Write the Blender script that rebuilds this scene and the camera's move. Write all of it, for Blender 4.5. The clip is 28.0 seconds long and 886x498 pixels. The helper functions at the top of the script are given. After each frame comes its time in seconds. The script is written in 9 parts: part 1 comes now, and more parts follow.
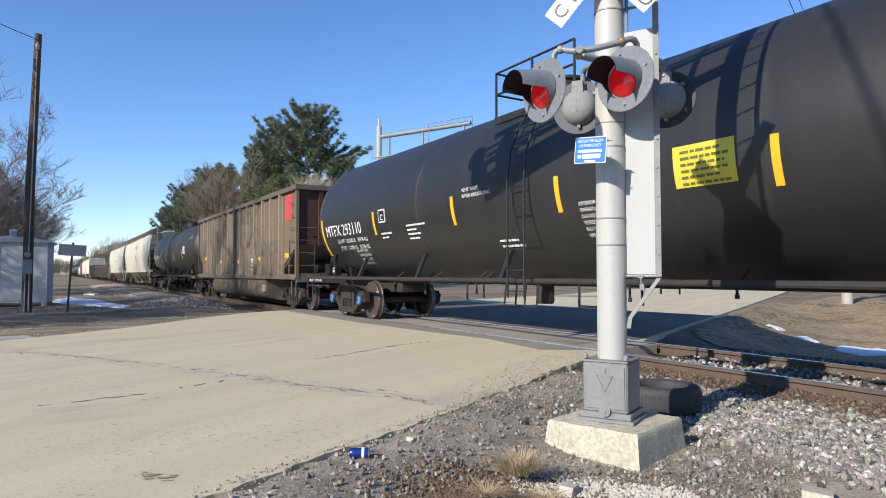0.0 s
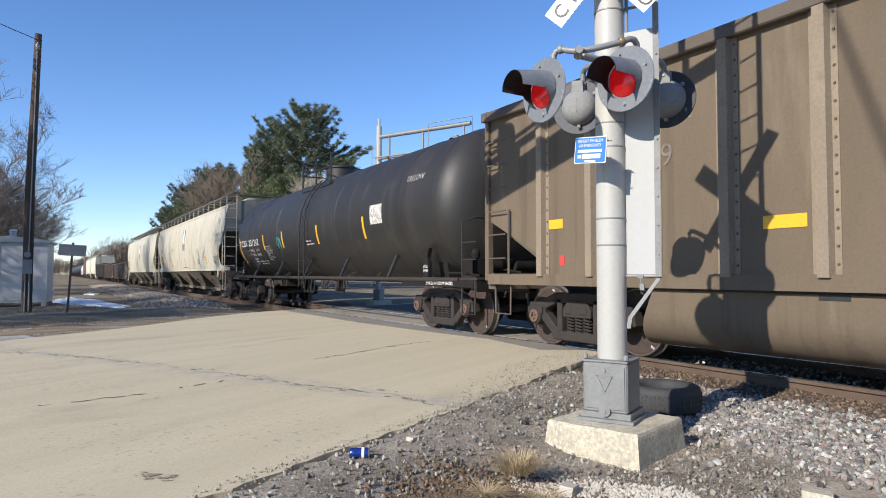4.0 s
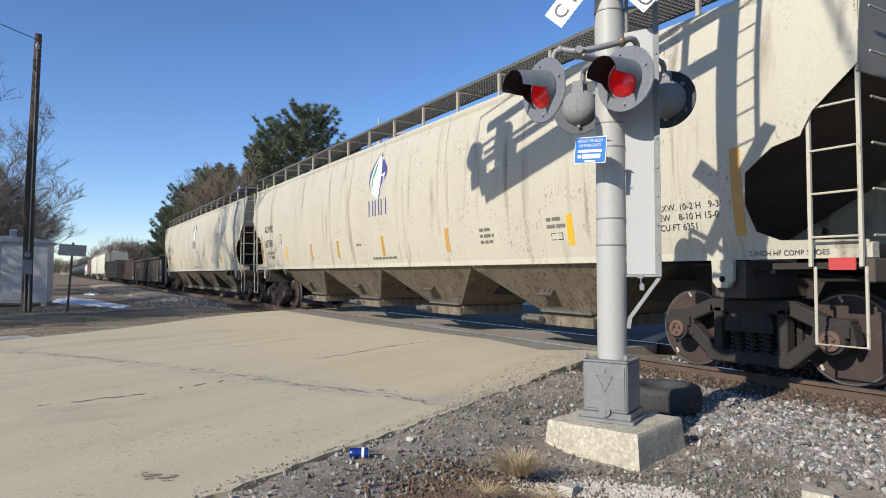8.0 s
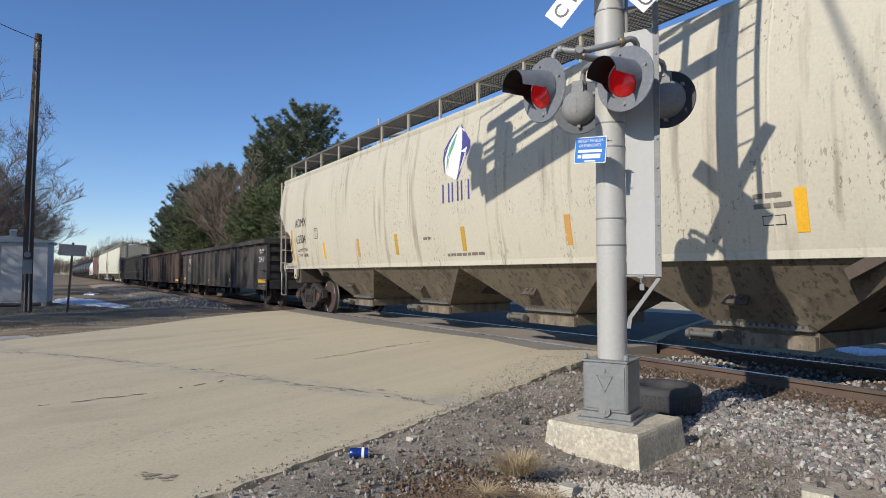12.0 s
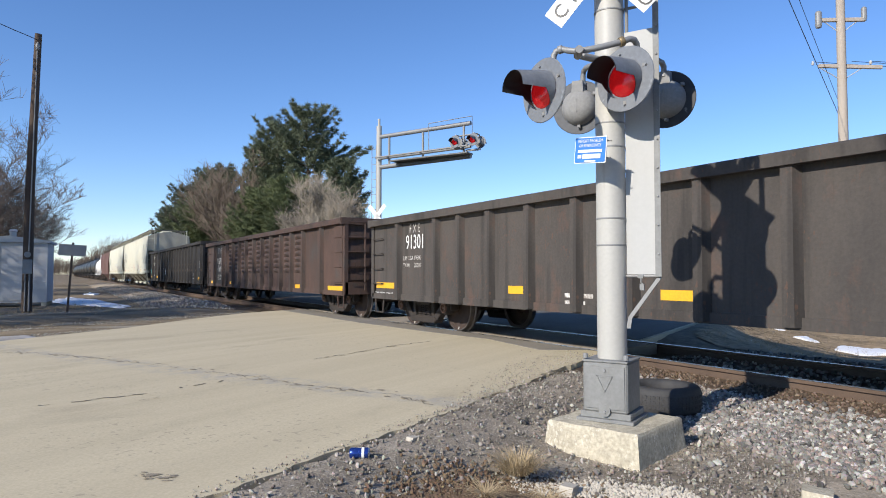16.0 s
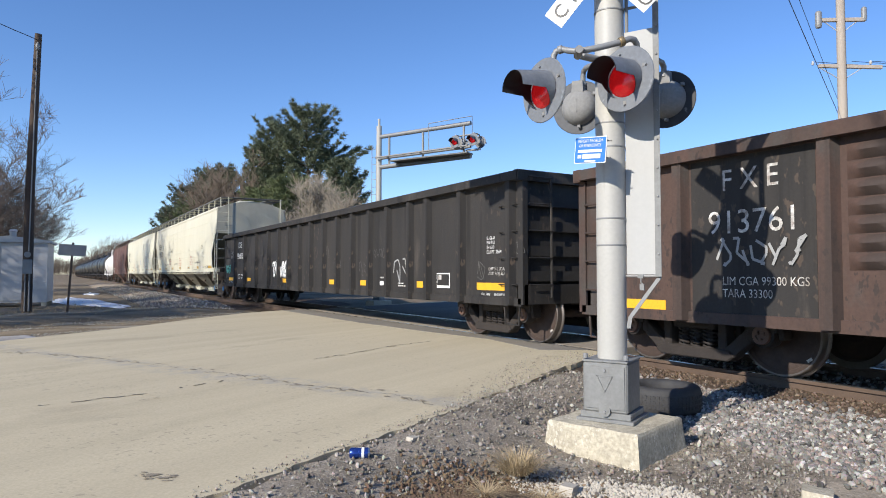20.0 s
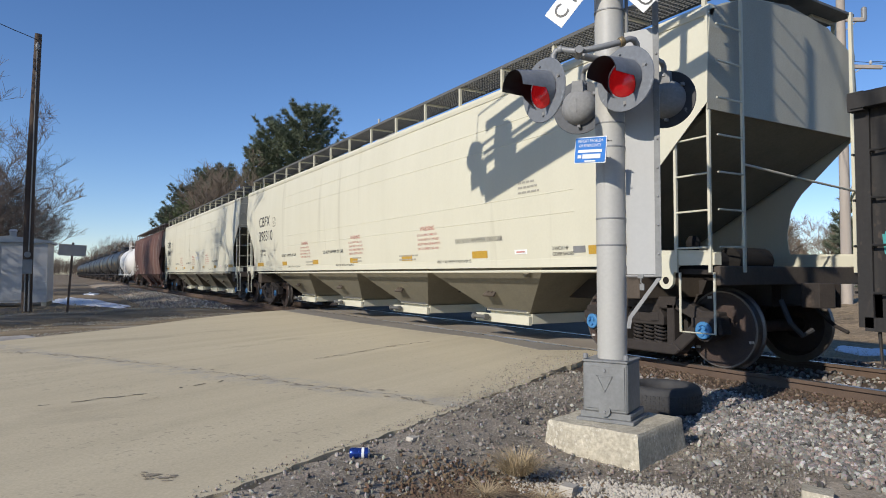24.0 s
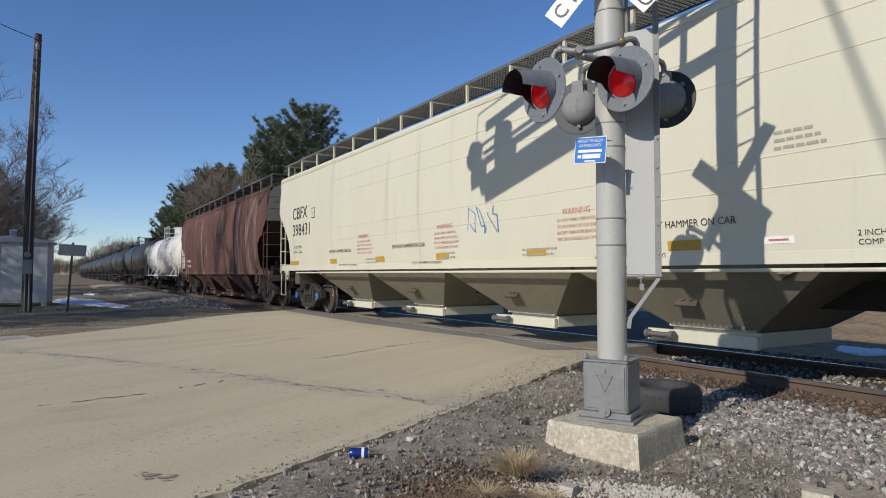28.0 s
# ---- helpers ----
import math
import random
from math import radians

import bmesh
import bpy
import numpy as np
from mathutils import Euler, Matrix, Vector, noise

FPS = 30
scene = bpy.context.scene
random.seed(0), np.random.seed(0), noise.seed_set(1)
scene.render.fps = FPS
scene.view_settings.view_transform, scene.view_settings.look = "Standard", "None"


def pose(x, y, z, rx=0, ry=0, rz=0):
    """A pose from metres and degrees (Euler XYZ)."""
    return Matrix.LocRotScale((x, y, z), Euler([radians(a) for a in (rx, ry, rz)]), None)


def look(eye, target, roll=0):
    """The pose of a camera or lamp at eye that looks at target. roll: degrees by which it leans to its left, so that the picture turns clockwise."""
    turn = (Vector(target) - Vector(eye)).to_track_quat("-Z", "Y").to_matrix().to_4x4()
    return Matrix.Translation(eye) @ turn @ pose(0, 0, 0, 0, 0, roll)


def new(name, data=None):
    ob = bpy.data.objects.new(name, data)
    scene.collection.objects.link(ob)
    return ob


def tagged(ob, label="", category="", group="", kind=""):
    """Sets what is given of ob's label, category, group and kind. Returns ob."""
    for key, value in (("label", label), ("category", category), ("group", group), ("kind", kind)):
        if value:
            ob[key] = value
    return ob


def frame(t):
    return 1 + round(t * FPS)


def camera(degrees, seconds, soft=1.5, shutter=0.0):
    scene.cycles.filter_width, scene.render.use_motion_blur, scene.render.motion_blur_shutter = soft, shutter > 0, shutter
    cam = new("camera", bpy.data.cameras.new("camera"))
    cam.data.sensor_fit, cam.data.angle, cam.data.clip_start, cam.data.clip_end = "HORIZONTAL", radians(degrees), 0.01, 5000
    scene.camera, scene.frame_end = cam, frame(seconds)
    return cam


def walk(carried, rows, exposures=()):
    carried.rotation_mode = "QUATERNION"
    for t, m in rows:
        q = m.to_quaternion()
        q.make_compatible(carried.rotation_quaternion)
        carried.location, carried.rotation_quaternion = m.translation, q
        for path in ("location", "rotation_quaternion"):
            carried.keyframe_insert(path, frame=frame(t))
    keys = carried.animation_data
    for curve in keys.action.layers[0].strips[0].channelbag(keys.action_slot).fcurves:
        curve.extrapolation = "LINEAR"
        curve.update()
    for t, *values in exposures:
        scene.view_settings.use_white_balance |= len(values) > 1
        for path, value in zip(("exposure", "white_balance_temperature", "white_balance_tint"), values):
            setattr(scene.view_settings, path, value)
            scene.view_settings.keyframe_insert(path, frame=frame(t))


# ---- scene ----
from math import cos, pi, sin, sqrt, tan

SPEED = 6.16            # metres a second, train running towards -y
TRACK_X = 7.5           # track centre line; z = 0 is the top of the rails
CLIP = 28.0

# ---- camera ----
cam = camera(69.0, CLIP, soft=1.0)
EYE = (0.0, 0.0, 1.105)
VIEW = look(EYE, (5.147, 8.565, 1.4904))
walk(cam, [(0.0, VIEW), (CLIP, VIEW)], [(0.0, 0.36), (2.0, 0.31), (3.2, 0.33), (6.5, 0.34), (7.2, 0.26), (8.4, -0.02), (11.5, -0.14), (14.2, -0.05), (15.5, 0.24), (21.5, 0.27), (23.8, -0.14), (25.0, -0.36), (26.8, -0.28), (CLIP, -0.36)])

# ---- light ----
SUN_TO = Vector((-2.38, -0.68, 1.40)).normalized()
world = bpy.data.worlds.new("sky")
scene.world = world
world.use_nodes = True
wn = world.node_tree.nodes
sky = wn.new("ShaderNodeTexSky")
sky.sky_type = "NISHITA"
sky.sun_disc = False
sky.altitude = 900.0
sky.sun_elevation = math.asin(SUN_TO.z)
sky.sun_rotation = math.atan2(SUN_TO.x, SUN_TO.y) % (2 * pi)
sky.air_density, sky.dust_density, sky.ozone_density = 1.0, 0.0, 1.6
wn["Background"].inputs["Strength"].default_value = 0.1
tone = wn.new("ShaderNodeHueSaturation")
tone.inputs["Saturation"].default_value, tone.inputs["Value"].default_value = 1.12, 1.37
tint = wn.new("ShaderNodeMix")
tint.data_type, tint.blend_type = "RGBA", "MULTIPLY"
tint.inputs["Factor"].default_value = 1.0
tint.inputs["B"].default_value = (0.88, 0.935, 1.12, 1)
world.node_tree.links.new(sky.outputs["Color"], tint.inputs["A"])
world.node_tree.links.new(tint.outputs["Result"], tone.inputs["Color"])
world.node_tree.links.new(tone.outputs["Color"], wn["Background"].inputs["Color"])
sun_data = bpy.data.lights.new("sun", "SUN")
sun_data.energy, sun_data.angle, sun_data.color = 5.0, radians(0.53), (1.0, 0.93, 0.83)
sun = new("sun", sun_data)
sun.matrix_world = look(SUN_TO * 50, (0, 0, 0))


# ---- materials ----
def shade(name, color, rough=0.6, metal=0.0, second=None, amount=0.5, scale=6.0, stretch=(1, 1, 1), fine=60.0,
          bump=0.15, third=None, third_at=0.62, third_scale=1.3, third_stretch=(1, 1, 1), vary=0.0, coords="Object", spread=0.25, speck=0.28, spec=0.5, spots=None, streaks=None, band=None):
    """A surface: base colour, a second colour mixed in by broad noise, a third in patches, fine grain and relief."""
    m = bpy.data.materials.new(name)
    m.use_nodes = True
    nt = m.node_tree
    n, li = nt.nodes, nt.links.new
    b = n["Principled BSDF"]
    b.inputs["Roughness"].default_value, b.inputs["Metallic"].default_value = rough, metal
    tc = n.new("ShaderNodeTexCoord")
    second = second or tuple(c * 0.7 for c in color)

    def noise_at(sc, st, detail, loc=0.0):
        mp = n.new("ShaderNodeMapping")
        mp.inputs["Scale"].default_value = [sc * k for k in st]
        mp.inputs["Location"].default_value = (loc, loc * 1.7, loc * 0.3)
        li(tc.outputs[coords], mp.inputs["Vector"])
        t = n.new("ShaderNodeTexNoise")
        t.inputs["Scale"].default_value, t.inputs["Detail"].default_value = 1.0, detail
        t.inputs["Roughness"].default_value = 0.62
        li(mp.outputs["Vector"], t.inputs["Vector"])
        return t.outputs["Fac"]

    def ramp(fac, lo, hi, top=1.0):
        r = n.new("ShaderNodeMapRange")
        r.inputs["From Min"].default_value, r.inputs["From Max"].default_value = lo, hi
        r.inputs["To Max"].default_value = top
        li(fac, r.inputs["Value"])
        return r.outputs["Result"]

    def mix(fac, a, c):
        x = n.new("ShaderNodeMix")
        x.data_type = "RGBA"
        li(fac, x.inputs["Factor"])
        for sock, v in ((x.inputs["A"], a), (x.inputs["B"], c)):
            if isinstance(v, tuple):
                sock.default_value = (*v, 1)
            else:
                li(v, sock)
        return x.outputs["Result"]

    broad = noise_at(scale, stretch, 5.0)
    col = mix(ramp(broad, 0.5 - spread, 0.5 + spread, amount), tuple(color), tuple(second))
    if third:
        patch = noise_at(third_scale, third_stretch, 6.0, 3.1)
        col = mix(ramp(patch, third_at, third_at + 0.12, 0.85), col, tuple(third))
    if band:
        # a worn, broken joint across the slab: (place along the slab, half width, colour, strength)
        u0, half, c, top = band
        sep = n.new("ShaderNodeSeparateXYZ")
        li(tc.outputs[coords], sep.inputs[0])
        wob = n.new("ShaderNodeMath")
        wob.operation = "MULTIPLY_ADD"
        wob.inputs[1].default_value = 0.7
        li(noise_at(1.6, (1, 1, 1), 4.0, 1.1), wob.inputs[0])
        li(sep.outputs[0], wob.inputs[2])
        off = n.new("ShaderNodeMath")
        off.operation = "SUBTRACT"
        off.inputs[1].default_value = u0 + 0.35
        li(wob.outputs[0], off.inputs[0])
        dist = n.new("ShaderNodeMath")
        dist.operation = "ABSOLUTE"
        li(off.outputs[0], dist.inputs[0])
        near = n.new("ShaderNodeMapRange")
        near.inputs["From Min"].default_value, near.inputs["From Max"].default_value = half, half * 0.3
        li(dist.outputs[0], near.inputs["Value"])
        worn = n.new("ShaderNodeMath")
        worn.operation = "MULTIPLY"
        li(near.outputs["Result"], worn.inputs[0])
        li(ramp(noise_at(7.0, (1, 1, 1), 5.0, 4.4), 0.40, 0.60, top), worn.inputs[1])
        col = mix(worn.outputs[0], col, tuple(c))
    if streaks:
        # grime that has run down the side: (colour, runs a metre, threshold, strength)
        c, sc, lo, top = streaks
        run = noise_at(sc, (1, 1, 0.07), 4.0, 5.3)
        col = mix(ramp(run, lo, lo + 0.10, top), col, tuple(c))
    if spots:
        # chips and rust spots gathered in patches: (colour, size, threshold, strength)
        c, sc, lo, top = spots
        gather = noise_at(sc * 0.05, (1, 1, 1), 3.0, 2.2)
        chip = noise_at(sc, (1, 1, 0.55), 2.0, 9.1)
        both = n.new("ShaderNodeMath")
        both.operation = "MULTIPLY"
        li(ramp(gather, 0.46, 0.60), both.inputs[0])
        li(ramp(chip, lo, lo + 0.05, top), both.inputs[1])
        col = mix(both.outputs[0], col, tuple(c))
    grain = noise_at(fine, (1, 1, 1), 3.0, 7.7)
    if vary:
        oi = n.new("ShaderNodeObjectInfo")
        hsv = n.new("ShaderNodeHueSaturation")
        li(ramp(oi.outputs["Random"], 0.0, 1.0, 2 * vary), hsv.inputs["Value"])
        add = n.new("ShaderNodeMath")
        add.inputs[1].default_value = 1 - vary
        li(ramp(oi.outputs["Random"], 0.0, 1.0, 2 * vary), add.inputs[0])
        li(add.outputs[0], hsv.inputs["Value"])
        li(col, hsv.inputs["Color"])
        col = hsv.outputs["Color"]
    hs = n.new("ShaderNodeHueSaturation")
    ad = n.new("ShaderNodeMath")
    ad.inputs[1].default_value = 1 - speck / 2
    li(ramp(grain, 0.25, 0.75, speck), ad.inputs[0])
    li(ad.outputs[0], hs.inputs["Value"])
    li(col, hs.inputs["Color"])
    li(hs.outputs["Color"], b.inputs["Base Color"])
    rr = n.new("ShaderNodeMath")
    rr.operation = "MULTIPLY_ADD"
    rr.inputs[1].default_value, rr.inputs[2].default_value = 0.24, rough - 0.12
    li(broad, rr.inputs[0])
    li(rr.outputs[0], b.inputs["Roughness"])
    b.inputs["Specular IOR Level"].default_value = 0.15 if rough > 0.85 else spec
    if bump:
        bp = n.new("ShaderNodeBump")
        bp.inputs["Strength"].default_value, bp.inputs["Distance"].default_value = bump, 0.01
        li(grain, bp.inputs["Height"])
        li(bp.outputs["Normal"], b.inputs["Normal"])
    return m


def glow(name, color, strength, base=(0.25, 0.01, 0.01)):
    m = bpy.data.materials.new(name)
    m.use_nodes = True
    b = m.node_tree.nodes["Principled BSDF"]
    b.inputs["Base Color"].default_value = (*base, 1)
    b.inputs["Roughness"].default_value = 0.18
    b.inputs["Emission Color"].default_value = (*color, 1)
    t = m.node_tree.nodes.new("ShaderNodeTexVoronoi")
    t.inputs["Scale"].default_value = 26.0
    r = m.node_tree.nodes.new("ShaderNodeMapRange")
    r.inputs["From Max"].default_value = 0.6
    r.inputs["To Min"].default_value, r.inputs["To Max"].default_value = strength * 1.7, strength * 0.35
    m.node_tree.links.new(t.outputs["Distance"], r.inputs["Value"])
    m.node_tree.links.new(r.outputs["Result"], b.inputs["Emission Strength"])
    b.inputs["Emission Strength"].default_value = strength
    return m


M = {}
M["concrete_road"] = shade("road_concrete", (0.54, 0.468, 0.325), 0.9, 0, (0.43, 0.37, 0.255), 0.9, 0.8, (0.07, 1.9, 1), 55, 0.10, (0.39, 0.335, 0.235), 0.575, 0.8, (0.5, 1, 1), speck=0.22, spots=((0.27, 0.235, 0.18), 20.0, 0.615, 0.55), band=(4.80, 0.30, (0.36, 0.335, 0.285), 0.75))
M["asphalt"] = shade("old_asphalt", (0.27, 0.245, 0.205), 0.92, 0, (0.17, 0.155, 0.135), 0.8, 0.8, (1, 1, 1), 70, 0.4, (0.30, 0.27, 0.22), 0.62, 1.4)
# old asphalt with the train's shade put into its colour
M["asphalt_shaded"] = shade("shaded_asphalt", (0.14, 0.13, 0.115), 0.92, 0, (0.085, 0.08, 0.072), 0.8, 0.8, (0.3, 1, 1), 60, 0.4)
M["grey_text"] = shade("grey_lettering", (0.30, 0.285, 0.24), 0.6, 0, (0.4, 0.38, 0.31), 0.6, 9, bump=0)
M["crack"] = shade("tar_crack", (0.10, 0.09, 0.075), 0.95, 0, (0.16, 0.14, 0.11), 0.7, 3)
M["panel"] = shade("crossing_panel", (0.33, 0.29, 0.235), 0.9, 0, (0.22, 0.19, 0.16), 0.8, 0.9, (1, 1, 1), 50, 0.3)
M["ground"] = shade("bare_ground", (0.26, 0.205, 0.145), 0.97, 0, (0.12, 0.097, 0.062), 1.0, 0.30, (1, 1, 1), 9, 0.7, (0.33, 0.275, 0.20), 0.58, 0.35, spread=0.15, speck=0.5)
M["gravel"] = shade("gravel_bed", (0.36, 0.31, 0.245), 0.95, 0, (0.17, 0.145, 0.112), 1.0, 2.2, (1, 1, 1), 55, 1.0, (0.46, 0.42, 0.36), 0.56, 30.0, spread=0.16, speck=0.7)
M["ballast_bed"] = shade("ballast_bed", (0.135, 0.098, 0.070), 0.95, 0, (0.068, 0.050, 0.037), 0.9, 4.0, (1, 1, 1), 22, 1.0, (0.19, 0.155, 0.12), 0.60, 1.0, speck=0.6)
M["ballast_pale"] = shade("pale_ballast", (0.42, 0.345, 0.255), 0.95, 0, (0.20, 0.16, 0.12), 0.9, 1.3, (1, 1, 1), 5, 1.0, (0.11, 0.085, 0.062), 0.58, 0.6, speck=0.8)
M["lane_gravel"] = shade("lane_gravel", (0.40, 0.36, 0.29), 0.95, 0, (0.20, 0.175, 0.135), 1.0, 1.1, (0.5, 1, 1), 16, 1.0, (0.10, 0.088, 0.065), 0.62, 0.9, (0.5, 1.2, 1), spread=0.16, speck=0.6)
M["cast_grey"] = shade("grey_cast_steel", (0.235, 0.238, 0.23), 0.6, 0.1, (0.15, 0.152, 0.148), 0.7, 4, (1, 1, 0.5), 30, 0.08, (0.27, 0.265, 0.25), 0.64, 4)
M["lamp_back"] = shade("lamp_housing", (0.25, 0.25, 0.245), 0.78, 0.0, (0.19, 0.19, 0.187), 0.7, 6, (1, 1, 1), 40, 0.1, (0.13, 0.13, 0.128), 0.64, 6)
# the cream paint again, with the shade under the bulging side in its colour
M["cream_shaded"] = shade("cream_bay_shaded", (0.215, 0.195, 0.14), 0.7, 0, (0.16, 0.142, 0.102), 0.8, 1.5, (1, 1, 0.5), 30, 0.1, streaks=((0.16, 0.145, 0.105), 2.0, 0.56, 0.6))
M["old_reflector"] = shade("old_reflector", (0.56, 0.31, 0.075), 0.55, 0, (0.42, 0.22, 0.07), 0.8, 4, bump=0)
M["black_matte"] = shade("sooty_black", (0.013, 0.0125, 0.012), 0.88, 0, (0.024, 0.021, 0.019), 0.8, 5, fine=40, bump=0.2)
M["maroon"] = shade("grimy_maroon", (0.060, 0.022, 0.020), 0.75, 0, (0.035, 0.019, 0.017), 0.9, 2.5, (1, 1, 0.4), 30, 0.15, (0.03, 0.024, 0.021), 0.6, 2.0)
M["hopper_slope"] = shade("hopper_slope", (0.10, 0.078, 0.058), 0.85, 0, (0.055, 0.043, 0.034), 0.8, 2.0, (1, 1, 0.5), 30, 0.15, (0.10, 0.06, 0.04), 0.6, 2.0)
M["bank"] = shade("dry_bank", (0.33, 0.245, 0.15), 0.97, 0, (0.20, 0.15, 0.09), 0.9, 1.2, (1, 1, 1), 7, 1.0, (0.11, 0.085, 0.055), 0.55, 0.8, speck=0.9, spots=((0.075, 0.055, 0.034), 5.0, 0.52, 0.85))
M["verge"] = shade("muddy_verge", (0.27, 0.215, 0.145), 0.95, 0, (0.115, 0.092, 0.06), 1.0, 0.9, (0.45, 1.3, 1), 14, 1.0, (0.33, 0.295, 0.235), 0.55, 0.7, (0.4, 1.4, 1), spread=0.14)
M["patch"] = shade("patched_joint", (0.33, 0.285, 0.215), 0.95, 0, (0.22, 0.19, 0.145), 0.9, 5.0, (1, 1, 1), 40, 0.2, (0.16, 0.14, 0.12), 0.62, 8.0)
M["leaf_litter"] = shade("leaf_litter", (0.13, 0.085, 0.055), 0.95, 0, (0.24, 0.17, 0.11), 0.9, 14, (1, 1, 1), 60, 1.0)
M["snow"] = shade("old_snow", (0.80, 0.81, 0.83), 0.7, 0, (0.62, 0.62, 0.62), 0.7, 3.0, (1, 1, 1), 25, 0.6)
M["snow_dirty"] = shade("dirty_snow", (0.55, 0.52, 0.48), 0.85, 0, (0.25, 0.22, 0.18), 0.9, 3.0, (1, 1, 1), 18, 0.8)
M["rail"] = shade("rail_rust", (0.135, 0.09, 0.062), 0.8, 0.1, (0.07, 0.048, 0.037), 0.8, 3)
M["rail_top"] = shade("rail_polished", (0.42, 0.41, 0.40), 0.28, 0.9, (0.3, 0.27, 0.24), 0.5, 4)
M["tie"] = shade("creosote_wood", (0.12, 0.085, 0.06), 0.92, 0, (0.20, 0.16, 0.12), 0.8, 4, (1, 6, 1), 40, 0.5, vary=0.25)
M["galv"] = shade("galvanized_steel", (0.27, 0.272, 0.268), 0.55, 0.25, (0.20, 0.20, 0.20), 0.7, 5, (1, 1, 0.4), 30, 0.04, speck=0.12)
M["alu"] = shade("aluminium_paint", (0.43, 0.42, 0.385), 0.55, 0.0, (0.37, 0.36, 0.33), 0.6, 2, (1, 1, 0.25), 40, 0.03, (0.34, 0.33, 0.305), 0.66, 3.0, (1, 1, 0.08), speck=0.10, streaks=((0.34, 0.32, 0.28), 9.0, 0.57, 0.5))
M["white_panel"] = shade("white_panel", (0.42, 0.42, 0.405), 0.6, 0.0, (0.36, 0.36, 0.345), 0.7, 2, (1, 1, 0.2), 40, 0.02, speck=0.06)
M["grey_disc"] = shade("weathered_grey", (0.19, 0.205, 0.225), 0.65, 0.1, (0.14, 0.15, 0.165), 0.8, 6, (1, 1, 1), 30, 0.08, (0.52, 0.53, 0.53), 0.64, 5)
M["hood"] = shade("hood_black", (0.014, 0.014, 0.016), 0.85, 0, (0.02, 0.02, 0.022), 0.6, 5, bump=0)
M["hood_top"] = shade("hood_grey", (0.20, 0.215, 0.24), 0.5, 0.1, (0.10, 0.11, 0.125), 0.9, 4, (1, 1, 1), 30, 0.08, (0.34, 0.35, 0.36), 0.62, 4)
M["lens_lit"] = glow("lens_lit", (1.0, 0.015, 0.02), 0.34, (0.20, 0.006, 0.008))
M["lens_dim"] = glow("lens_dim", (1.0, 0.05, 0.01), 0.06, (0.42, 0.03, 0.015))
M["cement"] = shade("cast_concrete", (0.52, 0.47, 0.36), 0.92, 0, (0.33, 0.295, 0.225), 0.9, 5, (1, 1, 1), 35, 0.6, (0.25, 0.22, 0.17), 0.63, 6, speck=0.6, spots=((0.66, 0.62, 0.52), 70.0, 0.56, 0.8))
M["rubber"] = shade("old_rubber", (0.028, 0.028, 0.03), 0.75, 0, (0.06, 0.058, 0.055), 0.8, 9)
M["sign_blue"] = shade("sign_blue", (0.03, 0.17, 0.52), 0.45, 0, (0.04, 0.20, 0.55), 0.4, 5, fine=20, bump=0)
M["brass"] = shade("dull_brass", (0.26, 0.19, 0.10), 0.5, 0.5, (0.20, 0.16, 0.10), 0.6, 9, bump=0)
M["disc_back"] = shade("sooty_disc", (0.060, 0.065, 0.072), 0.65, 0.0, (0.10, 0.105, 0.115), 0.8, 7, (1, 1, 1), 30, 0.08)
M["disc_worn"] = shade("peeling_disc", (0.020, 0.020, 0.022), 0.6, 0.0, (0.045, 0.046, 0.05), 0.8, 5, (1, 1, 1), 30, 0.08, (0.42, 0.42, 0.42), 0.63, 6)
M["white"] = shade("white_paint", (0.80, 0.80, 0.78), 0.5, 0, (0.68, 0.68, 0.65), 0.6, 6, fine=40, bump=0)
M["faded_white"] = shade("worn_white_paint", (0.66, 0.65, 0.62), 0.6, 0, (0.22, 0.18, 0.15), 0.9, 14, fine=60, bump=0, spread=0.12)
M["ghost_white"] = shade("ghost_lettering", (0.20, 0.175, 0.15), 0.7, 0, (0.12, 0.10, 0.085), 0.9, 9, fine=60, bump=0)
M["black"] = shade("black_paint", (0.02, 0.02, 0.022), 0.5, 0, (0.035, 0.035, 0.035), 0.5, 6, bump=0)
M["red_text"] = shade("red_lettering", (0.46, 0.13, 0.11), 0.6, 0, (0.50, 0.26, 0.22), 0.6, 9, bump=0)
M["red_panel"] = shade("faded_red_panel", (0.56, 0.055, 0.05), 0.6, 0, (0.38, 0.05, 0.045), 0.7, 3)
M["yellow"] = shade("reflector_yellow", (0.80, 0.43, 0.02), 0.45, 0, (0.62, 0.33, 0.03), 0.6, 5, bump=0)
M["ochre"] = shade("reflector_ochre", (0.48, 0.29, 0.035), 0.5, 0, (0.40, 0.24, 0.04), 0.6, 5, bump=0)
M["placard_ink"] = shade("placard_ink", (0.16, 0.14, 0.025), 0.6, 0, (0.10, 0.085, 0.02), 0.6, 9, bump=0)
M["placard"] = shade("yellow_placard", (0.62, 0.54, 0.05), 0.5, 0, (0.55, 0.46, 0.05), 0.6, 5, bump=0)
M["steel_dark"] = shade("grimy_steel", (0.025, 0.021, 0.019), 0.82, 0.1, (0.048, 0.037, 0.030), 0.8, 5, fine=40, bump=0.3)
M["truck_brown"] = shade("truck_steel", (0.040, 0.032, 0.028), 0.85, 0.1, (0.027, 0.023, 0.021), 0.8, 5, fine=40, bump=0.4, third=(0.095, 0.07, 0.052), third_scale=3)
M["wheel_rust"] = shade("wheel_rust", (0.072, 0.047, 0.037), 0.82, 0.1, (0.038, 0.029, 0.026), 0.8, 5, fine=30, bump=0.3)
M["tread"] = shade("wheel_tread", (0.17, 0.15, 0.135), 0.42, 0.6, (0.10, 0.085, 0.075), 0.7, 6)
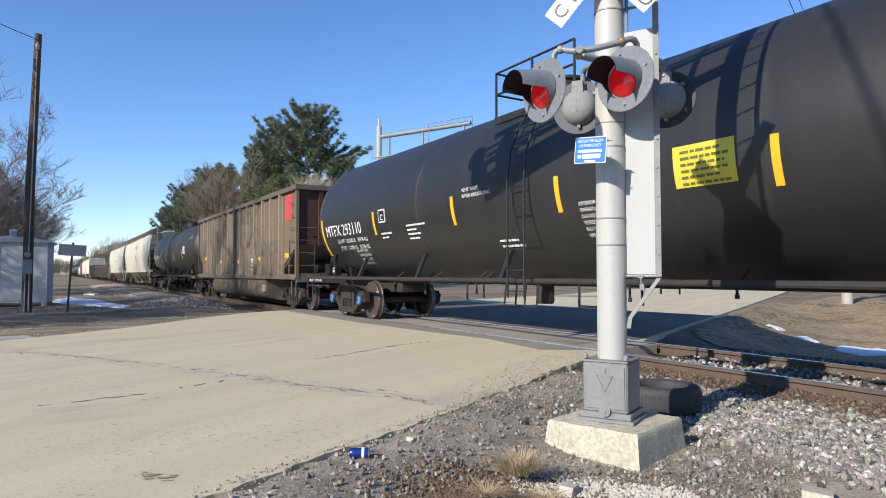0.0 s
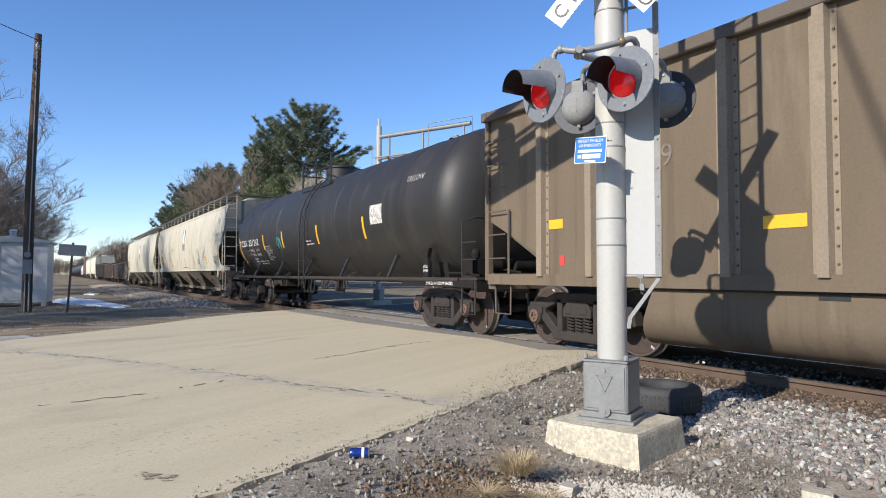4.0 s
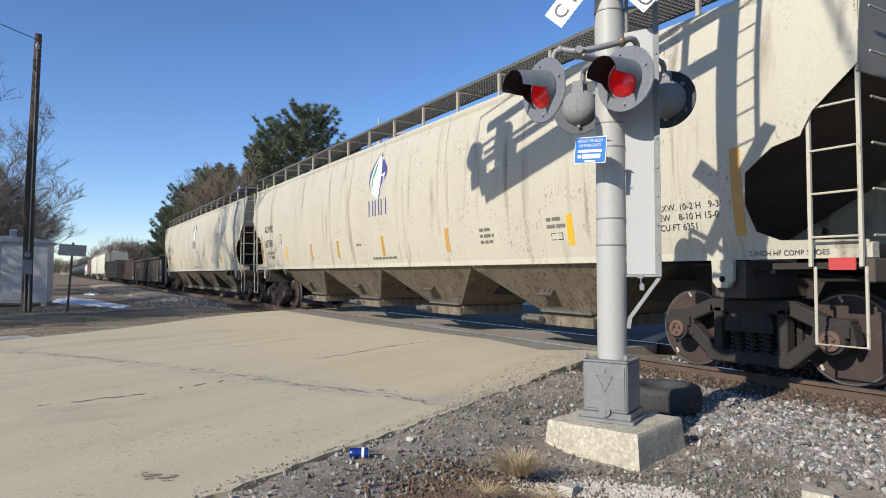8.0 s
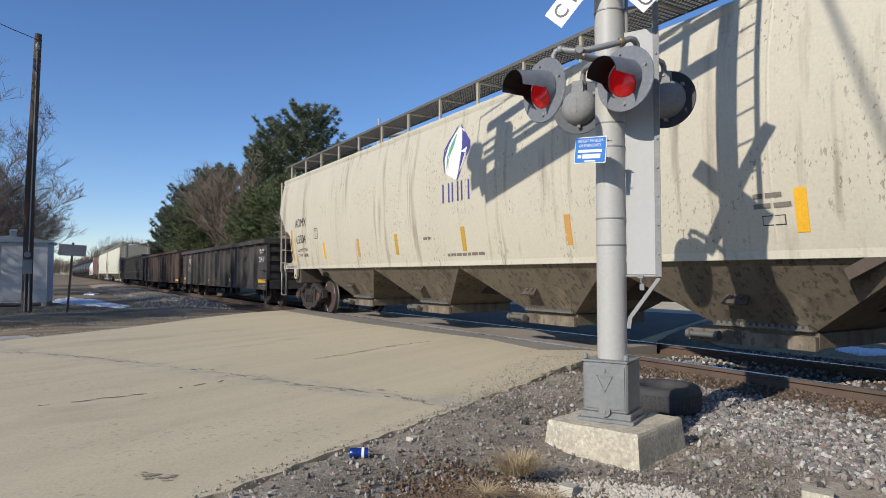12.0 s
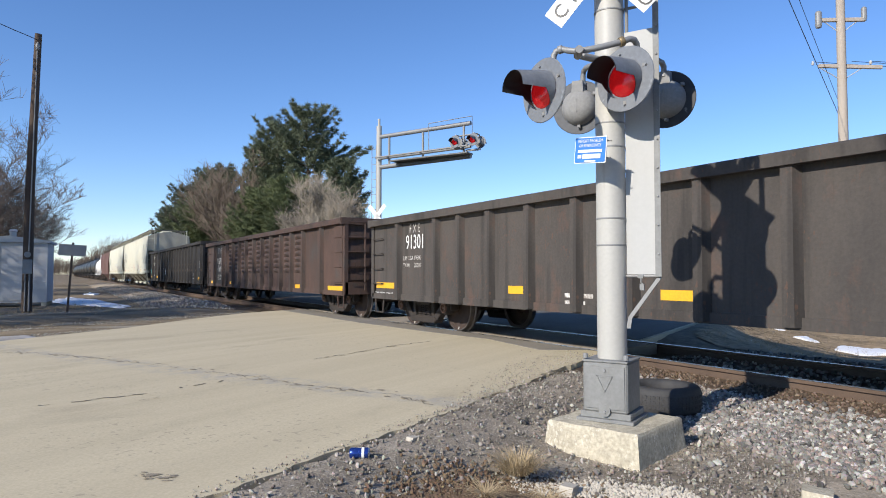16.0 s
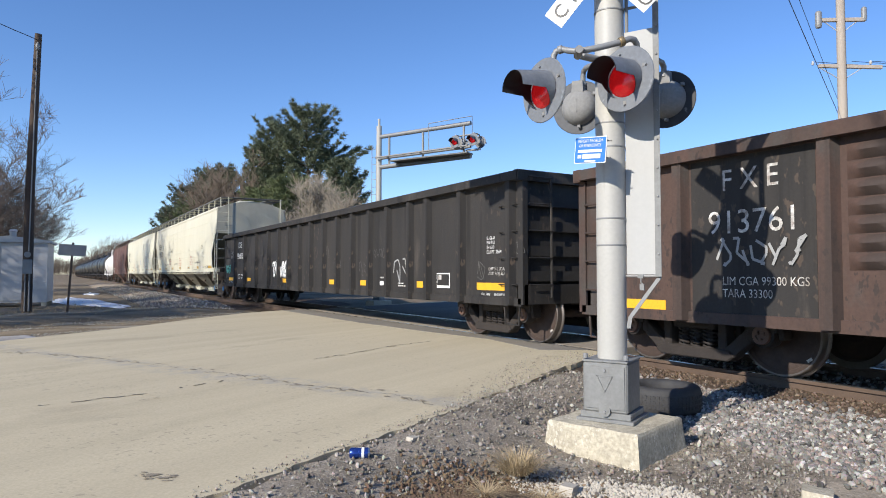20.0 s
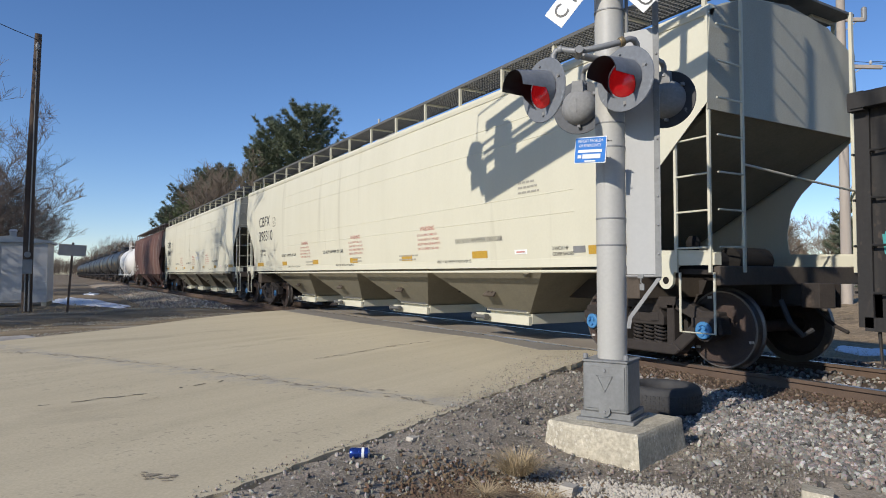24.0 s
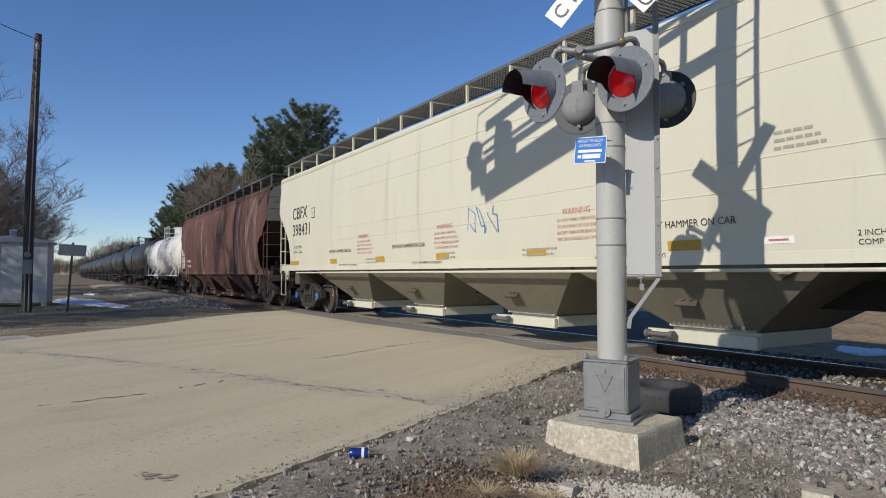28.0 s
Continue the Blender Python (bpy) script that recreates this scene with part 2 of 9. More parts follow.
M["blue_cap"] = shade("blue_cap", (0.06, 0.22, 0.46), 0.5, 0, (0.04, 0.15, 0.32), 0.6, 9)
M["rust_cap"] = shade("rust_cap", (0.15, 0.085, 0.06), 0.7, 0, (0.09, 0.06, 0.05), 0.7, 9)
M["tank_black"] = shade("tank_black", (0.016, 0.016, 0.0165), 0.44, 0, (0.027, 0.026, 0.0255), 0.7, 1.1, (1, 1, 0.35), 35, 0.03, (0.017, 0.0165, 0.0165), 0.6, 1.4, (1, 1, 0.2), speck=0.12, spec=0.5, streaks=((0.036, 0.033, 0.030), 2.4, 0.58, 0.6))
M["tank_dull"] = shade("tank_dull", (0.017, 0.0165, 0.016), 0.54, 0, (0.029, 0.026, 0.024), 0.8, 1.3, (1, 1, 0.35), 35, 0.05, (0.016, 0.015, 0.0145), 0.58, 1.8, (1, 1, 0.2), speck=0.16, spec=0.5, streaks=((0.040, 0.034, 0.029), 2.6, 0.56, 0.7))
M["tank_white"] = shade("tank_white", (0.74, 0.72, 0.68), 0.5, 0, (0.58, 0.55, 0.5), 0.7, 1.2, (1, 1, 0.4))
M["coal_tan"] = shade("dusty_tan_paint", (0.150, 0.113, 0.074), 0.85, 0, (0.115, 0.087, 0.06), 0.9, 1.4, (1, 1, 0.25), 30, 0.12, (0.20, 0.158, 0.108), 0.62, 1.6, (1, 1, 0.15), speck=0.16, streaks=((0.10, 0.074, 0.05), 3.0, 0.55, 0.75))
M["coal_rim"] = shade("coal_rim", (0.085, 0.07, 0.058), 0.8, 0, (0.13, 0.105, 0.08), 0.8, 2)
M["coal_rib"] = shade("worn_tan_paint", (0.255, 0.205, 0.145), 0.8, 0, (0.19, 0.15, 0.11), 0.9, 2.0, (1, 1, 0.4), 30, 0.2, (0.15, 0.115, 0.085), 0.6, 3.0)
M["cream"] = shade("cream_paint", (0.525, 0.49, 0.385), 0.6, 0, (0.45, 0.415, 0.33), 0.7, 1.2, (1, 1, 0.15), 30, 0.08, (0.31, 0.265, 0.20), 0.56, 1.7, (1, 1.6, 0.16), speck=0.14, spots=((0.13, 0.10, 0.075), 26.0, 0.60, 0.6), streaks=((0.20, 0.17, 0.125), 2.2, 0.60, 0.75))
M["cream_new"] = shade("pale_cream_paint", (0.62, 0.595, 0.47), 0.55, 0, (0.54, 0.515, 0.40), 0.7, 1.0, (1, 1, 0.2), 30, 0.0, speck=0.05, streaks=((0.44, 0.41, 0.31), 1.6, 0.60, 0.55))
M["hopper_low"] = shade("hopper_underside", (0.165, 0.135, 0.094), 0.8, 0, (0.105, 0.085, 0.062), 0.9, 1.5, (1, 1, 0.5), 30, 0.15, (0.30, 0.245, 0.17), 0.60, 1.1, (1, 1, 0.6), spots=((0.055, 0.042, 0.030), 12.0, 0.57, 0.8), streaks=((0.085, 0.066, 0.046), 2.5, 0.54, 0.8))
# end sheet tones, darkened because the ends face away from most of the sun
M["hopper_end_dim"] = shade("hopper_end_dim", (0.21, 0.205, 0.185), 0.7, 0, (0.12, 0.115, 0.10), 0.8, 1.5, (1, 1, 0.4))
M["cream_end_dim"] = shade("cream_end_dim", (0.40, 0.385, 0.315), 0.65, 0, (0.30, 0.285, 0.23), 0.8, 1.5, (1, 1, 0.4))
M["grating"] = shade("grating_steel", (0.16, 0.16, 0.15), 0.65, 0.3, (0.10, 0.10, 0.10), 0.7, 4)
M["gon_grey"] = shade("gondola_grey", (0.070, 0.060, 0.052), 0.78, 0, (0.045, 0.04, 0.037), 0.8, 1.5, (1, 1, 0.4), 30, 0.2, (0.100, 0.060, 0.045), 0.58, 1.7, (1, 1, 0.6), spread=0.14, spots=((0.105, 0.055, 0.036), 26.0, 0.60, 0.6), streaks=((0.033, 0.029, 0.026), 3.0, 0.54, 0.8))
M["gon_brown"] = shade("gondola_brown", (0.080, 0.046, 0.035), 0.78, 0, (0.055, 0.035, 0.028), 0.9, 1.8, (1, 1, 0.4), 30, 0.2, (0.055, 0.050, 0.045), 0.54, 1.2, (1, 1, 0.7), spread=0.15, spots=((0.035, 0.026, 0.022), 14.0, 0.57, 0.85), streaks=((0.042, 0.030, 0.025), 3.0, 0.53, 0.8))
M["gon_black"] = shade("gondola_black", (0.019, 0.0175, 0.0165), 0.75, 0, (0.034, 0.030, 0.027), 0.9, 1.6, (1, 1, 0.25), 30, 0.2, (0.062, 0.052, 0.044), 0.60, 1.7, (1, 1.3, 0.25), spread=0.15, spots=((0.085, 0.060, 0.045), 12.0, 0.60, 0.7), streaks=((0.011, 0.010, 0.0095), 3.0, 0.53, 0.8))
M["rust_hopper"] = shade("rust_hopper", (0.135, 0.060, 0.042), 0.75, 0, (0.085, 0.036, 0.028), 1.0, 1.0, (1, 1, 0.35), 30, 0.2, (0.33, 0.24, 0.165), 0.585, 1.1, (1, 1, 0.35), spread=0.15, streaks=((0.26, 0.225, 0.18), 2.4, 0.57, 0.7), spots=((0.05, 0.032, 0.027), 10.0, 0.56, 0.8))
M["graffiti"] = shade("graffiti_grey", (0.36, 0.36, 0.35), 0.6, 0, (0.2, 0.2, 0.2), 0.6, 8, bump=0)
M["chalk"] = shade("chalk_marks", (0.13, 0.125, 0.12), 0.8, 0, (0.07, 0.066, 0.062), 0.9, 12, bump=0)
M["graffiti_teal"] = shade("graffiti_teal", (0.06, 0.33, 0.32), 0.6, 0, (0.05, 0.2, 0.2), 0.6, 8, bump=0)
M["logo_blue"] = shade("logo_navy", (0.06, 0.055, 0.22), 0.5, 0, (0.09, 0.08, 0.25), 0.5, 6, bump=0)
M["logo_green"] = shade("logo_green", (0.10, 0.36, 0.20), 0.5, 0, (0.12, 0.40, 0.25), 0.5, 6, bump=0)
M["bark"] = shade("bark", (0.115, 0.09, 0.07), 0.95, 0, (0.075, 0.06, 0.048), 0.8, 3, (1, 1, 0.3))
M["twig"] = shade("twigs", (0.20, 0.165, 0.13), 0.95, 0, (0.12, 0.09, 0.07), 0.8, 1)
M["twig_grey"] = shade("grey_twigs", (0.185, 0.155, 0.135), 0.95, 0, (0.12, 0.10, 0.085), 0.8, 1)
M["twig_shrub"] = shade("shrub_twigs", (0.34, 0.305, 0.25), 0.95, 0, (0.24, 0.195, 0.15), 0.8, 1)
M["twig_pale"] = shade("pale_twigs", (0.29, 0.23, 0.17), 0.95, 0, (0.16, 0.125, 0.095), 0.8, 1)
M["needle"] = shade("needles", (0.15, 0.175, 0.10), 0.75, 0, (0.09, 0.11, 0.065), 0.9, 0.5, fine=8, third=(0.17, 0.18, 0.095), third_scale=0.6)
M["needle_dark"] = shade("needles_dark", (0.13, 0.15, 0.09), 0.75, 0, (0.08, 0.098, 0.062), 0.9, 0.5, fine=8)
M["needle_bright"] = shade("needles_bright", (0.15, 0.18, 0.075), 0.75, 0, (0.10, 0.12, 0.055), 0.9, 0.5, fine=8, third=(0.20, 0.19, 0.10), third_scale=0.6)
M["dry_grass"] = shade("dry_grass", (0.44, 0.345, 0.205), 0.9, 0, (0.30, 0.22, 0.13), 0.8, 4)
M["pole_wood"] = shade("pole_wood", (0.10, 0.075, 0.06), 0.9, 0, (0.065, 0.05, 0.04), 0.8, 5, (1, 1, 0.1))
M["pole_pale"] = shade("pale_pole_wood", (0.44, 0.385, 0.325), 0.9, 0, (0.33, 0.285, 0.24), 0.8, 5, (1, 1, 0.1))
M["shed"] = shade("shed_aluminium", (0.47, 0.47, 0.465), 0.55, 0.0, (0.40, 0.40, 0.395), 0.6, 2)
M["shed_roof"] = shade("shed_roof", (0.30, 0.33, 0.36), 0.5, 0.3, (0.24, 0.27, 0.3), 0.6, 2)
M["wire"] = shade("wire", (0.03, 0.03, 0.03), 0.6)
M["stone"] = shade("ballast_stone", (0.31, 0.285, 0.26), 0.9, 0, (0.20, 0.18, 0.165), 0.9, 9, (1, 1, 1), 60, 0.3, (0.34, 0.25, 0.21), 0.58, 7)
M["stone_pale"] = shade("pale_stone", (0.50, 0.46, 0.39), 0.92, 0, (0.40, 0.36, 0.30), 0.7, 9)
M["can_blue"] = shade("can_blue", (0.02, 0.05, 0.25), 0.25, 0.6, (0.03, 0.08, 0.3), 0.5, 20, bump=0)
M["tin"] = shade("tin", (0.6, 0.6, 0.62), 0.25, 0.9, (0.5, 0.5, 0.5), 0.5, 20, bump=0)
M["house"] = shade("house_siding", (0.30, 0.285, 0.26), 0.7, 0, (0.24, 0.225, 0.205), 0.6, 1)
M["house_roof"] = shade("house_roof", (0.12, 0.10, 0.09), 0.9, 0, (0.09, 0.08, 0.07), 0.6, 2)


# ---- mesh tools ----
def box(bm, x0, x1, y0, y1, z0, z1):
    v = [bm.verts.new(p) for p in ((x0, y0, z0), (x1, y0, z0), (x1, y1, z0), (x0, y1, z0), (x0, y0, z1), (x1, y0, z1), (x1, y1, z1), (x0, y1, z1))]
    for f in ((3, 2, 1, 0), (4, 5, 6, 7), (0, 1, 5, 4), (1, 2, 6, 5), (2, 3, 7, 6), (3, 0, 4, 7)):
        bm.faces.new([v[i] for i in f])


def prism(bm, pts, a, b, ax):
    """An extruded polygon; pts in the two other axes (x: y,z; y: x,z; z: x,y)."""
    def at(p, h):
        return (h, p[0], p[1]) if ax == "x" else (p[0], h, p[1]) if ax == "y" else (p[0], p[1], h)
    lo = [bm.verts.new(at(p, a)) for p in pts]
    hi = [bm.verts.new(at(p, b)) for p in pts]
    k = len(pts)
    bm.faces.new(lo)
    bm.faces.new(hi[::-1])
    for i in range(k):
        bm.faces.new((lo[i], hi[i], hi[(i + 1) % k], lo[(i + 1) % k]))


def tube(bm, pts, r, seg=8, closed=False):
    """A round bar along points; r is one radius or one for each point."""
    pts = [Vector(p) for p in pts]
    rs = r if isinstance(r, (list, tuple)) else [r] * len(pts)
    rings = []
    up = None
    for i, p in enumerate(pts):
        if closed:
            d = (pts[(i + 1) % len(pts)] - pts[i - 1]).normalized()
        else:
            d = (pts[min(i + 1, len(pts) - 1)] - pts[max(i - 1, 0)]).normalized()
        if up is None:
            up = d.orthogonal().normalized()
        u = (up - d * up.dot(d)).normalized()
        up = u
        w = d.cross(u)
        rings.append([bm.verts.new(p + (u * cos(2 * pi * k / seg) + w * sin(2 * pi * k / seg)) * rs[i]) for k in range(seg)])
    n = len(rings)
    for i in range(n if closed else n - 1):
        a, b = rings[i], rings[(i + 1) % n]
        for k in range(seg):
            bm.faces.new((a[k], a[(k + 1) % seg], b[(k + 1) % seg], b[k]))
    if not closed:
        bm.faces.new(rings[0][::-1])
        bm.faces.new(rings[-1])


def lathe(bm, prof, origin=(0, 0, 0), axis="z", seg=24, caps=True):
    """A turned form: prof is (radius, height) along the axis."""
    o = Vector(origin)
    rings = []
    for r, h in prof:
        ring = []
        for k in range(seg):
            c, s = cos(2 * pi * k / seg) * r, sin(2 * pi * k / seg) * r
            ring.append(bm.verts.new(o + Vector((c, s, h) if axis == "z" else (h, c, s) if axis == "x" else (s, h, c))))
        rings.append(ring)
    for a, b in zip(rings, rings[1:]):
        for k in range(seg):
            bm.faces.new((a[k], a[(k + 1) % seg], b[(k + 1) % seg], b[k]))
    if caps:
        bm.faces.new(rings[0][::-1])
        bm.faces.new(rings[-1])


def finish(name, bm, mat, bevel=0.0, smooth=False):
    if bevel:
        bmesh.ops.bevel(bm, geom=bm.edges[:], offset=bevel, segments=1, affect="EDGES", clamp_overlap=True)
    bmesh.ops.recalc_face_normals(bm, faces=bm.faces[:])
    me = bpy.data.meshes.new(name)
    bm.to_mesh(me)
    bm.free()
    me.materials.append(mat)
    if smooth:
        me.shade_smooth()
        me.set_sharp_from_angle(angle=radians(38))
    return me


def part(name, bm, mat, parent=None, label="", at=None, bevel=0.0, smooth=False):
    """One mesh object under a thing or a part; bm is a bmesh or a mesh that is shared."""
    me = bm if isinstance(bm, bpy.types.Mesh) else finish(name, bm, mat, bevel, smooth)
    ob = new(name, me)
    ob.parent = parent
    if at is not None:
        ob.matrix_basis = at if isinstance(at, Matrix) else Matrix.Translation(at)
    if label:
        ob["label"] = label
    return ob


def thing(name, at, label, category, group="", kind=""):
    ob = new(name)
    ob.empty_display_size = 0.2
    ob.matrix_basis = at if isinstance(at, Matrix) else Matrix.Translation(at)
    return tagged(ob, label, category, group, kind)


SHARED = {}


def shared(key, make):
    if key not in SHARED:
        SHARED[key] = make()
    return SHARED[key]


def letters(text, size, align="LEFT", width=1.0):
    """The outline mesh of a line of writing in the built-in font: points (u, v) and faces."""
    cu = bpy.data.curves.new("writing", "FONT")
    cu.body, cu.size, cu.align_x = text, size / 0.69, align
    cu.resolution_u = 3
    ob = bpy.data.objects.new("writing", cu)
    me = bpy.data.meshes.new_from_object(ob)
    pts = [(v.co.x * width, v.co.y) for v in me.vertices]
    faces = [tuple(p.vertices) for p in me.polygons]
    bpy.data.objects.remove(ob)
    bpy.data.curves.remove(cu)
    bpy.data.meshes.remove(me)
    return pts, faces


def writing(name, lines, mat, parent, surface, y, z, size, pitch=1.5, width=1.0, bold=0.0, label="", at=None):
    """Painted writing on a car's near side. It reads towards -y; surface(z) gives the side's x. z is the first line's base."""
    verts, faces = [], []
    for i, line in enumerate(lines):
        p, f = letters(line, size, "LEFT", width)
        k = len(verts)
        verts += [(u, v - i * size * pitch) for u, v in p]
        faces += [tuple(k + j for j in t) for t in f]
    me = bpy.data.meshes.new(name)
    me.from_pydata([(surface(z + v) - 0.007, y - u, z + v) for u, v in verts], [], faces)
    me.materials.append(mat)
    return part(name, me, mat, parent, label, at)


def bars(name, mat, parent, surface, y, z, widths, height, pitch):
    """Rows of plain bars where writing cannot be read."""
    bm = bmesh.new()
    rng = random.Random(int(abs(y) * 100) + len(widths))
    for i, w in enumerate(widths):
        zz, yy = z - i * pitch, y
        end = y - w
        while yy > end + 0.01:
            b = min(rng.uniform(1.5, 4.0) * height, yy - end)
            ps = [(surface(q) - 0.006, s, q) for q, s in ((zz, yy), (zz, yy - b), (zz + height, yy - b), (zz + height, yy))]
            bm.faces.new([bm.verts.new(p) for p in ps])
            yy -= b + height * 0.6
    return part(name, bm, mat, parent)


def plate(name, mat, parent, surface, y0, y1, z0, z1, thick=0.006, label="", steps=1):
    """A thin plate or painted block that lies on a car's near side."""
    bm = bmesh.new()
    rows = []
    for i in range(steps + 1):
        z = z0 + (z1 - z0) * i / steps
        x = surface(z)
        rows.append([bm.verts.new(p) for p in ((x - thick, y0, z), (x - thick, y1, z), (x + 0.004, y1, z), (x + 0.004, y0, z))])
    for a, b in zip(rows, rows[1:]):
        for k in range(4):
            bm.faces.new((a[k], a[(k + 1) % 4], b[(k + 1) % 4], b[k]))
    bm.faces.new(rows[0][::-1])
    bm.faces.new(rows[-1])
    return part(name, bm, mat, parent, label)
# ---- ground, road and track ----
ROAD = Vector((cos(radians(27.6)), sin(radians(27.6)), 0))      # along the road, towards the track
ACROSS = Vector((-ROAD.y, ROAD.x, 0))
EDGE = Vector((2.70, 4.44, 0))                                   # a point on the road's near edge


def side_of_road(x, y):
    """Metres past the near edge of the road; negative on the near shoulder."""
    return (Vector((x, y, 0)) - EDGE).dot(ACROSS)


def smooth_step(a, b, v):
    t = max(0.0, min(1.0, (v - a) / (b - a)))
    return t * t * (3 - 2 * t)


def ground_height(x, y):
    d = side_of_road(x, y)
    r = math.hypot(x, y)
    h = -0.075 + 0.03 * noise.noise((x * 0.5, y * 0.5, 0)) + 0.015 * noise.noise((x * 2.1, y * 2.1, 4))
    if d < 0:
        h += 0.05 * (1 - smooth_step(0.3, 1.0, -d)) - 0.135 * smooth_step(0.3, 1.1, -d)
    tx = abs(x - TRACK_X)
    on_cross = smooth_step(0.1, 0.5, d) * (1 - smooth_step(14.0, 14.8, d))
    if tx < 3.0 and d < 0:
        h = h + (-0.15 + 0.02 * noise.noise((x * 3, y * 3, 2)) - h) * (1 - smooth_step(1.7, 2.6, tx))
    if d > 14 and tx < 4:
        h = h + (-0.20 - h) * (1 - smooth_step(1.7, 3.6, tx))
    if x > TRACK_X + 3 and d < 0:
        h += smooth_step(0.2, 3.0, -d) * (-0.46 * smooth_step(10.3, 13.5, x) + 0.75 * smooth_step(17.0, 30.0, x)) + 0.06 * noise.noise((x * 0.7, y * 0.7, 9))
    if on_cross > 0:
        h = h * (1 - on_cross) + min(h, -0.2) * on_cross
    if r > 60:
        h = -0.1
    return h


def spaced(lo, hi, mid0, mid1, step):
    """Grid lines, close together between mid0 and mid1 and wider outside."""
    xs = list(np.arange(mid0, mid1 + 1e-6, step))
    k, v = step, mid1
    while v < hi:
        k *= 1.35
        v += k
        xs.append(min(v, hi))
    k, v = step, mid0
    while v > lo:
        k *= 1.35
        v -= k
        xs.insert(0, max(v, lo))
    return xs


def sheet(name, xs, ys, height, mat, label, category, kind="structure", keep=None):
    verts = [(x, y, height(x, y)) for y in ys for x in xs]
    w = len(xs)
    faces = []
    for j in range(len(ys) - 1):
        for i in range(w - 1):
            if keep is None or keep(0.5 * (xs[i] + xs[i + 1]), 0.5 * (ys[j] + ys[j + 1])):
                faces.append((j * w + i, j * w + i + 1, (j + 1) * w + i + 1, (j + 1) * w + i))
    me = bpy.data.meshes.new(name)
    me.from_pydata(verts, [], faces)
    me.materials.append(mat)
    me.shade_smooth()
    ob = new(name, me)
    return tagged(ob, label, category, "", kind)


sheet("ground", spaced(-1800, 1800, -4, 26, 0.3), spaced(-1800, 1800, -1, 34, 0.3), ground_height, M["ground"],
      "bare brown ground with dry winter grass beside the track", "ground")


def slab(name, pts, z0, z1, mat, label, category, turn=27.6):
    """A cast slab; its own x axis runs along the road, so that wear follows the wheels."""
    bm = bmesh.new()
    c, s = cos(radians(turn)), sin(radians(turn))
    prism(bm, [(x * c + y * s, y * c - x * s) for x, y in pts], z0, z1, "z")
    return tagged(part(name, bm, mat, None, at=pose(0, 0, 0, 0, 0, turn)), label, category, "", "structure")


def on_line(p, d, x):
    return p.y + (x - p.x) * d.y / d.x


# the near part of the road, as cast panels with open joints
RAIL_IN, RAIL_OUT = 0.63, 0.80
NEAR_X, FAR_X = TRACK_X - RAIL_OUT - 0.03, TRACK_X + RAIL_OUT + 0.03
far_edge = [(-14.0, 5.2), (-6.0, 8.6), (-0.8, 12.85), (1.35, 14.8), (3.0, 16.9), (4.85, 18.75), (NEAR_X, 19.7)]
rough_edge = random.Random(3)


def ragged(x):
    return (x, on_line(EDGE, ROAD, x) + 0.05 * noise.noise((x * 1.3, 0, 5)) + rough_edge.uniform(-0.028, 0.028) + (0.12 * smooth_step(3.6, 4.8, x) if x < 6 else 0.12))


near_pts = [(-14.0, on_line(EDGE, ROAD, -14.0))] + [ragged(-1.0 + 0.085 * i) for i in range(88)] + [(NEAR_X, on_line(EDGE, ROAD, NEAR_X) - 0.05)]
slab("road", near_pts + far_edge[::-1], -0.3, 0.0, M["concrete_road"], "worn pale concrete road with cracked joints up to the crossing", "road")
far_right = [(FAR_X, on_line(EDGE, ROAD, FAR_X) + 0.1), (24.0, on_line(EDGE, ROAD, 24.0)), (260.0, on_line(EDGE, ROAD, 260.0))]
far_left = [(FAR_X, 20.2), (24.0, on_line(EDGE, ROAD, 24.0) + 11.2), (260.0, on_line(EDGE, ROAD, 260.0) + 10.5)]
slab("road_beyond", far_right + far_left[::-1], -0.3, -0.004, M["concrete_road"], "pale concrete road going on beyond the railway track", "road")
slab("crossing_panel", [(TRACK_X - RAIL_IN, 6.9), (TRACK_X + RAIL_IN, 7.0), (TRACK_X + RAIL_IN, 20.0), (TRACK_X - RAIL_IN, 19.7)], -0.3, -0.006,
     M["panel"], "grey crossing surface between the two rails", "crossing")
slab("asphalt_apron", [(6.05, 7.35), (NEAR_X - 0.004, 6.9), (NEAR_X - 0.004, 19.6), (5.9, 19.2), (5.92, 13.4), (6.1, 10.7), (6.3, 9.0)], -0.06, 0.005, M["asphalt"],
     "dark worn asphalt strip beside the near rail", "road")
# widened and darkened to carry the shade behind the train
slab("asphalt_apron_beyond", [(FAR_X + 0.004, on_line(EDGE, ROAD, FAR_X) + 0.2), (15.0, on_line(EDGE, ROAD, 15.0) + 0.1), (14.0, 22.0), (FAR_X + 0.004, 20.1)], -0.06, 0.004,
     M["asphalt_shaded"], "worn asphalt strip beside the far rail, darkened for train shade", "road")


def rail(x, label):
    t = thing("rail", (x, 0, 0), label, "rail", "rails of the track")
    bm = bmesh.new()
    prof = [(-0.07, -0.178), (0.07, -0.178), (0.07, -0.165), (0.012, -0.145), (0.01, -0.05), (0.036, -0.04), (0.036, -0.004), (-0.036, -0.004), (-0.036, -0.04), (-0.01, -0.05), (-0.012, -0.145), (-0.07, -0.165)]
    prism(bm, prof, -40, 700, "y")
    part("rail_body", bm, M["rail"], t)
    bm = bmesh.new()
    prism(bm, [(-0.034, -0.006), (0.034, -0.006), (0.028, 0.0), (-0.028, 0.0)], -40, 700, "y")
    part("rail_head", bm, M["rail_top"], t, "bright polished running surface")
    return t


rail(TRACK_X - 0.754, "rusty brown steel rail with a polished top, nearer the road signal")
rail(TRACK_X + 0.754, "rusty brown steel rail with a polished top, on the far side")
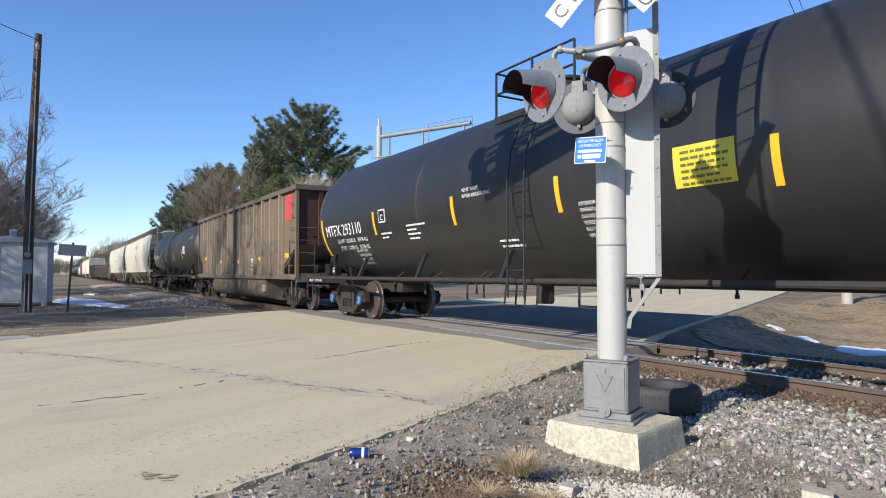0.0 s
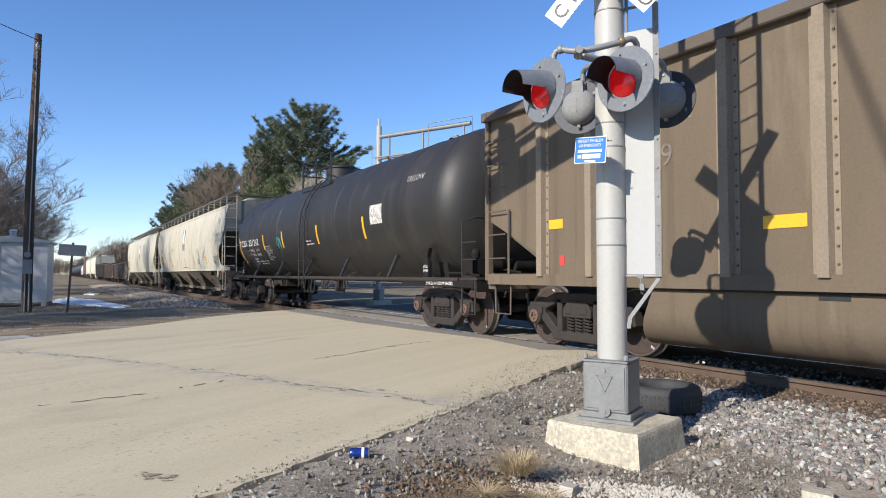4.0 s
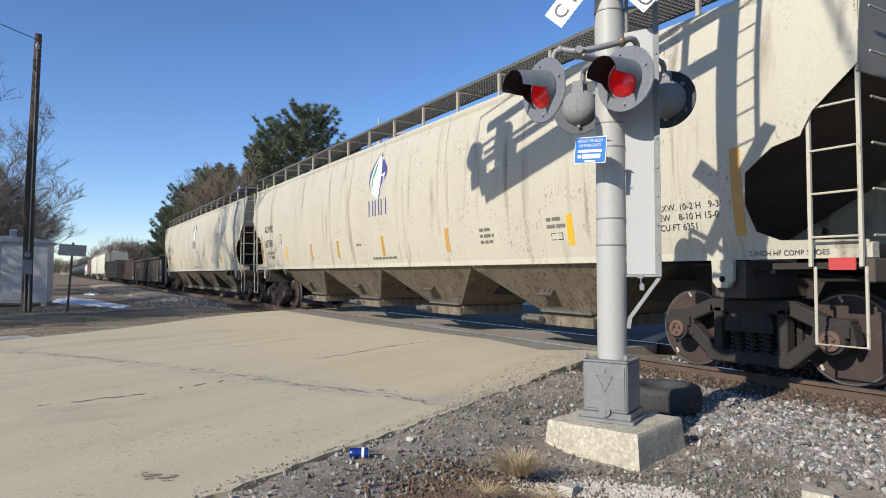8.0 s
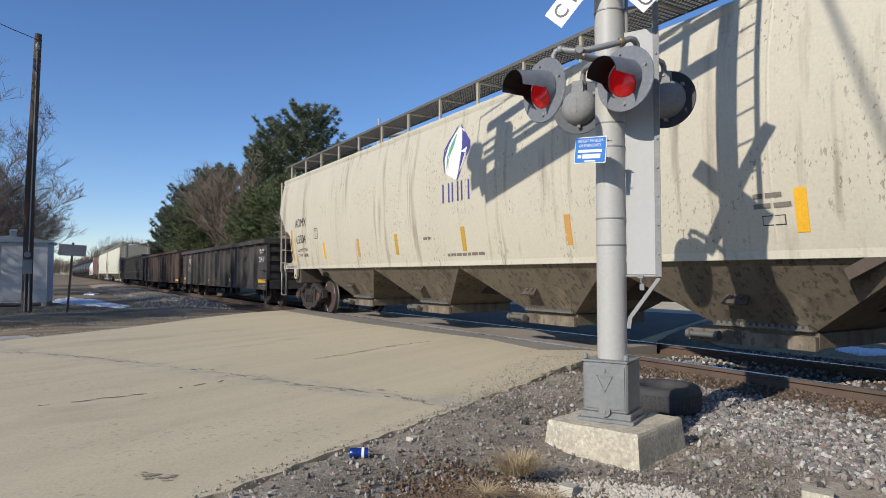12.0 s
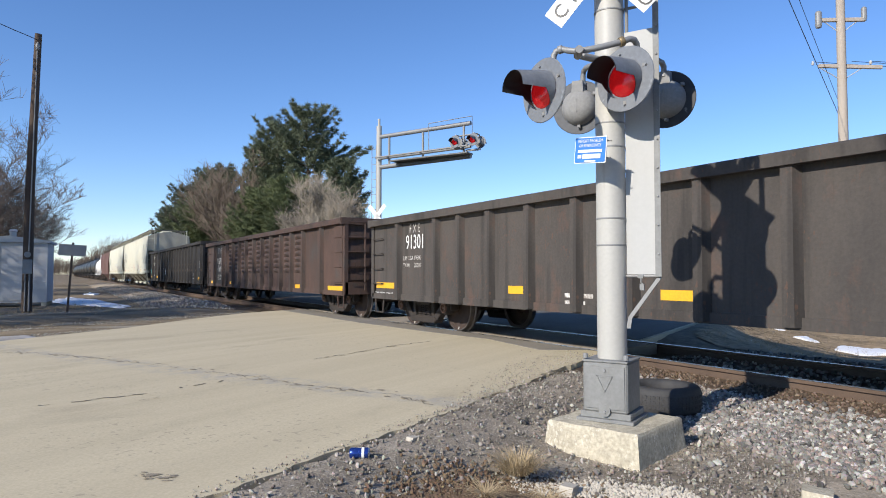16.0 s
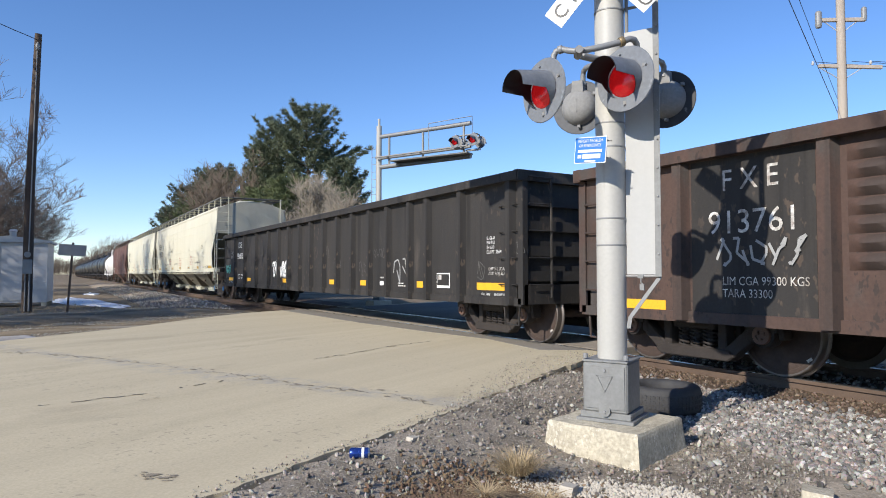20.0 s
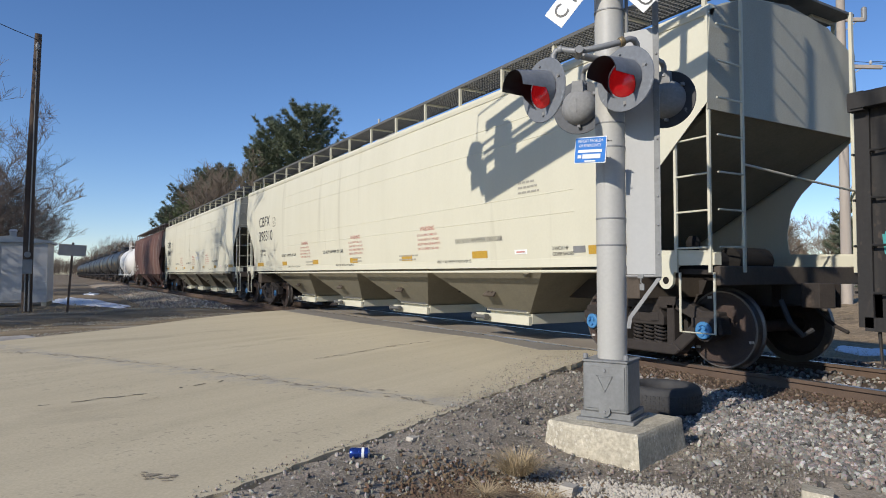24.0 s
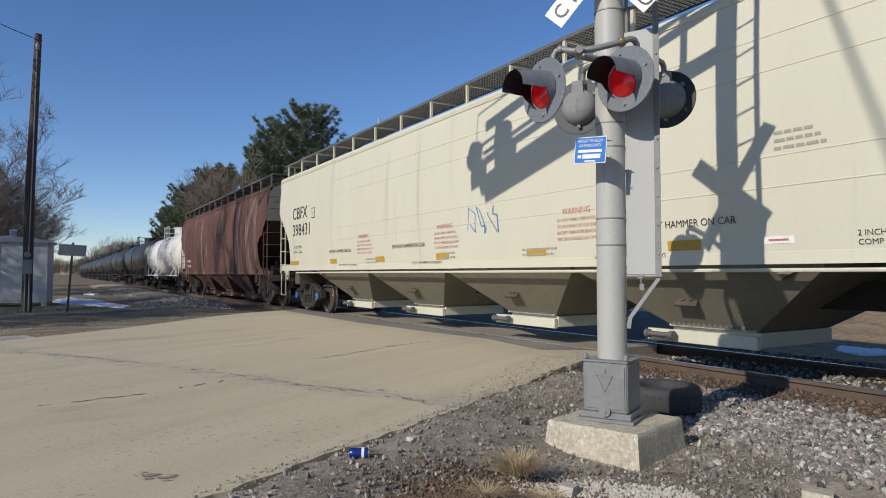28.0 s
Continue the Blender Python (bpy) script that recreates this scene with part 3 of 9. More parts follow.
# ---- the crossing signals ----
def turned(at, facing_deg):
    """A pose whose local -y faces the given bearing (degrees from +x)."""
    return Matrix.Translation(at) @ pose(0, 0, 0, 0, 0, facing_deg + 90)


def hooded_lamp(parent, at, facing_deg, lens, plate_mat="grey_disc"):
    """A round red crossing light: target disc, hood, lens and housing behind it. It faces local -y."""
    def disc():
        bm = bmesh.new()
        lathe(bm, [(0.130, 0.004), (0.230, 0.0), (0.234, 0.006), (0.230, 0.012), (0.130, 0.012)], axis="y", seg=40)
        return finish("disc", bm, M[plate_mat], smooth=True)

    def housing():
        bm = bmesh.new()
        lathe(bm, [(0.015, 0.122), (0.06, 0.118), (0.105, 0.100), (0.138, 0.068), (0.152, 0.030), (0.156, 0.013), (0.02, 0.013)], axis="y", seg=32)
        prism(bm, [(-0.055, 0.05), (0.055, 0.05), (0.045, 0.215), (-0.045, 0.215)], 0.014, 0.085, "y")
        box(bm, -0.006, 0.006, 0.117, 0.126, -0.06, 0.05)
        for a in (0.4, 2.5, 4.7):
            box(bm, 0.17 * cos(a) - 0.012, 0.17 * cos(a) + 0.012, 0.0, 0.05, 0.17 * sin(a) - 0.012, 0.17 * sin(a) + 0.012)
        return finish("housing", bm, M["lamp_back"], smooth=True)

    def lens_mesh():
        bm = bmesh.new()
        lathe(bm, [(0.130, 0.002), (0.115, -0.016), (0.07, -0.03), (0.02, -0.035)], axis="y", seg=28)
        return finish("lens", bm, lens, smooth=True)

    def hood(inner):
        bm = bmesh.new()
        n, long = 60, 0.275
        r0 = 0.136 if inner else 0.141
        rows = []
        for i in range(n + 1):
            a = radians(-58 + 296 * i / n)
            row = []
            cut = 1.0 if sin(a) > -0.15 else 0.30 * max(0.0, (sin(a) + 0.86) / 0.74)
            for f in (0.0, 0.35, 0.7, 1.0):
                r = r0 * (1 - 0.16 * f * cut)
                row.append(bm.verts.new((cos(a) * r, -0.004 - long * cut * f, sin(a) * r - 0.016 * (f * cut) ** 1.4)))
            rows.append(row)
        for a, b in zip(rows, rows[1:]):
            for k in range(3):
                bm.faces.new((a[k], a[k + 1], b[k + 1], b[k]))
        return finish("hood", bm, M["hood"] if inner else M["hood_top"], smooth=True)

    m = turned(at, facing_deg)
    d = part("target_disc", shared("disc" + plate_mat, disc), None, parent, "weathered grey round target disc" if plate_mat == "grey_disc" else "black round target disc", m)
    part("housing", shared("housing", housing), None, d, "", Matrix.Identity(4))
    part("lens", shared("lens" + lens.name, lens_mesh), None, d, "red lens", Matrix.Identity(4))
    part("hood", shared("hood1", lambda: hood(False)), None, d, "grey hood, black inside", Matrix.Identity(4))
    part("hood_lining", shared("hood2", lambda: hood(True)), None, d, "", Matrix.Identity(4))

    def disc_bolt():
        bm = bmesh.new()
        lathe(bm, [(0.009, 0.0), (0.009, -0.006), (0.005, -0.013)], axis="y", seg=8)
        return finish("bolt", bm, M["galv"])
    for a in (0.35, 1.75, 2.8, 4.72):
        part("bolt", shared("disc_bolt", disc_bolt), None, d, "", (0.185 * cos(a), 0.0, 0.185 * sin(a)))
    return d


def blade(parent, m, texts):
    bm = bmesh.new()
    box(bm, -0.60, 0.60, -0.004, 0.0, -0.088, 0.088)
    b = part("crossbuck_blade", bm, M["white"], parent, "white crossbuck blade with black letters", m, bevel=0.0015)
    for word, x, face in texts:
        for i, ch in enumerate(word):
            p, f = letters(ch, 0.105, "CENTER", 0.95)
            me = bpy.data.meshes.new("letter")
            me.from_pydata([(x + (i - (len(word) - 1) / 2) * face + u, -0.008, v - 0.052) for u, v in p], [], f)
            me.materials.append(M["black"])
            part("letter", me, None, b)
    return b


def cantilever(at, road_deg, reach, name_label, lift, levels):
    """A cantilever mast over half the road: local -y faces the traffic, the arm goes to local -x."""
    t = thing("cantilever_signal", Matrix.Translation(at) @ pose(0, 0, 0, 0, 0, road_deg + 90), name_label, "signal", "crossing signals")
    top = 7.0 + lift
    bm = bmesh.new()
    lathe(bm, [(0.109, 0.03), (0.109, top - 0.35), (0.115, top - 0.345), (0.115, top - 0.3), (0.05, top - 0.29), (0.05, top), (0.02, top + 0.01)], seg=36)
    part("mast", bm, M["alu"], t, "silver tubular mast", smooth=True)
    for z in (1.32, 1.52, 2.06, 2.24, 3.1):
        bm = bmesh.new()
        lathe(bm, [(0.1095, z - 0.006), (0.113, z - 0.005), (0.113, z + 0.005), (0.1095, z + 0.006)], seg=32)
        part("band_clamp", bm, M["galv"], t)
    # junction box round the foot
    bm = bmesh.new()
    box(bm, -0.165, 0.165, -0.19, 0.15, 0.10, 0.46)
    part("base_box", bm, M["cast_grey"], t, "grey cast junction box round the foot", bevel=0.012)
    bm = bmesh.new()
    box(bm, -0.167, 0.167, -0.192, 0.152, 0.46, 0.475)
    part("box_lid", bm, M["cast_grey"], t, bevel=0.004)
    bm = bmesh.new()
    box(bm, -0.145, 0.145, -0.20, -0.192, 0.13, 0.43)
    prism(bm, [(-0.06, 0.365), (0.06, 0.365), (0.055, 0.355), (-0.055, 0.355)], -0.205, -0.20, "y")
    prism(bm, [(-0.06, 0.365), (-0.052, 0.365), (0.004, 0.25), (-0.004, 0.25)], -0.205, -0.20, "y")
    prism(bm, [(0.06, 0.365), (0.052, 0.365), (-0.004, 0.25), (0.004, 0.25)], -0.205, -0.20, "y")
    lathe(bm, [(0.042, -0.203), (0.042, -0.19)], (0.0, 0, 0.115), "y", 20)
    part("box_door", bm, M["cast_grey"], t, "flat door with a raised triangle mark")
    for x, y, z in ((0, -0.203, 0.405), (0, -0.203, 0.108)):
        bm = bmesh.new()
        lathe(bm, [(0.011, -0.008), (0.012, 0.0)], (x, y, z), "y", 10)
        part("bolt", bm, M["galv"], t)
    for x in (-0.15, 0.15):
        bm = bmesh.new()
        lathe(bm, [(0.02, 0.485), (0.02, 0.51), (0.012, 0.52)], (x, -0.17, 0), "z", 10)
        part("bolt", bm, M["galv"], t)
    bm = bmesh.new()
    box(bm, -0.21, 0.21, -0.21, 0.21, 0.03, 0.055)
    box(bm, -0.185, 0.185, -0.185, 0.185, 0.055, 0.10)
    part("base_plate", bm, M["cast_grey"], t, bevel=0.004)
    # arm: a top tube, a middle pair, a lower tube with the walkway, and uprights
    high, middle, low = levels
    for y, z, r in ((0.0, high, 0.085), (0.0, middle, 0.062), (0.25, middle, 0.035), (0.0, low, 0.095)):
        bm = bmesh.new()
        tube(bm, [(0.0, y, z), (-reach, y, z + 0.06)], r, 16)
        part("arm_tube", bm, M["galv"], t, smooth=True)
    for f in (0.12, 0.5, 0.93):
        bm = bmesh.new()
        tube(bm, [(-reach * f, 0, low), (-reach * f, 0, high + 0.03)], 0.048, 10)
        part("arm_upright", bm, M["galv"], t, smooth=True)
        bm = bmesh.new()
        tube(bm, [(-reach * f, 0.0, middle), (-reach * f, 0.25, middle)], 0.025, 8)
        part("arm_link", bm, M["galv"], t)
    bm = bmesh.new()
    box(bm, -reach - 0.1, -0.9, 0.02, 0.50, low + 0.09, low + 0.14)
    part("walkway", bm, M["grating"], t, "narrow steel walkway under the arm")
    bm = bmesh.new()
    tube(bm, [(-reach * 0.6, 0.25, middle), (-reach * 0.6, 0.25, high + 0.2), (-reach - 0.2, 0.25, high + 0.25), (-reach - 0.2, 0.25, middle)], 0.016, 8)
    part("walkway_rail", bm, M["galv"], t)
    # ladder beside the mast
    for x in (0.125, 0.345):
        bm = bmesh.new()
        tube(bm, [(x, 0.03, 1.10), (x, 0.03, 6.4)], 0.014, 8)
        part("ladder_rail", bm, M["galv"], t)
    for i in range(17):
        bm = bmesh.new()
        tube(bm, [(0.09, 0.03, 1.26 + 0.31 * i), (0.345, 0.03, 1.26 + 0.31 * i)], 0.011, 6)
        part("rung", bm, M["galv"], t)
    return t


NEAR_MAST = (3.60, 3.52, 0.0)
near_signal = cantilever(NEAR_MAST, 207.6, 4.3, "silver cantilever crossing signal mast with red flashing lights", 0.0, (6.01, 5.43, 4.85))
far_signal = cantilever((11.3, 23.9, 0.0), 27.6, 4.3, "silver cantilever crossing signal with red lights beyond the track", 0.47, (6.72, 5.83, 5.47))
LOCAL = near_signal.matrix_basis.inverted()


def near_place(p):
    return LOCAL @ Vector(p)


NEAR_TURN = 207.6 + 90


def near_lamp(p, facing, lens, plate_mat="grey_disc"):
    hooded_lamp(near_signal, near_place(p), facing - NEAR_TURN, lens, plate_mat)


near_lamp((3.000, 3.585, 2.432), 180.0, M["lens_lit"])
near_lamp((3.438, 3.219, 2.489), 190.0, M["lens_lit"])
near_lamp((3.876, 4.144, 2.547), 33.0, M["lens_dim"], "disc_back")
near_lamp((4.262, 3.535, 2.528), 24.0, M["lens_dim"], "disc_worn")
# pipe arms that carry the lights
for pts in (((3.130, 3.630, 2.60), (3.133, 3.627, 2.675), (3.136, 3.624, 2.722), (3.148, 3.612, 2.752), (3.172, 3.577, 2.764), (3.190, 3.530, 2.742), (3.211, 3.450, 2.715), (3.335, 3.375, 2.741),
             (3.481, 3.285, 2.784), (3.545, 3.262, 2.812), (3.590, 3.262, 2.812), (3.622, 3.27, 2.79), (3.638, 3.28, 2.74), (3.63, 3.29, 2.60)),
            ((3.62, 3.60, 2.76), (3.75, 3.80, 2.82), (3.84, 4.02, 2.86), (3.875, 4.09, 2.855), (3.885, 4.11, 2.82), (3.885, 4.11, 2.68)),
            ((3.66, 3.50, 2.70), (4.029, 3.488, 2.789), (4.11, 3.492, 2.815), (4.165, 3.50, 2.812), (4.198, 3.508, 2.785), (4.205, 3.515, 2.73), (4.205, 3.52, 2.66))):
    bm = bmesh.new()
    tube(bm, [near_place(p) for p in pts], 0.023, 12)
    part("lamp_pipe", bm, M["galv"], near_signal, "bent conduit pipe", smooth=True)


def pipe_collar(p, q, r, mat, name="pipe_collar", label=""):
    """A short sleeve between two places on a pipe."""
    bm = bmesh.new()
    a, b = near_place(p), near_place(q)
    tube(bm, [a, a.lerp(b, 0.15), a.lerp(b, 0.85), b], [r * 0.9, r, r, r * 0.9], 14)
    part(name, bm, mat, near_signal, label, smooth=True)


pipe_collar((3.470, 3.292, 2.780), (3.500, 3.276, 2.793), 0.036, M["brass"], label="dull brass pipe coupling")
pipe_collar((3.158, 3.598, 2.758), (3.176, 3.570, 2.763), 0.031, M["galv"])
pipe_collar((3.136, 3.624, 2.690), (3.134, 3.626, 2.668), 0.031, M["galv"])
pipe_collar((4.205, 3.516, 2.722), (4.205, 3.516, 2.698), 0.034, M["galv"])
pipe_collar((3.885, 4.11, 2.755), (3.885, 4.11, 2.73), 0.034, M["galv"])
# clamp that holds the pipe to the mast, with two bolts
pipe_collar((3.185, 3.405, 2.715), (3.28, 3.525, 2.715), 0.031, M["galv"], "pipe_clamp", "grey pipe clamp with a round face")
for dz in (0.022, -0.022):
    pipe_collar((3.215, 3.395, 2.70 + dz), (3.265, 3.44, 2.70 + dz), 0.010, M["galv"], "bolt")
for p in ((3.30, 3.52, 2.722),):
    bm = bmesh.new()
    tube(bm, [near_place(p), near_place((3.56, 3.52, 2.722))], 0.028, 10)
    part("clamp_arm", bm, M["galv"], near_signal, smooth=True)
# crossbuck
CB = near_place((3.38, 3.43, 3.47))
CB_SLIDE = LOCAL.to_3x3() @ Vector((0.067, -0.040, 0))
for ang, words in ((48.0, (("CROSSING", 0.0, 0.145),)), (-48.0, (("RAIL", -0.345, 0.13), ("ROAD", 0.345, 0.13)))):
    m = Matrix.Translation(CB + (CB_SLIDE if ang > 0 else Vector()) + Vector((0, -0.012 if ang > 0 else -0.004, 0))) @ pose(0, 0, 0, 0, 0, 6) @ Matrix.Rotation(radians(-ang), 4, "Y")
    blade(near_signal, m, words)
# sheet-metal guard locked over the foot of the ladder
bm = bmesh.new()
box(bm, 0.112, 0.326, 0.008, 0.013, 1.10, 2.93)
box(bm, 0.318, 0.326, 0.013, 0.03, 1.10, 2.93)
part("ladder_guard", bm, M["white_panel"], near_signal, "tall flat white sheet over the ladder rungs", bevel=0.0015)
bm = bmesh.new()
box(bm, 0.329, 0.335, -0.022, 0.058, 1.085, 6.4)
box(bm, 0.335, 0.372, -0.022, -0.016, 1.085, 6.4)
part("ladder_channel", bm, M["cast_grey"], near_signal, "grey channel on the ladder's edge")
for k in range(9):
    bm = bmesh.new()
    lathe(bm, [(0.008, 0.0), (0.008, -0.007), (0.004, -0.010)], (0.354, -0.022, 1.25 + 0.21 * k), "y", 8)
    part("rivet", bm, M["galv"], near_signal)
bm = bmesh.new()
tube(bm, [(0.095, -0.004, 1.088), (0.36, -0.004, 1.088)], 0.009, 8)
part("guard_hasp", bm, M["galv"], near_signal)
bm = bmesh.new()
box(bm, 0.20, 0.24, -0.022, -0.010, 1.072, 1.102)
tube(bm, [(0.223, -0.016, 1.072), (0.223, -0.016, 1.04), (0.237, -0.016, 1.03)], 0.006, 6)
box(bm, 0.215, 0.247, -0.024, -0.006, 0.985, 1.03)
part("padlock", bm, M["cast_grey"], near_signal, "small hanging padlock")
bm = bmesh.new()
prism(bm, [(0.345, 1.092), (0.368, 1.080), (0.150, 0.775), (0.140, 0.70), (0.108, 0.70), (0.122, 0.785)], 0.0, 0.014, "y")
part("ladder_strut", bm, M["galv"], near_signal, "flat steel strut from the ladder's foot to the mast")
# blue notice
sg = near_place((3.30, 3.42, 2.0))
bm = bmesh.new()
prism(bm, [(-0.132, -0.088), (-0.125, -0.095), (0.125, -0.095), (0.132, -0.088), (0.132, 0.088), (0.125, 0.095), (-0.125, 0.095), (-0.132, 0.088)], -0.003, 0.003, "y")
bs = part("notice_border", bm, M["white"], near_signal, "small blue notice with white lines", Matrix.Translation(sg) @ pose(0, 0, 0, 0, 5, -14))
bm = bmesh.new()
prism(bm, [(-0.126, -0.084), (-0.121, -0.089), (0.121, -0.089), (0.126, -0.084), (0.126, 0.084), (0.121, 0.089), (-0.121, 0.089), (-0.126, 0.084)], -0.006, -0.002, "y")
part("notice_face", bm, M["sign_blue"], bs)
for word, z, h in (("REPORT PROBLEM", 0.065, 0.021), ("OR EMERGENCY", 0.032, 0.021)):
    p, f = letters(word, h, "CENTER", 0.82)
    me = bpy.data.meshes.new("lettering")
    me.from_pydata([(u, -0.009, v + z - 0.01) for u, v in p], [], f)
    me.materials.append(M["white"])
    part("lettering", me, None, bs)
for x0, x1, z0, z1 in ((-0.10, 0.10, -0.018, 0.003), (-0.10, -0.07, -0.058, -0.035), (-0.06, 0.09, -0.062, -0.030), (-0.04, 0.05, -0.085, -0.075)):
    bm = bmesh.new()
    box(bm, x0, x1, -0.009, -0.004, z0, z1)
    part("bar", bm, M["white"], bs)
for dz in (0.06, -0.06):
    bm = bmesh.new()
    tube(bm, [(0.0, 0.01, dz), (0.15, 0.03, dz + 0.005)], 0.005, 6)
    part("notice_bracket", bm, M["galv"], bs)
# lights at the ends of both arms
for sig, up in ((near_signal, 0.0), (far_signal, 0.54)):
    for x in (-3.78, -4.55):
        for fdeg in (-90, 90):
            hooded_lamp(sig, (x, -0.30 if fdeg < 0 else 0.30, 5.54 + up), fdeg, M["lens_lit"])
            bm = bmesh.new()
            tube(bm, [(x, 0, 5.80 + up), (x, -0.22 if fdeg < 0 else 0.22, 5.80 + up), (x, -0.24 if fdeg < 0 else 0.24, 5.66 + up)], 0.024, 8)
            part("lamp_pipe", bm, M["galv"], sig)
    bm = bmesh.new()
    tube(bm, [(-3.78, 0, 5.80 + up), (-4.6, 0, 5.80 + up)], 0.03, 8)
    box(bm, -4.7, -4.1, -0.06, 0.06, 5.18 + up, 5.24 + up)
    part("lamp_crossbar", bm, M["galv"], sig)
for ang in (48.0, -48.0):
    blade(far_signal, Matrix.Translation((0, 0.13, 3.45)) @ Matrix.Rotation(radians(ang), 4, "Y"), ())

# concrete footing
foot = Matrix.Translation((3.59, 3.49, 0)) @ pose(0, 0, 0, 0, 0, 207.6 + 90 - 10.6)
bm = bmesh.new()
lo = [(-0.37, -0.385), (0.37, -0.385), (0.37, 0.385), (-0.37, 0.385)]
vs = [[bm.verts.new((x * k, y * k, z)) for x, y in lo] for z, k in ((-0.28, 1.04), (0.015, 0.955), (0.03, 0.93))]
for a, b in zip(vs, vs[1:]):
    for k in range(4):
        bm.faces.new((a[k], a[(k + 1) % 4], b[(k + 1) % 4], b[k]))
bm.faces.new(vs[0][::-1])
bm.faces.new(vs[-1])
bmesh.ops.subdivide_edges(bm, edges=bm.edges[:], cuts=5, use_grid_fill=True)
for v in bm.verts:
    k = noise.noise(v.co * 5.0)
    v.co += Vector((v.co.x, v.co.y, 0)) * 0.022 * k + Vector((0, 0, 0.008 * noise.noise(v.co * 9)))
tagged(part("concrete_footing", bm, M["cement"], None, at=foot, smooth=True), "chipped pale concrete footing under the signal mast", "footing")
bm = bmesh.new()
box(bm, -0.4, 0.4, -0.4, 0.4, -0.3, 0.03)
tagged(part("concrete_footing", bm, M["cement"], None, at=(11.3, 23.9, 0), bevel=0.02), "concrete footing of the far signal mast", "footing")
# ---- running gear ----
def wheelset_mesh():
    bm = bmesh.new()
    for s in (-1, 1):
        # outer face at 0.80 m, flange inside
        lathe(bm, [(0.10, s * 0.80), (0.13, s * 0.79), (0.17, s * 0.735), (0.36, s * 0.755), (0.39, s * 0.79), (0.445, s * 0.79), (0.452, s * 0.785)], axis="x", seg=40)
    lathe(bm, [(0.085, -1.0), (0.085, -0.78), (0.075, -0.5), (0.075, 0.5), (0.085, 0.78), (0.085, 1.0)], axis="x", seg=12)
    return finish("wheelset", bm, M["wheel_rust"], smooth=True)


def tread_mesh():
    bm = bmesh.new()
    for s in (-1, 1):
        lathe(bm, [(0.40, s * 0.786), (0.447, s * 0.792), (0.456, s * 0.785), (0.459, s * 0.70), (0.485, s * 0.685), (0.485, s * 0.665), (0.40, s * 0.655)], axis="x", seg=48, caps=False)
    return finish("tread", bm, M["tread"], smooth=True)


def wheel_mark_mesh():
    bm = bmesh.new()
    for s in (-1, 1):
        for a in (0.4, 2.6, 4.4):
            box(bm, min(s * 0.786, s * 0.794), max(s * 0.786, s * 0.794), 0.40 * cos(a) - 0.03, 0.40 * cos(a) + 0.03, 0.40 * sin(a) - 0.015, 0.40 * sin(a) + 0.015)
    return finish("wheel_mark", bm, M["faded_white"])


def side_frame_mesh():
    """The cast side frame of a freight truck, with its openings, at x = 0 facing -x."""
    bm = bmesh.new()
    a, b = 0.075, -0.075
    # top member arches over the spring pocket; the two diagonal webs leave the windows open
    def beam(y0, z0, y1, z1, w, k=0.0):
        d = Vector((0, y1 - y0, z1 - z0)).normalized() * 0.02
        n = Vector((0, -d.z, d.y)).normalized() * w / 2
        p, q = Vector((0, y0, z0)) - d, Vector((0, y1, z1)) + d
        prism(bm, [(v.y, v.z) for v in (p - n, q - n, q + n, p + n)], b - k, a + k, "x")
    beam(-0.46, 0.75, 0.46, 0.75, 0.15)
    for s in (-1, 1):
        beam(s * 0.46, 0.75, s * 0.82, 0.60, 0.15)
        beam(s * 0.74, 0.605, s * 1.03, 0.60, 0.14, 0.012)
        beam(s * 1.045, 0.60, s * 1.075, 0.43, 0.055, 0.012)
        beam(s * 0.735, 0.58, s * 0.715, 0.40, 0.08, 0.012)
        beam(s * 0.73, 0.46, s * 0.45, 0.215, 0.145)
        beam(s * 0.375, 0.72, s * 0.375, 0.22, 0.11)
    prism(bm, [(-0.46, 0.13), (0.46, 0.13), (0.54, 0.19), (0.46, 0.26), (-0.46, 0.26), (-0.54, 0.19)], b - 0.03, a + 0.03, "x")
    return finish("side_frame", bm, M["truck_brown"], bevel=0.014)


def spring_mesh():
    bm = bmesh.new()
    lathe(bm, [(0.04, 0.25), (0.04, 0.47)], (0, 0, 0), "z", 10)
    for k in range(5):
        z = 0.265 + 0.045 * k
        ring = [(0.068 * cos(q), 0.068 * sin(q), z + 0.015 * sin(q)) for q in [2 * pi * i / 12 for i in range(12)]]
        tube(bm, ring, 0.014, 6, closed=True)
    return finish("spring", bm, M["truck_brown"], smooth=True)


def bolster_end_mesh():
    bm = bmesh.new()
    prism(bm, [(-0.28, 0.47), (0.28, 0.47), (0.29, 0.58), (0.22, 0.68), (-0.22, 0.68), (-0.29, 0.58)], -0.085, 0.09, "x")
    for y in (-0.15, 0.15):
        box(bm, -0.10, -0.08, y - 0.07, y + 0.07, 0.52, 0.63)
    return finish("bolster_end", bm, M["truck_brown"], bevel=0.01)


def brake_rod_mesh():
    bm = bmesh.new()
    tube(bm, [(0, -0.55, 0.40), (0.3, 0.0, 0.30), (0, 0.55, 0.42)], 0.022, 6)
    for s in (-1, 1):
        prism(bm, [(s * 0.40, 0.34), (s * 0.46, 0.30), (s * 0.47, 0.62), (s * 0.41, 0.60)], -0.05, 0.05, "x")
    return finish("brake_beam_rod", bm, M["steel_dark"])


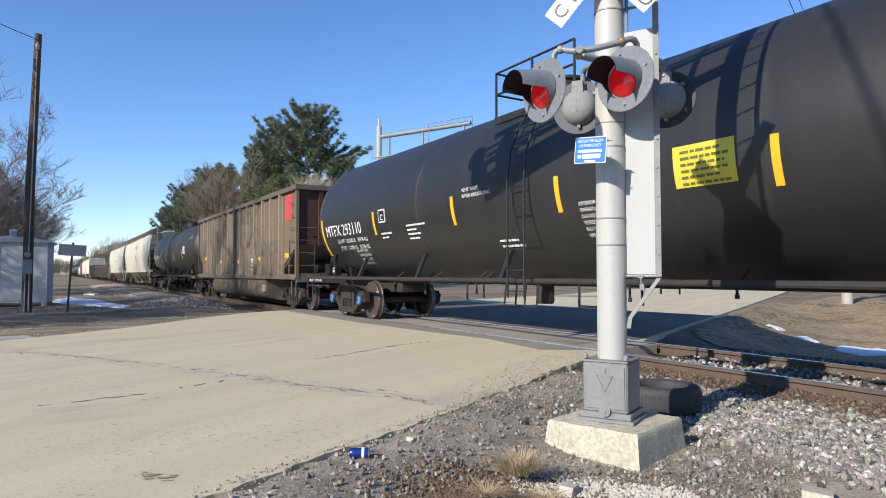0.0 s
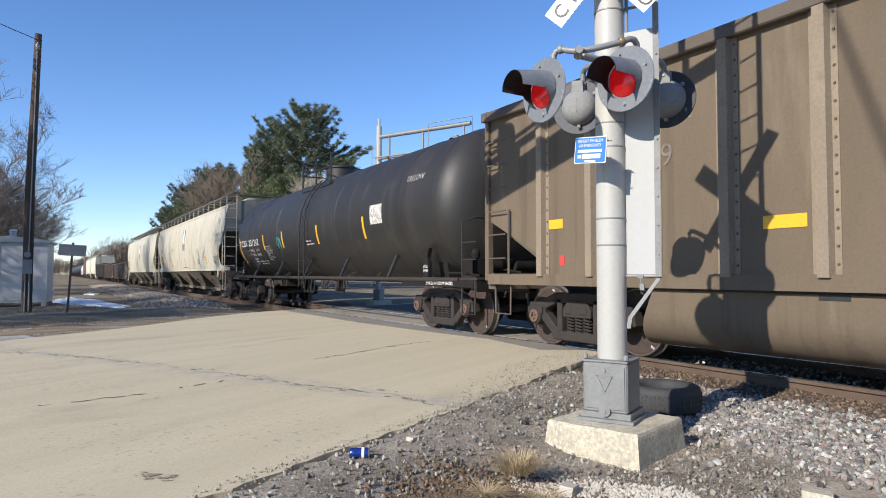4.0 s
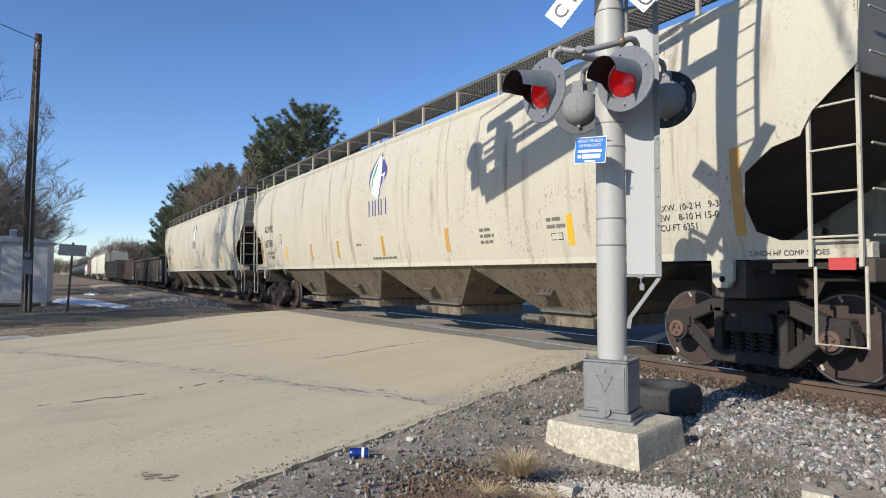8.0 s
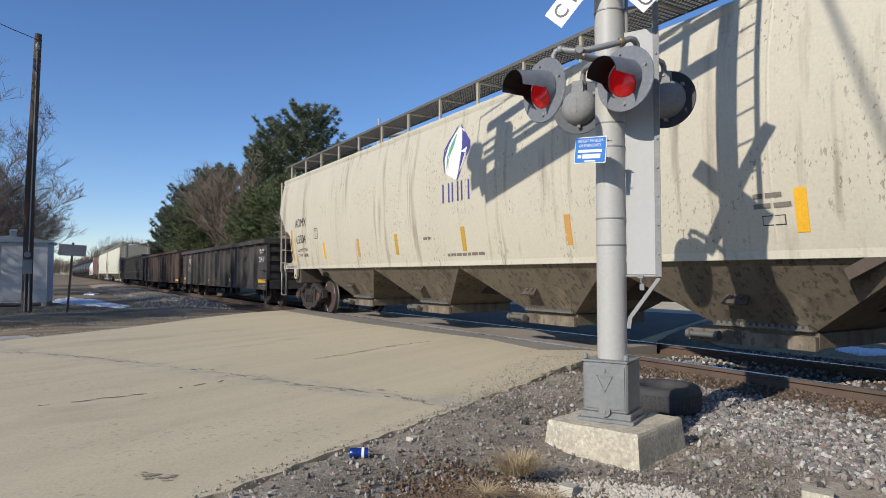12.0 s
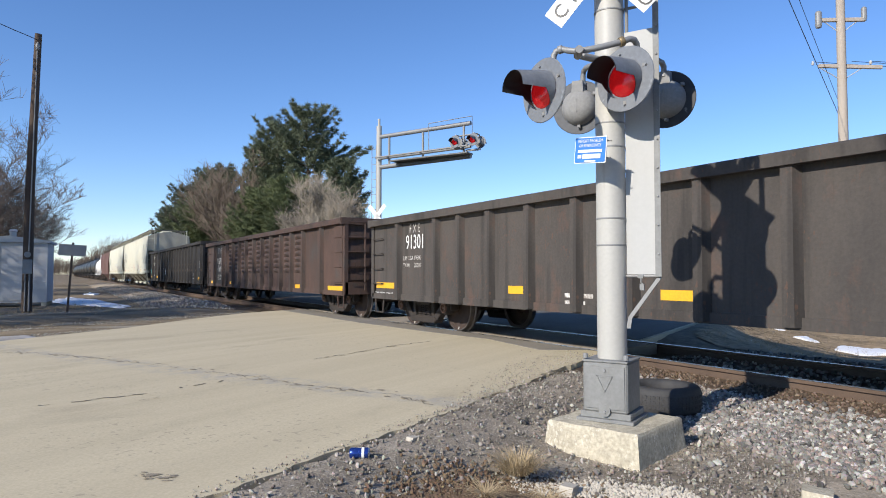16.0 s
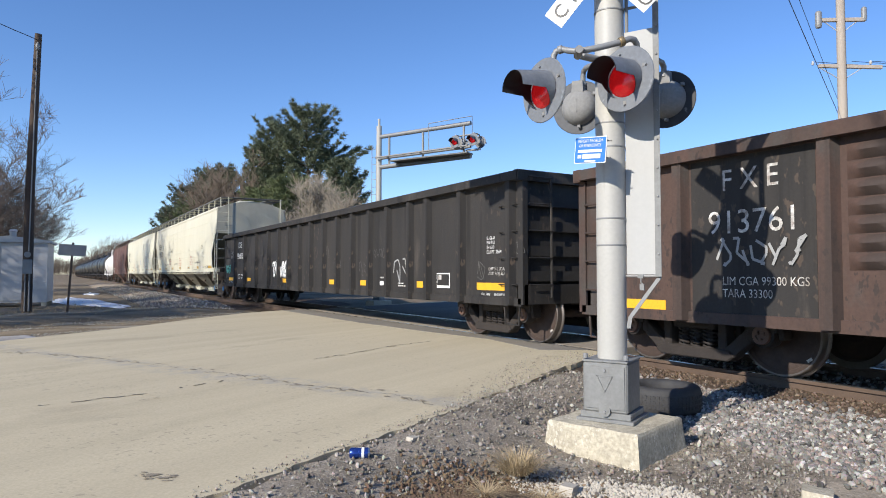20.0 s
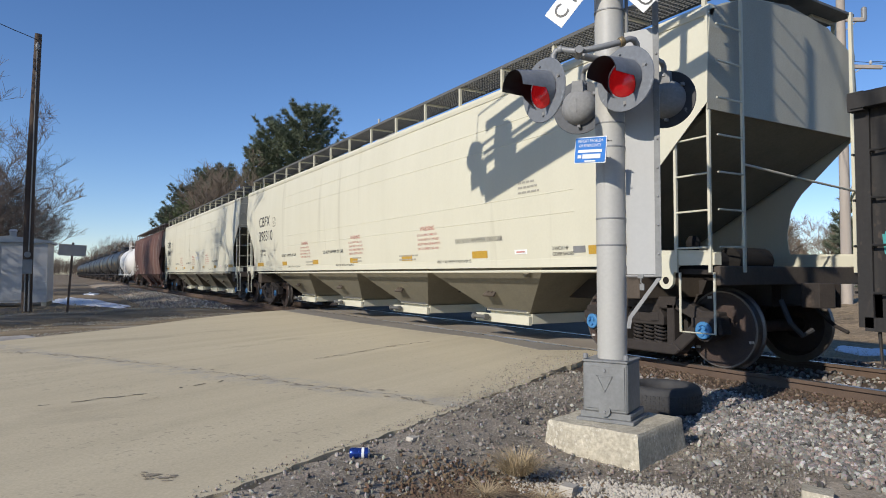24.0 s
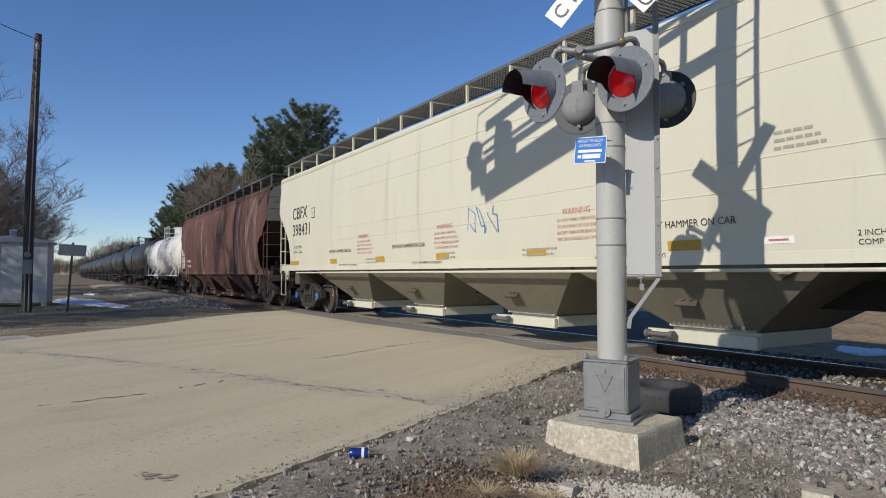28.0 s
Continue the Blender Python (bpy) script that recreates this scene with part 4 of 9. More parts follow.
def bolster_mesh():
    bm = bmesh.new()
    box(bm, -1.08, 1.08, -0.22, 0.22, 0.50, 0.72)
    box(bm, -0.35, 0.35, -0.28, 0.28, 0.60, 0.84)
    for s in (-1, 1):
        box(bm, -0.85, 0.85, s * 0.42 - 0.04, s * 0.42 + 0.04, 0.35, 0.45)
        box(bm, -0.78, -0.68, s * 0.45 - 0.05, s * 0.45 + 0.05, 0.30, 0.62)
        box(bm, 0.68, 0.78, s * 0.45 - 0.05, s * 0.45 + 0.05, 0.30, 0.62)
    return finish("truck", bm, M["steel_dark"], bevel=0.012)


def cap_mesh(mat):
    bm = bmesh.new()
    lathe(bm, [(0.10, -0.055), (0.10, -0.085), (0.092, -0.093), (0.06, -0.093), (0.055, -0.075), (0.02, -0.075)], axis="x", seg=24)
    for k in range(3):
        a = 2 * pi * k / 3 + 0.5
        lathe(bm, [(0.02, -0.075), (0.018, -0.105)], (0, 0.045 * cos(a), 0.045 * sin(a)), "x", 6)
    return finish("bearing_cap", bm, mat, smooth=True)


def bearing_mesh():
    bm = bmesh.new()
    lathe(bm, [(0.09, -0.09), (0.13, -0.085), (0.14, -0.03), (0.14, 0.03), (0.13, 0.085), (0.09, 0.09)], axis="x", seg=20)
    box(bm, -0.09, 0.09, -0.17, 0.17, 0.04, 0.14)
    return finish("bearing_housing", bm, M["truck_brown"], smooth=True)


WHEELSETS = []


def truck(car, y, cap="rust_cap", turning=True):
    t = part("truck", shared("bolster", bolster_mesh), None, car, "dark cast-steel four-wheel truck", (0, y, 0))
    for s in (-1, 1):
        part("side_frame", shared("side_frame", side_frame_mesh), None, t, "", (s * 0.99, 0, 0))
        for y3 in (-0.17, 0.0, 0.17):
            part("spring", shared("spring", spring_mesh), None, t, "coil spring", (s * 0.99, y3, 0))
        part("bolster_end", shared("bolster_end", bolster_end_mesh), None, t, "", (s * 0.99, 0, 0))
        part("brake_beam_rod", shared("brake_rod", brake_rod_mesh), None, t, "", (s * 0.80, 0, 0))
    for dy in (-0.889, 0.889):
        w = part("wheelset", shared("wheelset", wheelset_mesh), None, t, "steel wheels on an axle", (0, dy, 0.457))
        if turning:
            WHEELSETS.append((w, dy))
        for s in (-1, 1):
            part("bearing_housing", shared("bearing", bearing_mesh), None, t, "", (s * 1.02, dy, 0.457))
            part("bearing_cap", shared("cap" + cap, lambda: cap_mesh(M[cap])), None, t, "", Matrix.Translation((s * 1.05, dy, 0.457)) @ pose(0, 0, 0, 0, 0, 0 if s < 0 else 180))
    return t


def wheelset_full():
    """Wheel bodies and bright treads in one turning mesh."""
    a, b, c = wheelset_mesh(), tread_mesh(), wheel_mark_mesh()
    bm = bmesh.new()
    for i, me in enumerate((a, b, c)):
        k = len(bm.faces)
        bm.from_mesh(me)
        bm.faces.ensure_lookup_table()
        for f in bm.faces[k:]:
            f.material_index = i
    out = bpy.data.meshes.new("wheelset")
    bm.to_mesh(out)
    bm.free()
    for me in (a, b, c):
        out.materials.append(me.materials[0])
        bpy.data.meshes.remove(me)
    out.shade_smooth()
    out.set_sharp_from_angle(angle=radians(38))
    return out


SHARED["wheelset"] = wheelset_full()


def coupler(car, y, s):
    def make():
        bm = bmesh.new()
        box(bm, -0.10, 0.10, -0.1, 0.35, 0.74, 0.98)
        prism(bm, [(-0.17, 0.30), (0.17, 0.30), (0.20, 0.52), (0.05, 0.62), (-0.06, 0.50), (-0.19, 0.56)], 0.72, 1.0, "z")
        tube(bm, [(-0.22, 0.15, 0.78), (-0.25, 0.45, 0.50), (-0.2, 0.62, 0.44)], 0.025, 6)
        return finish("coupler", bm, M["truck_brown"], bevel=0.008)
    part("coupler", shared("coupler", make), None, car, "", Matrix.Translation((0, y, 0)) @ pose(0, 0, 0, 0, 0, 0 if s > 0 else 180))


CARS = []


def car_root(name, y, label, category, group=""):
    t = thing(name, (TRACK_X, y, 0), label, category, group)
    CARS.append((t, y))
    return t


def rungs(car, name, mat, x0, x1, y0, y1, zs, r=0.011, parent=None):
    """Straight grab irons between two points, one a height."""
    def make():
        bm = bmesh.new()
        d = Vector((x1 - x0, y1 - y0, 0))
        o = Vector((-d.y, d.x, 0)).normalized() * 0.0
        tube(bm, [(0, 0, 0), tuple(d)], r, 6)
        return finish(name, bm, mat)
    me = make()
    for z in zs:
        part(name, me, None, parent or car, "", (x0, y0, z))


def post(car, name, mat, pts, r=0.014, seg=6):
    bm = bmesh.new()
    tube(bm, pts, r, seg)
    return part(name, bm, mat, car)


def bar(car, name, mat, x0, x1, y0, y1, z0, z1, bevel=0.0, label=""):
    bm = bmesh.new()
    box(bm, min(x0, x1), max(x0, x1), min(y0, y1), max(y0, y1), min(z0, z1), max(z0, z1))
    return part(name, bm, mat, car, label, bevel=bevel)


def centre_sill(car, half, z0=0.62, z1=1.0, w=0.32):
    bar(car, "centre_sill", M["steel_dark"], -w, w, -half, half, z0, z1)


def brake_wheel(car, x, y, z):
    bm = bmesh.new()
    ring = [(x + 0.27 * cos(q), y, z + 0.27 * sin(q)) for q in [2 * pi * i / 20 for i in range(20)]]
    tube(bm, ring, 0.016, 6, closed=True)
    for k in range(5):
        q = 2 * pi * k / 5
        tube(bm, [(x, y + 0.03, z), (x + 0.27 * cos(q), y, z + 0.27 * sin(q))], 0.012, 5)
    lathe(bm, [(0.05, -0.05), (0.05, 0.08)], (x, y, z), "y", 10)
    part("brake_wheel", bm, M["steel_dark"], car, "round spoked hand brake wheel", smooth=True)


def brake_gear(car, y0, y1):
    bm = bmesh.new()
    tube(bm, [(-0.75, y0, 0.72), (-0.75, y1, 0.66)], 0.02, 6)
    tube(bm, [(-0.5, y0, 0.55), (-0.6, y1, 0.60)], 0.016, 6)
    lathe(bm, [(0.05, -0.5), (0.17, -0.45), (0.17, 0.45), (0.05, 0.5)], (-0.75, (y0 + y1) / 2 + 0.6, 0.78), "y", 14)
    part("brake_gear", bm, M["steel_dark"], car, "brake pipe, rods and air tank")


# ---- gondolas ----
def gondola(y, half, z0, z1, ribs, paint, label, truck_at, corrugated=False, panels=(), cap="rust_cap", end_ladder=True):
    """An open-top gondola car. ribs: y of the side posts; panels: bays that stay flat."""
    car = car_root("gondola_car", y, label, "railway car", "cars of the train")
    P = M[paint]
    xs, xr = 1.45, 1.57
    for s in (-1, 1):
        bm = bmesh.new()
        box(bm, min(s * xs, s * (xs - 0.03)), max(s * xs, s * (xs - 0.03)), -half + 0.03, half - 0.03, z0, z1 - 0.1)
        side = part("side_wall", bm, P, car)
        bm = bmesh.new()
        prism(bm, [(s * (xs - 0.08), z1 - 0.14), (s * (xr + 0.01), z1 - 0.14), (s * (xr + 0.015), z1 - 0.02), (s * (xr - 0.01), z1), (s * (xs - 0.08), z1)], -half, half, "y")
        part("top_chord", bm, P, car)
        bm = bmesh.new()
        box(bm, min(s * (xs + 0.001), s * (xs + 0.03)), max(s * (xs + 0.001), s * (xs + 0.03)), -half + 0.03, half - 0.03, z0 - 0.03, z0 + 0.09)
        part("bottom_chord", bm, P, car)

        def rib():
            bm = bmesh.new()
            h = z1 - z0 - 0.13
            pr = [(0.0, -0.10), (s * 0.05, -0.08), (s * 0.105, -0.06), (s * 0.105, 0.06), (s * 0.05, 0.08), (0.0, 0.10)]
            lo = [bm.verts.new((q[0], q[1], 0.0)) for q in pr]
            hi = [bm.verts.new((q[0] * 0.9, q[1], h)) for q in pr]
            for k in range(6):
                bm.faces.new((lo[k], hi[k], hi[(k + 1) % 6], lo[(k + 1) % 6]))
            bm.faces.new(lo)
            bm.faces.new(hi[::-1])
            return finish("rib", bm, P)
        me = rib()
        for ry in ribs:
            part("rib", me, None, car, "", (s * (xs + 0.001), ry, z0 - 0.005))
        if corrugated and s < 0:
            n = 7
            for a, b in zip(ribs, ribs[1:]):
                m = (a + b) / 2
                if m in panels or b - a < 0.7 or b - a > 1.45:
                    continue

                def dent():
                    bm = bmesh.new()
                    w = 0.5 * (b - a) - 0.16
                    rows = []
                    for k in range(9):
                        yy = -w + 2 * w * k / 8
                        d = 0.062 * max(0.0, 1 - (abs(yy) / w) ** 2.2)
                        rows.append([bm.verts.new((-q, yy, dz)) for q, dz in ((0.0, -0.085), (d * 0.5, -0.055), (d, -0.01), (d * 0.8, 0.03), (0.0, 0.065))])
                    for p, r in zip(rows, rows[1:]):
                        for j in range(4):
                            bm.faces.new((p[j], r[j], r[j + 1], p[j + 1]))
                    return finish("pressed_dent", bm, P, smooth=True)
                me = shared(f"dent{y:.0f}{b - a:.2f}", dent)
                for i in range(n):
                    part("pressed_dent", me, None, car, "", (-xs - 0.002, m, z0 + 0.62 + (z1 - z0 - 0.9) * i / (n - 1)))
    for s in (-1, 1):
        e = s * half
        bm = bmesh.new()
        box(bm, -xs + 0.03, xs - 0.03, min(e - s * 0.07, e - s * 0.12), max(e - s * 0.07, e - s * 0.12), z0 + 0.2, z1 - 0.02)
        for k in range(4):
            z = z0 + 0.35 + k * (z1 - z0 - 0.5) / 4
            box(bm, -xs + 0.04, xs - 0.04, min(e - s * 0.07, e), max(e - s * 0.07, e), z, z + 0.16)
        part("end_wall", bm, P, car)
        bar(car, "end_cap", P, -xr, xr, e - s * 0.10, e + s * 0.03, z1 - 0.16, z1 + 0.005)
        bar(car, "end_sill", P, -xs, xs, e - s * 0.16, e + s * 0.02, z0, z0 + 0.3)
        for x in (-xs + 0.02, xs - 0.02):
            bar(car, "corner_post", P, x - 0.05, x + 0.05, e - s * 0.10, e + s * 0.02, z0, z1 - 0.1)
        coupler(car, e - s * 0.25, s)
        lad = [z0 + 0.30 + i * (z1 - z0 - 0.4) / 4 for i in range(5)]
        rungs(car, "grab_iron", P, -xs - 0.06, -xs - 0.06, e - s * 0.12, e - s * 0.55, lad)
        rungs(car, "grab_iron", P, -xs + 0.05, -xs + 0.50, e + s * 0.08, e + s * 0.08, lad)
        for z in lad:
            for yy in (e - s * 0.12, e - s * 0.55):
                post(car, "grab_foot", P, [(-xs - 0.06, yy, z), (-xs + 0.005, yy, z - 0.012)], 0.011)
        post(car, "ladder_stile", P, [(-xs + 0.5, e + s * 0.06, z0 + 0.1), (-xs + 0.5, e + s * 0.06, z1 - 0.1)], 0.02)
        post(car, "sill_step", P, [(-xs + 0.02, e - s * 0.12, z0), (-xs + 0.02, e - s * 0.14, z0 - 0.32), (-xs + 0.02, e - s * 0.48, z0 - 0.32), (-xs + 0.02, e - s * 0.52, z0)], 0.016)
    brake_wheel(car, 0.55, -half - 0.12, z1 - 0.45)
    bar(car, "floor", M["steel_dark"], -xs + 0.04, xs - 0.04, -half + 0.13, half - 0.13, z0 + 0.2, z0 + 0.26)
    centre_sill(car, half - 0.2, 0.60, z0 + 0.2)
    brake_gear(car, -2.5, 2.8)
    for ty in (-truck_at, truck_at):
        truck(car, ty, cap)
    return car


def flat_side(x):
    return lambda z: x


gs = flat_side(-1.45)
# grey gondola
g5 = gondola(103.5, 8.15, 0.60, 2.28, [-6.83, -5.32, -4.4, -3.35, -2.4, -1.38, -0.38, 0.6, 1.58, 2.59, 3.6, 4.5, 5.32, 6.83], "gon_grey", "weathered grey gondola car with rust patches and yellow reflectors", 6.55)
writing("lettering", ["F X E"], M["faded_white"], g5, gs, 6.42, 1.92, 0.17, width=0.8)
writing("lettering", ["91301"], M["white"], g5, gs, 6.57, 1.60, 0.278, width=0.765)
writing("lettering", ["LIM CGA 89300", "TARA      30000"], M["faded_white"], g5, gs, 6.68, 1.38, 0.085, 1.7, width=0.9)
for a, b in ((7.95, 7.1), (3.15, 2.65), (0.2, -0.28), (-2.7, -3.2), (-7.05, -7.95)):
    plate("reflector", M["yellow"], g5, gs, a, b, 0.80, 0.92)
writing("lettering", ["ZAPATAS DE COM DE 2"], M["white"], g5, gs, -7.15, 0.655, 0.06)
writing("lettering", ["ZAPATAS DE COM DE"], M["white"], g5, gs, 8.0, 0.655, 0.06)
bars("lettering", M["faded_white"], g5, gs, 1.85, 0.78, (0.55, 0.4), 0.06, 0.10)
# brown corrugated gondola
ribs6 = [6.58, 4.96, 4.25, 3.2, 2.2, 1.2, 0.1, -0.95, -2.0, -3.1, -4.15, -5.2, -6.65]
g6 = gondola(121.45, 8.2, 0.60, 2.48, sorted(ribs6), "gon_brown", "rusty brown gondola car with pressed side panels", 6.75, corrugated=True)
plate("black_panel", M["gon_black"], g6, gs, 6.45, 5.08, 0.66, 2.33, 0.004, "black number panel")
writing("lettering", ["F X E"], M["faded_white"], g6, flat_side(-1.455), 6.07, 1.98, 0.22, width=0.9)
writing("lettering", ["913761"], M["faded_white"], g6, flat_side(-1.455), 6.24, 1.53, 0.24, width=0.98)
writing("lettering", ["LIM CGA 99300 KGS", "TARA 33300"], M["faded_white"], g6, flat_side(-1.455), 6.07, 0.99, 0.085, width=0.85)
for a, b in ((7.5, 6.82), (3.9, 3.6), (1.6, 1.3), (-1.6, -1.9), (-4.4, -4.8), (-7.05, -8.05)):
    plate("reflector", M["yellow"], g6, gs, a, b, 0.67, 0.80)
bar(g6, "side_door", M["gon_brown"], -1.50, -1.455, -8.1, -7.55, 0.85, 2.30, 0.01)
# black gondola
AHEAD = 0.6                      # the marks below are set out from 0.6 m ahead of the middle
ribs7 = [v - AHEAD for v in (-9.06, -7.65, -6.48, -5.77, -4.78, -3.87, -2.9, -1.95, -1.0, 0.0, 0.95, 1.95, 2.95, 4.1, 5.6, 7.2, 8.65)]
g7 = gondola(140.85, 9.94, 0.64, 2.68, ribs7, "gon_black", "long black gondola car with graffiti and yellow reflectors", 8.6)
writing("lettering", ["FXE"], M["white"], g7, gs, 8.35, 2.10, 0.22)
writing("lettering", ["930038"], M["white"], g7, gs, 8.50, 1.68, 0.22, width=1.1)
writing("lettering", ["LD LMT 211200", "LT WT 74800"], M["white"], g7, gs, 8.30, 1.03, 0.075)
writing("lettering", ["IL 66-0", "IW 9-0", "IH 6-0", "CU FT 3564"], M["white"], g7, gs, -8.38, 1.66, 0.056, 1.35)
writing("lettering", ["EMPTY / LOAD", "7/16\" ADJ. BLOCK"], M["faded_white"], g7, gs, -8.43, 1.16, 0.052, 1.4)
writing("lettering", ["PULL HERE"], M["white"], g7, gs, -8.23, 0.755, 0.035)
writing("lettering", ["3 INCH HF COMP SHOES"], M["white"], g7, gs, -8.58, 0.755, 0.04, width=0.85)
for a, b in ((9.89, 8.9), (6.95, 6.5), (2.66, 2.2), (-1.32, -1.8), (-3.28, -3.76), (-6.0, -6.45), (-8.09, -9.0)):
    plate("reflector", M["yellow"], g7, gs, a, b, 0.84, 0.96)
plate("label_frame", M["white"], g7, gs, -6.77, -7.22, 0.85, 1.12, 0.004)
plate("label_face", M["gon_black"], g7, flat_side(-1.454), -6.79, -7.20, 0.895, 1.10, 0.004)
plate("label_box", M["faded_white"], g7, flat_side(-1.458), -6.83, -6.95, 1.0, 1.08, 0.003)
plate("white_label", M["white"], g7, gs, -4.33, -4.60, 0.86, 0.95, 0.004)
bars("lettering", M["faded_white"], g7, gs, -5.2, 0.90, (0.25, 0.36), 0.025, 0.05)
bars("lettering", M["faded_white"], g7, gs, -4.36, 1.01, (0.2,), 0.03, 0.05)


def scrawl(car, mat, surface, y, z, w, h, seed, r=0.014):
    """Loose spray-paint strokes, no letters."""
    rng = random.Random(seed)
    bm = bmesh.new()
    for k in range(max(2, int(w / h * 1.6))):
        pts = []
        y0 = y - w * (k + 0.5) / max(2, int(w / h * 1.6))
        for i in range(7):
            t = i / 6
            zz = z + h * (0.5 + 0.48 * sin(t * 6.0 + rng.uniform(-0.7, 0.7) + k))
            yy = y0 + h * 0.30 * cos(t * 5.0 + rng.uniform(-0.9, 0.9))
            pts.append((surface(zz) - 0.004, yy, zz))
        for j, (p, q) in enumerate(zip(pts, pts[1:])):
            lift = Vector((-0.0007 * (j + 6 * k), 0, 0))
            p, q = Vector(p) + lift, Vector(q) + lift
            d = Vector((0, q[1] - p[1], q[2] - p[2]))
            if d.length < 1e-4:
                continue
            nn = Vector((0, -d.z, d.y)).normalized() * r
            bm.faces.new([bm.verts.new(Vector(v)) for v in (Vector(p) + nn, Vector(p) - nn, Vector(q) - nn, Vector(q) + nn)])
    part("graffiti", bm, mat, car, "loose spray-paint scribble")


for args in ((-0.9, 1.5, 0.4, 0.35, 3), (-3.2, 1.05, 0.45, 0.35, 4), (-1.6, 1.25, 0.5, 0.2, 5), (-8.12, 1.0, 0.2, 0.32, 8), (-4.0, 1.45, 0.6, 0.2, 18), (-9.1, 1.4, 0.3, 0.2, 19)):
    scrawl(g7, M["chalk"], gs, *args, 0.006)
scrawl(g7, M["white"], gs, 3.77, 1.0, 1.9, 0.5, 6, 0.035)
scrawl(g7, M["white"], flat_side(-1.462), 3.7, 1.02, 1.7, 0.42, 36, 0.03)
scrawl(g7, M["graffiti"], gs, -4.95, 0.92, 0.75, 0.5, 16, 0.016)
scrawl(g7, M["graffiti_teal"], gs, 10.36, 1.16, 0.82, 0.30, 7, 0.022)
scrawl(g7, M["graffiti_teal"], gs, 10.30, 1.12, 0.7, 0.24, 27, 0.022)
scrawl(g7, M["graffiti"], gs, 9.62, 1.7, 0.8, 0.3, 9, 0.008)
writing("lettering", ["2 INCH HF COMP SHOES"], M["white"], g7, gs, 9.89, 0.755, 0.042, width=0.85)
writing("lettering", ["PULL HERE"], M["white"], g7, gs, 9.29, 0.755, 0.04)
for o in g7.children:
    if o.name.split(".")[0] in ("lettering", "reflector", "label_frame", "label_face", "label_box", "white_label", "graffiti"):
        o.location.y -= AHEAD
scrawl(g5, M["white"], gs, -7.1, 1.5, 0.75, 0.20, 11, 0.010)
scrawl(g5, M["white"], gs, -7.2, 1.8, 0.6, 0.16, 12, 0.010)
scrawl(g6, M["graffiti"], flat_side(-1.456), 6.15, 1.18, 1.0, 0.3, 14)


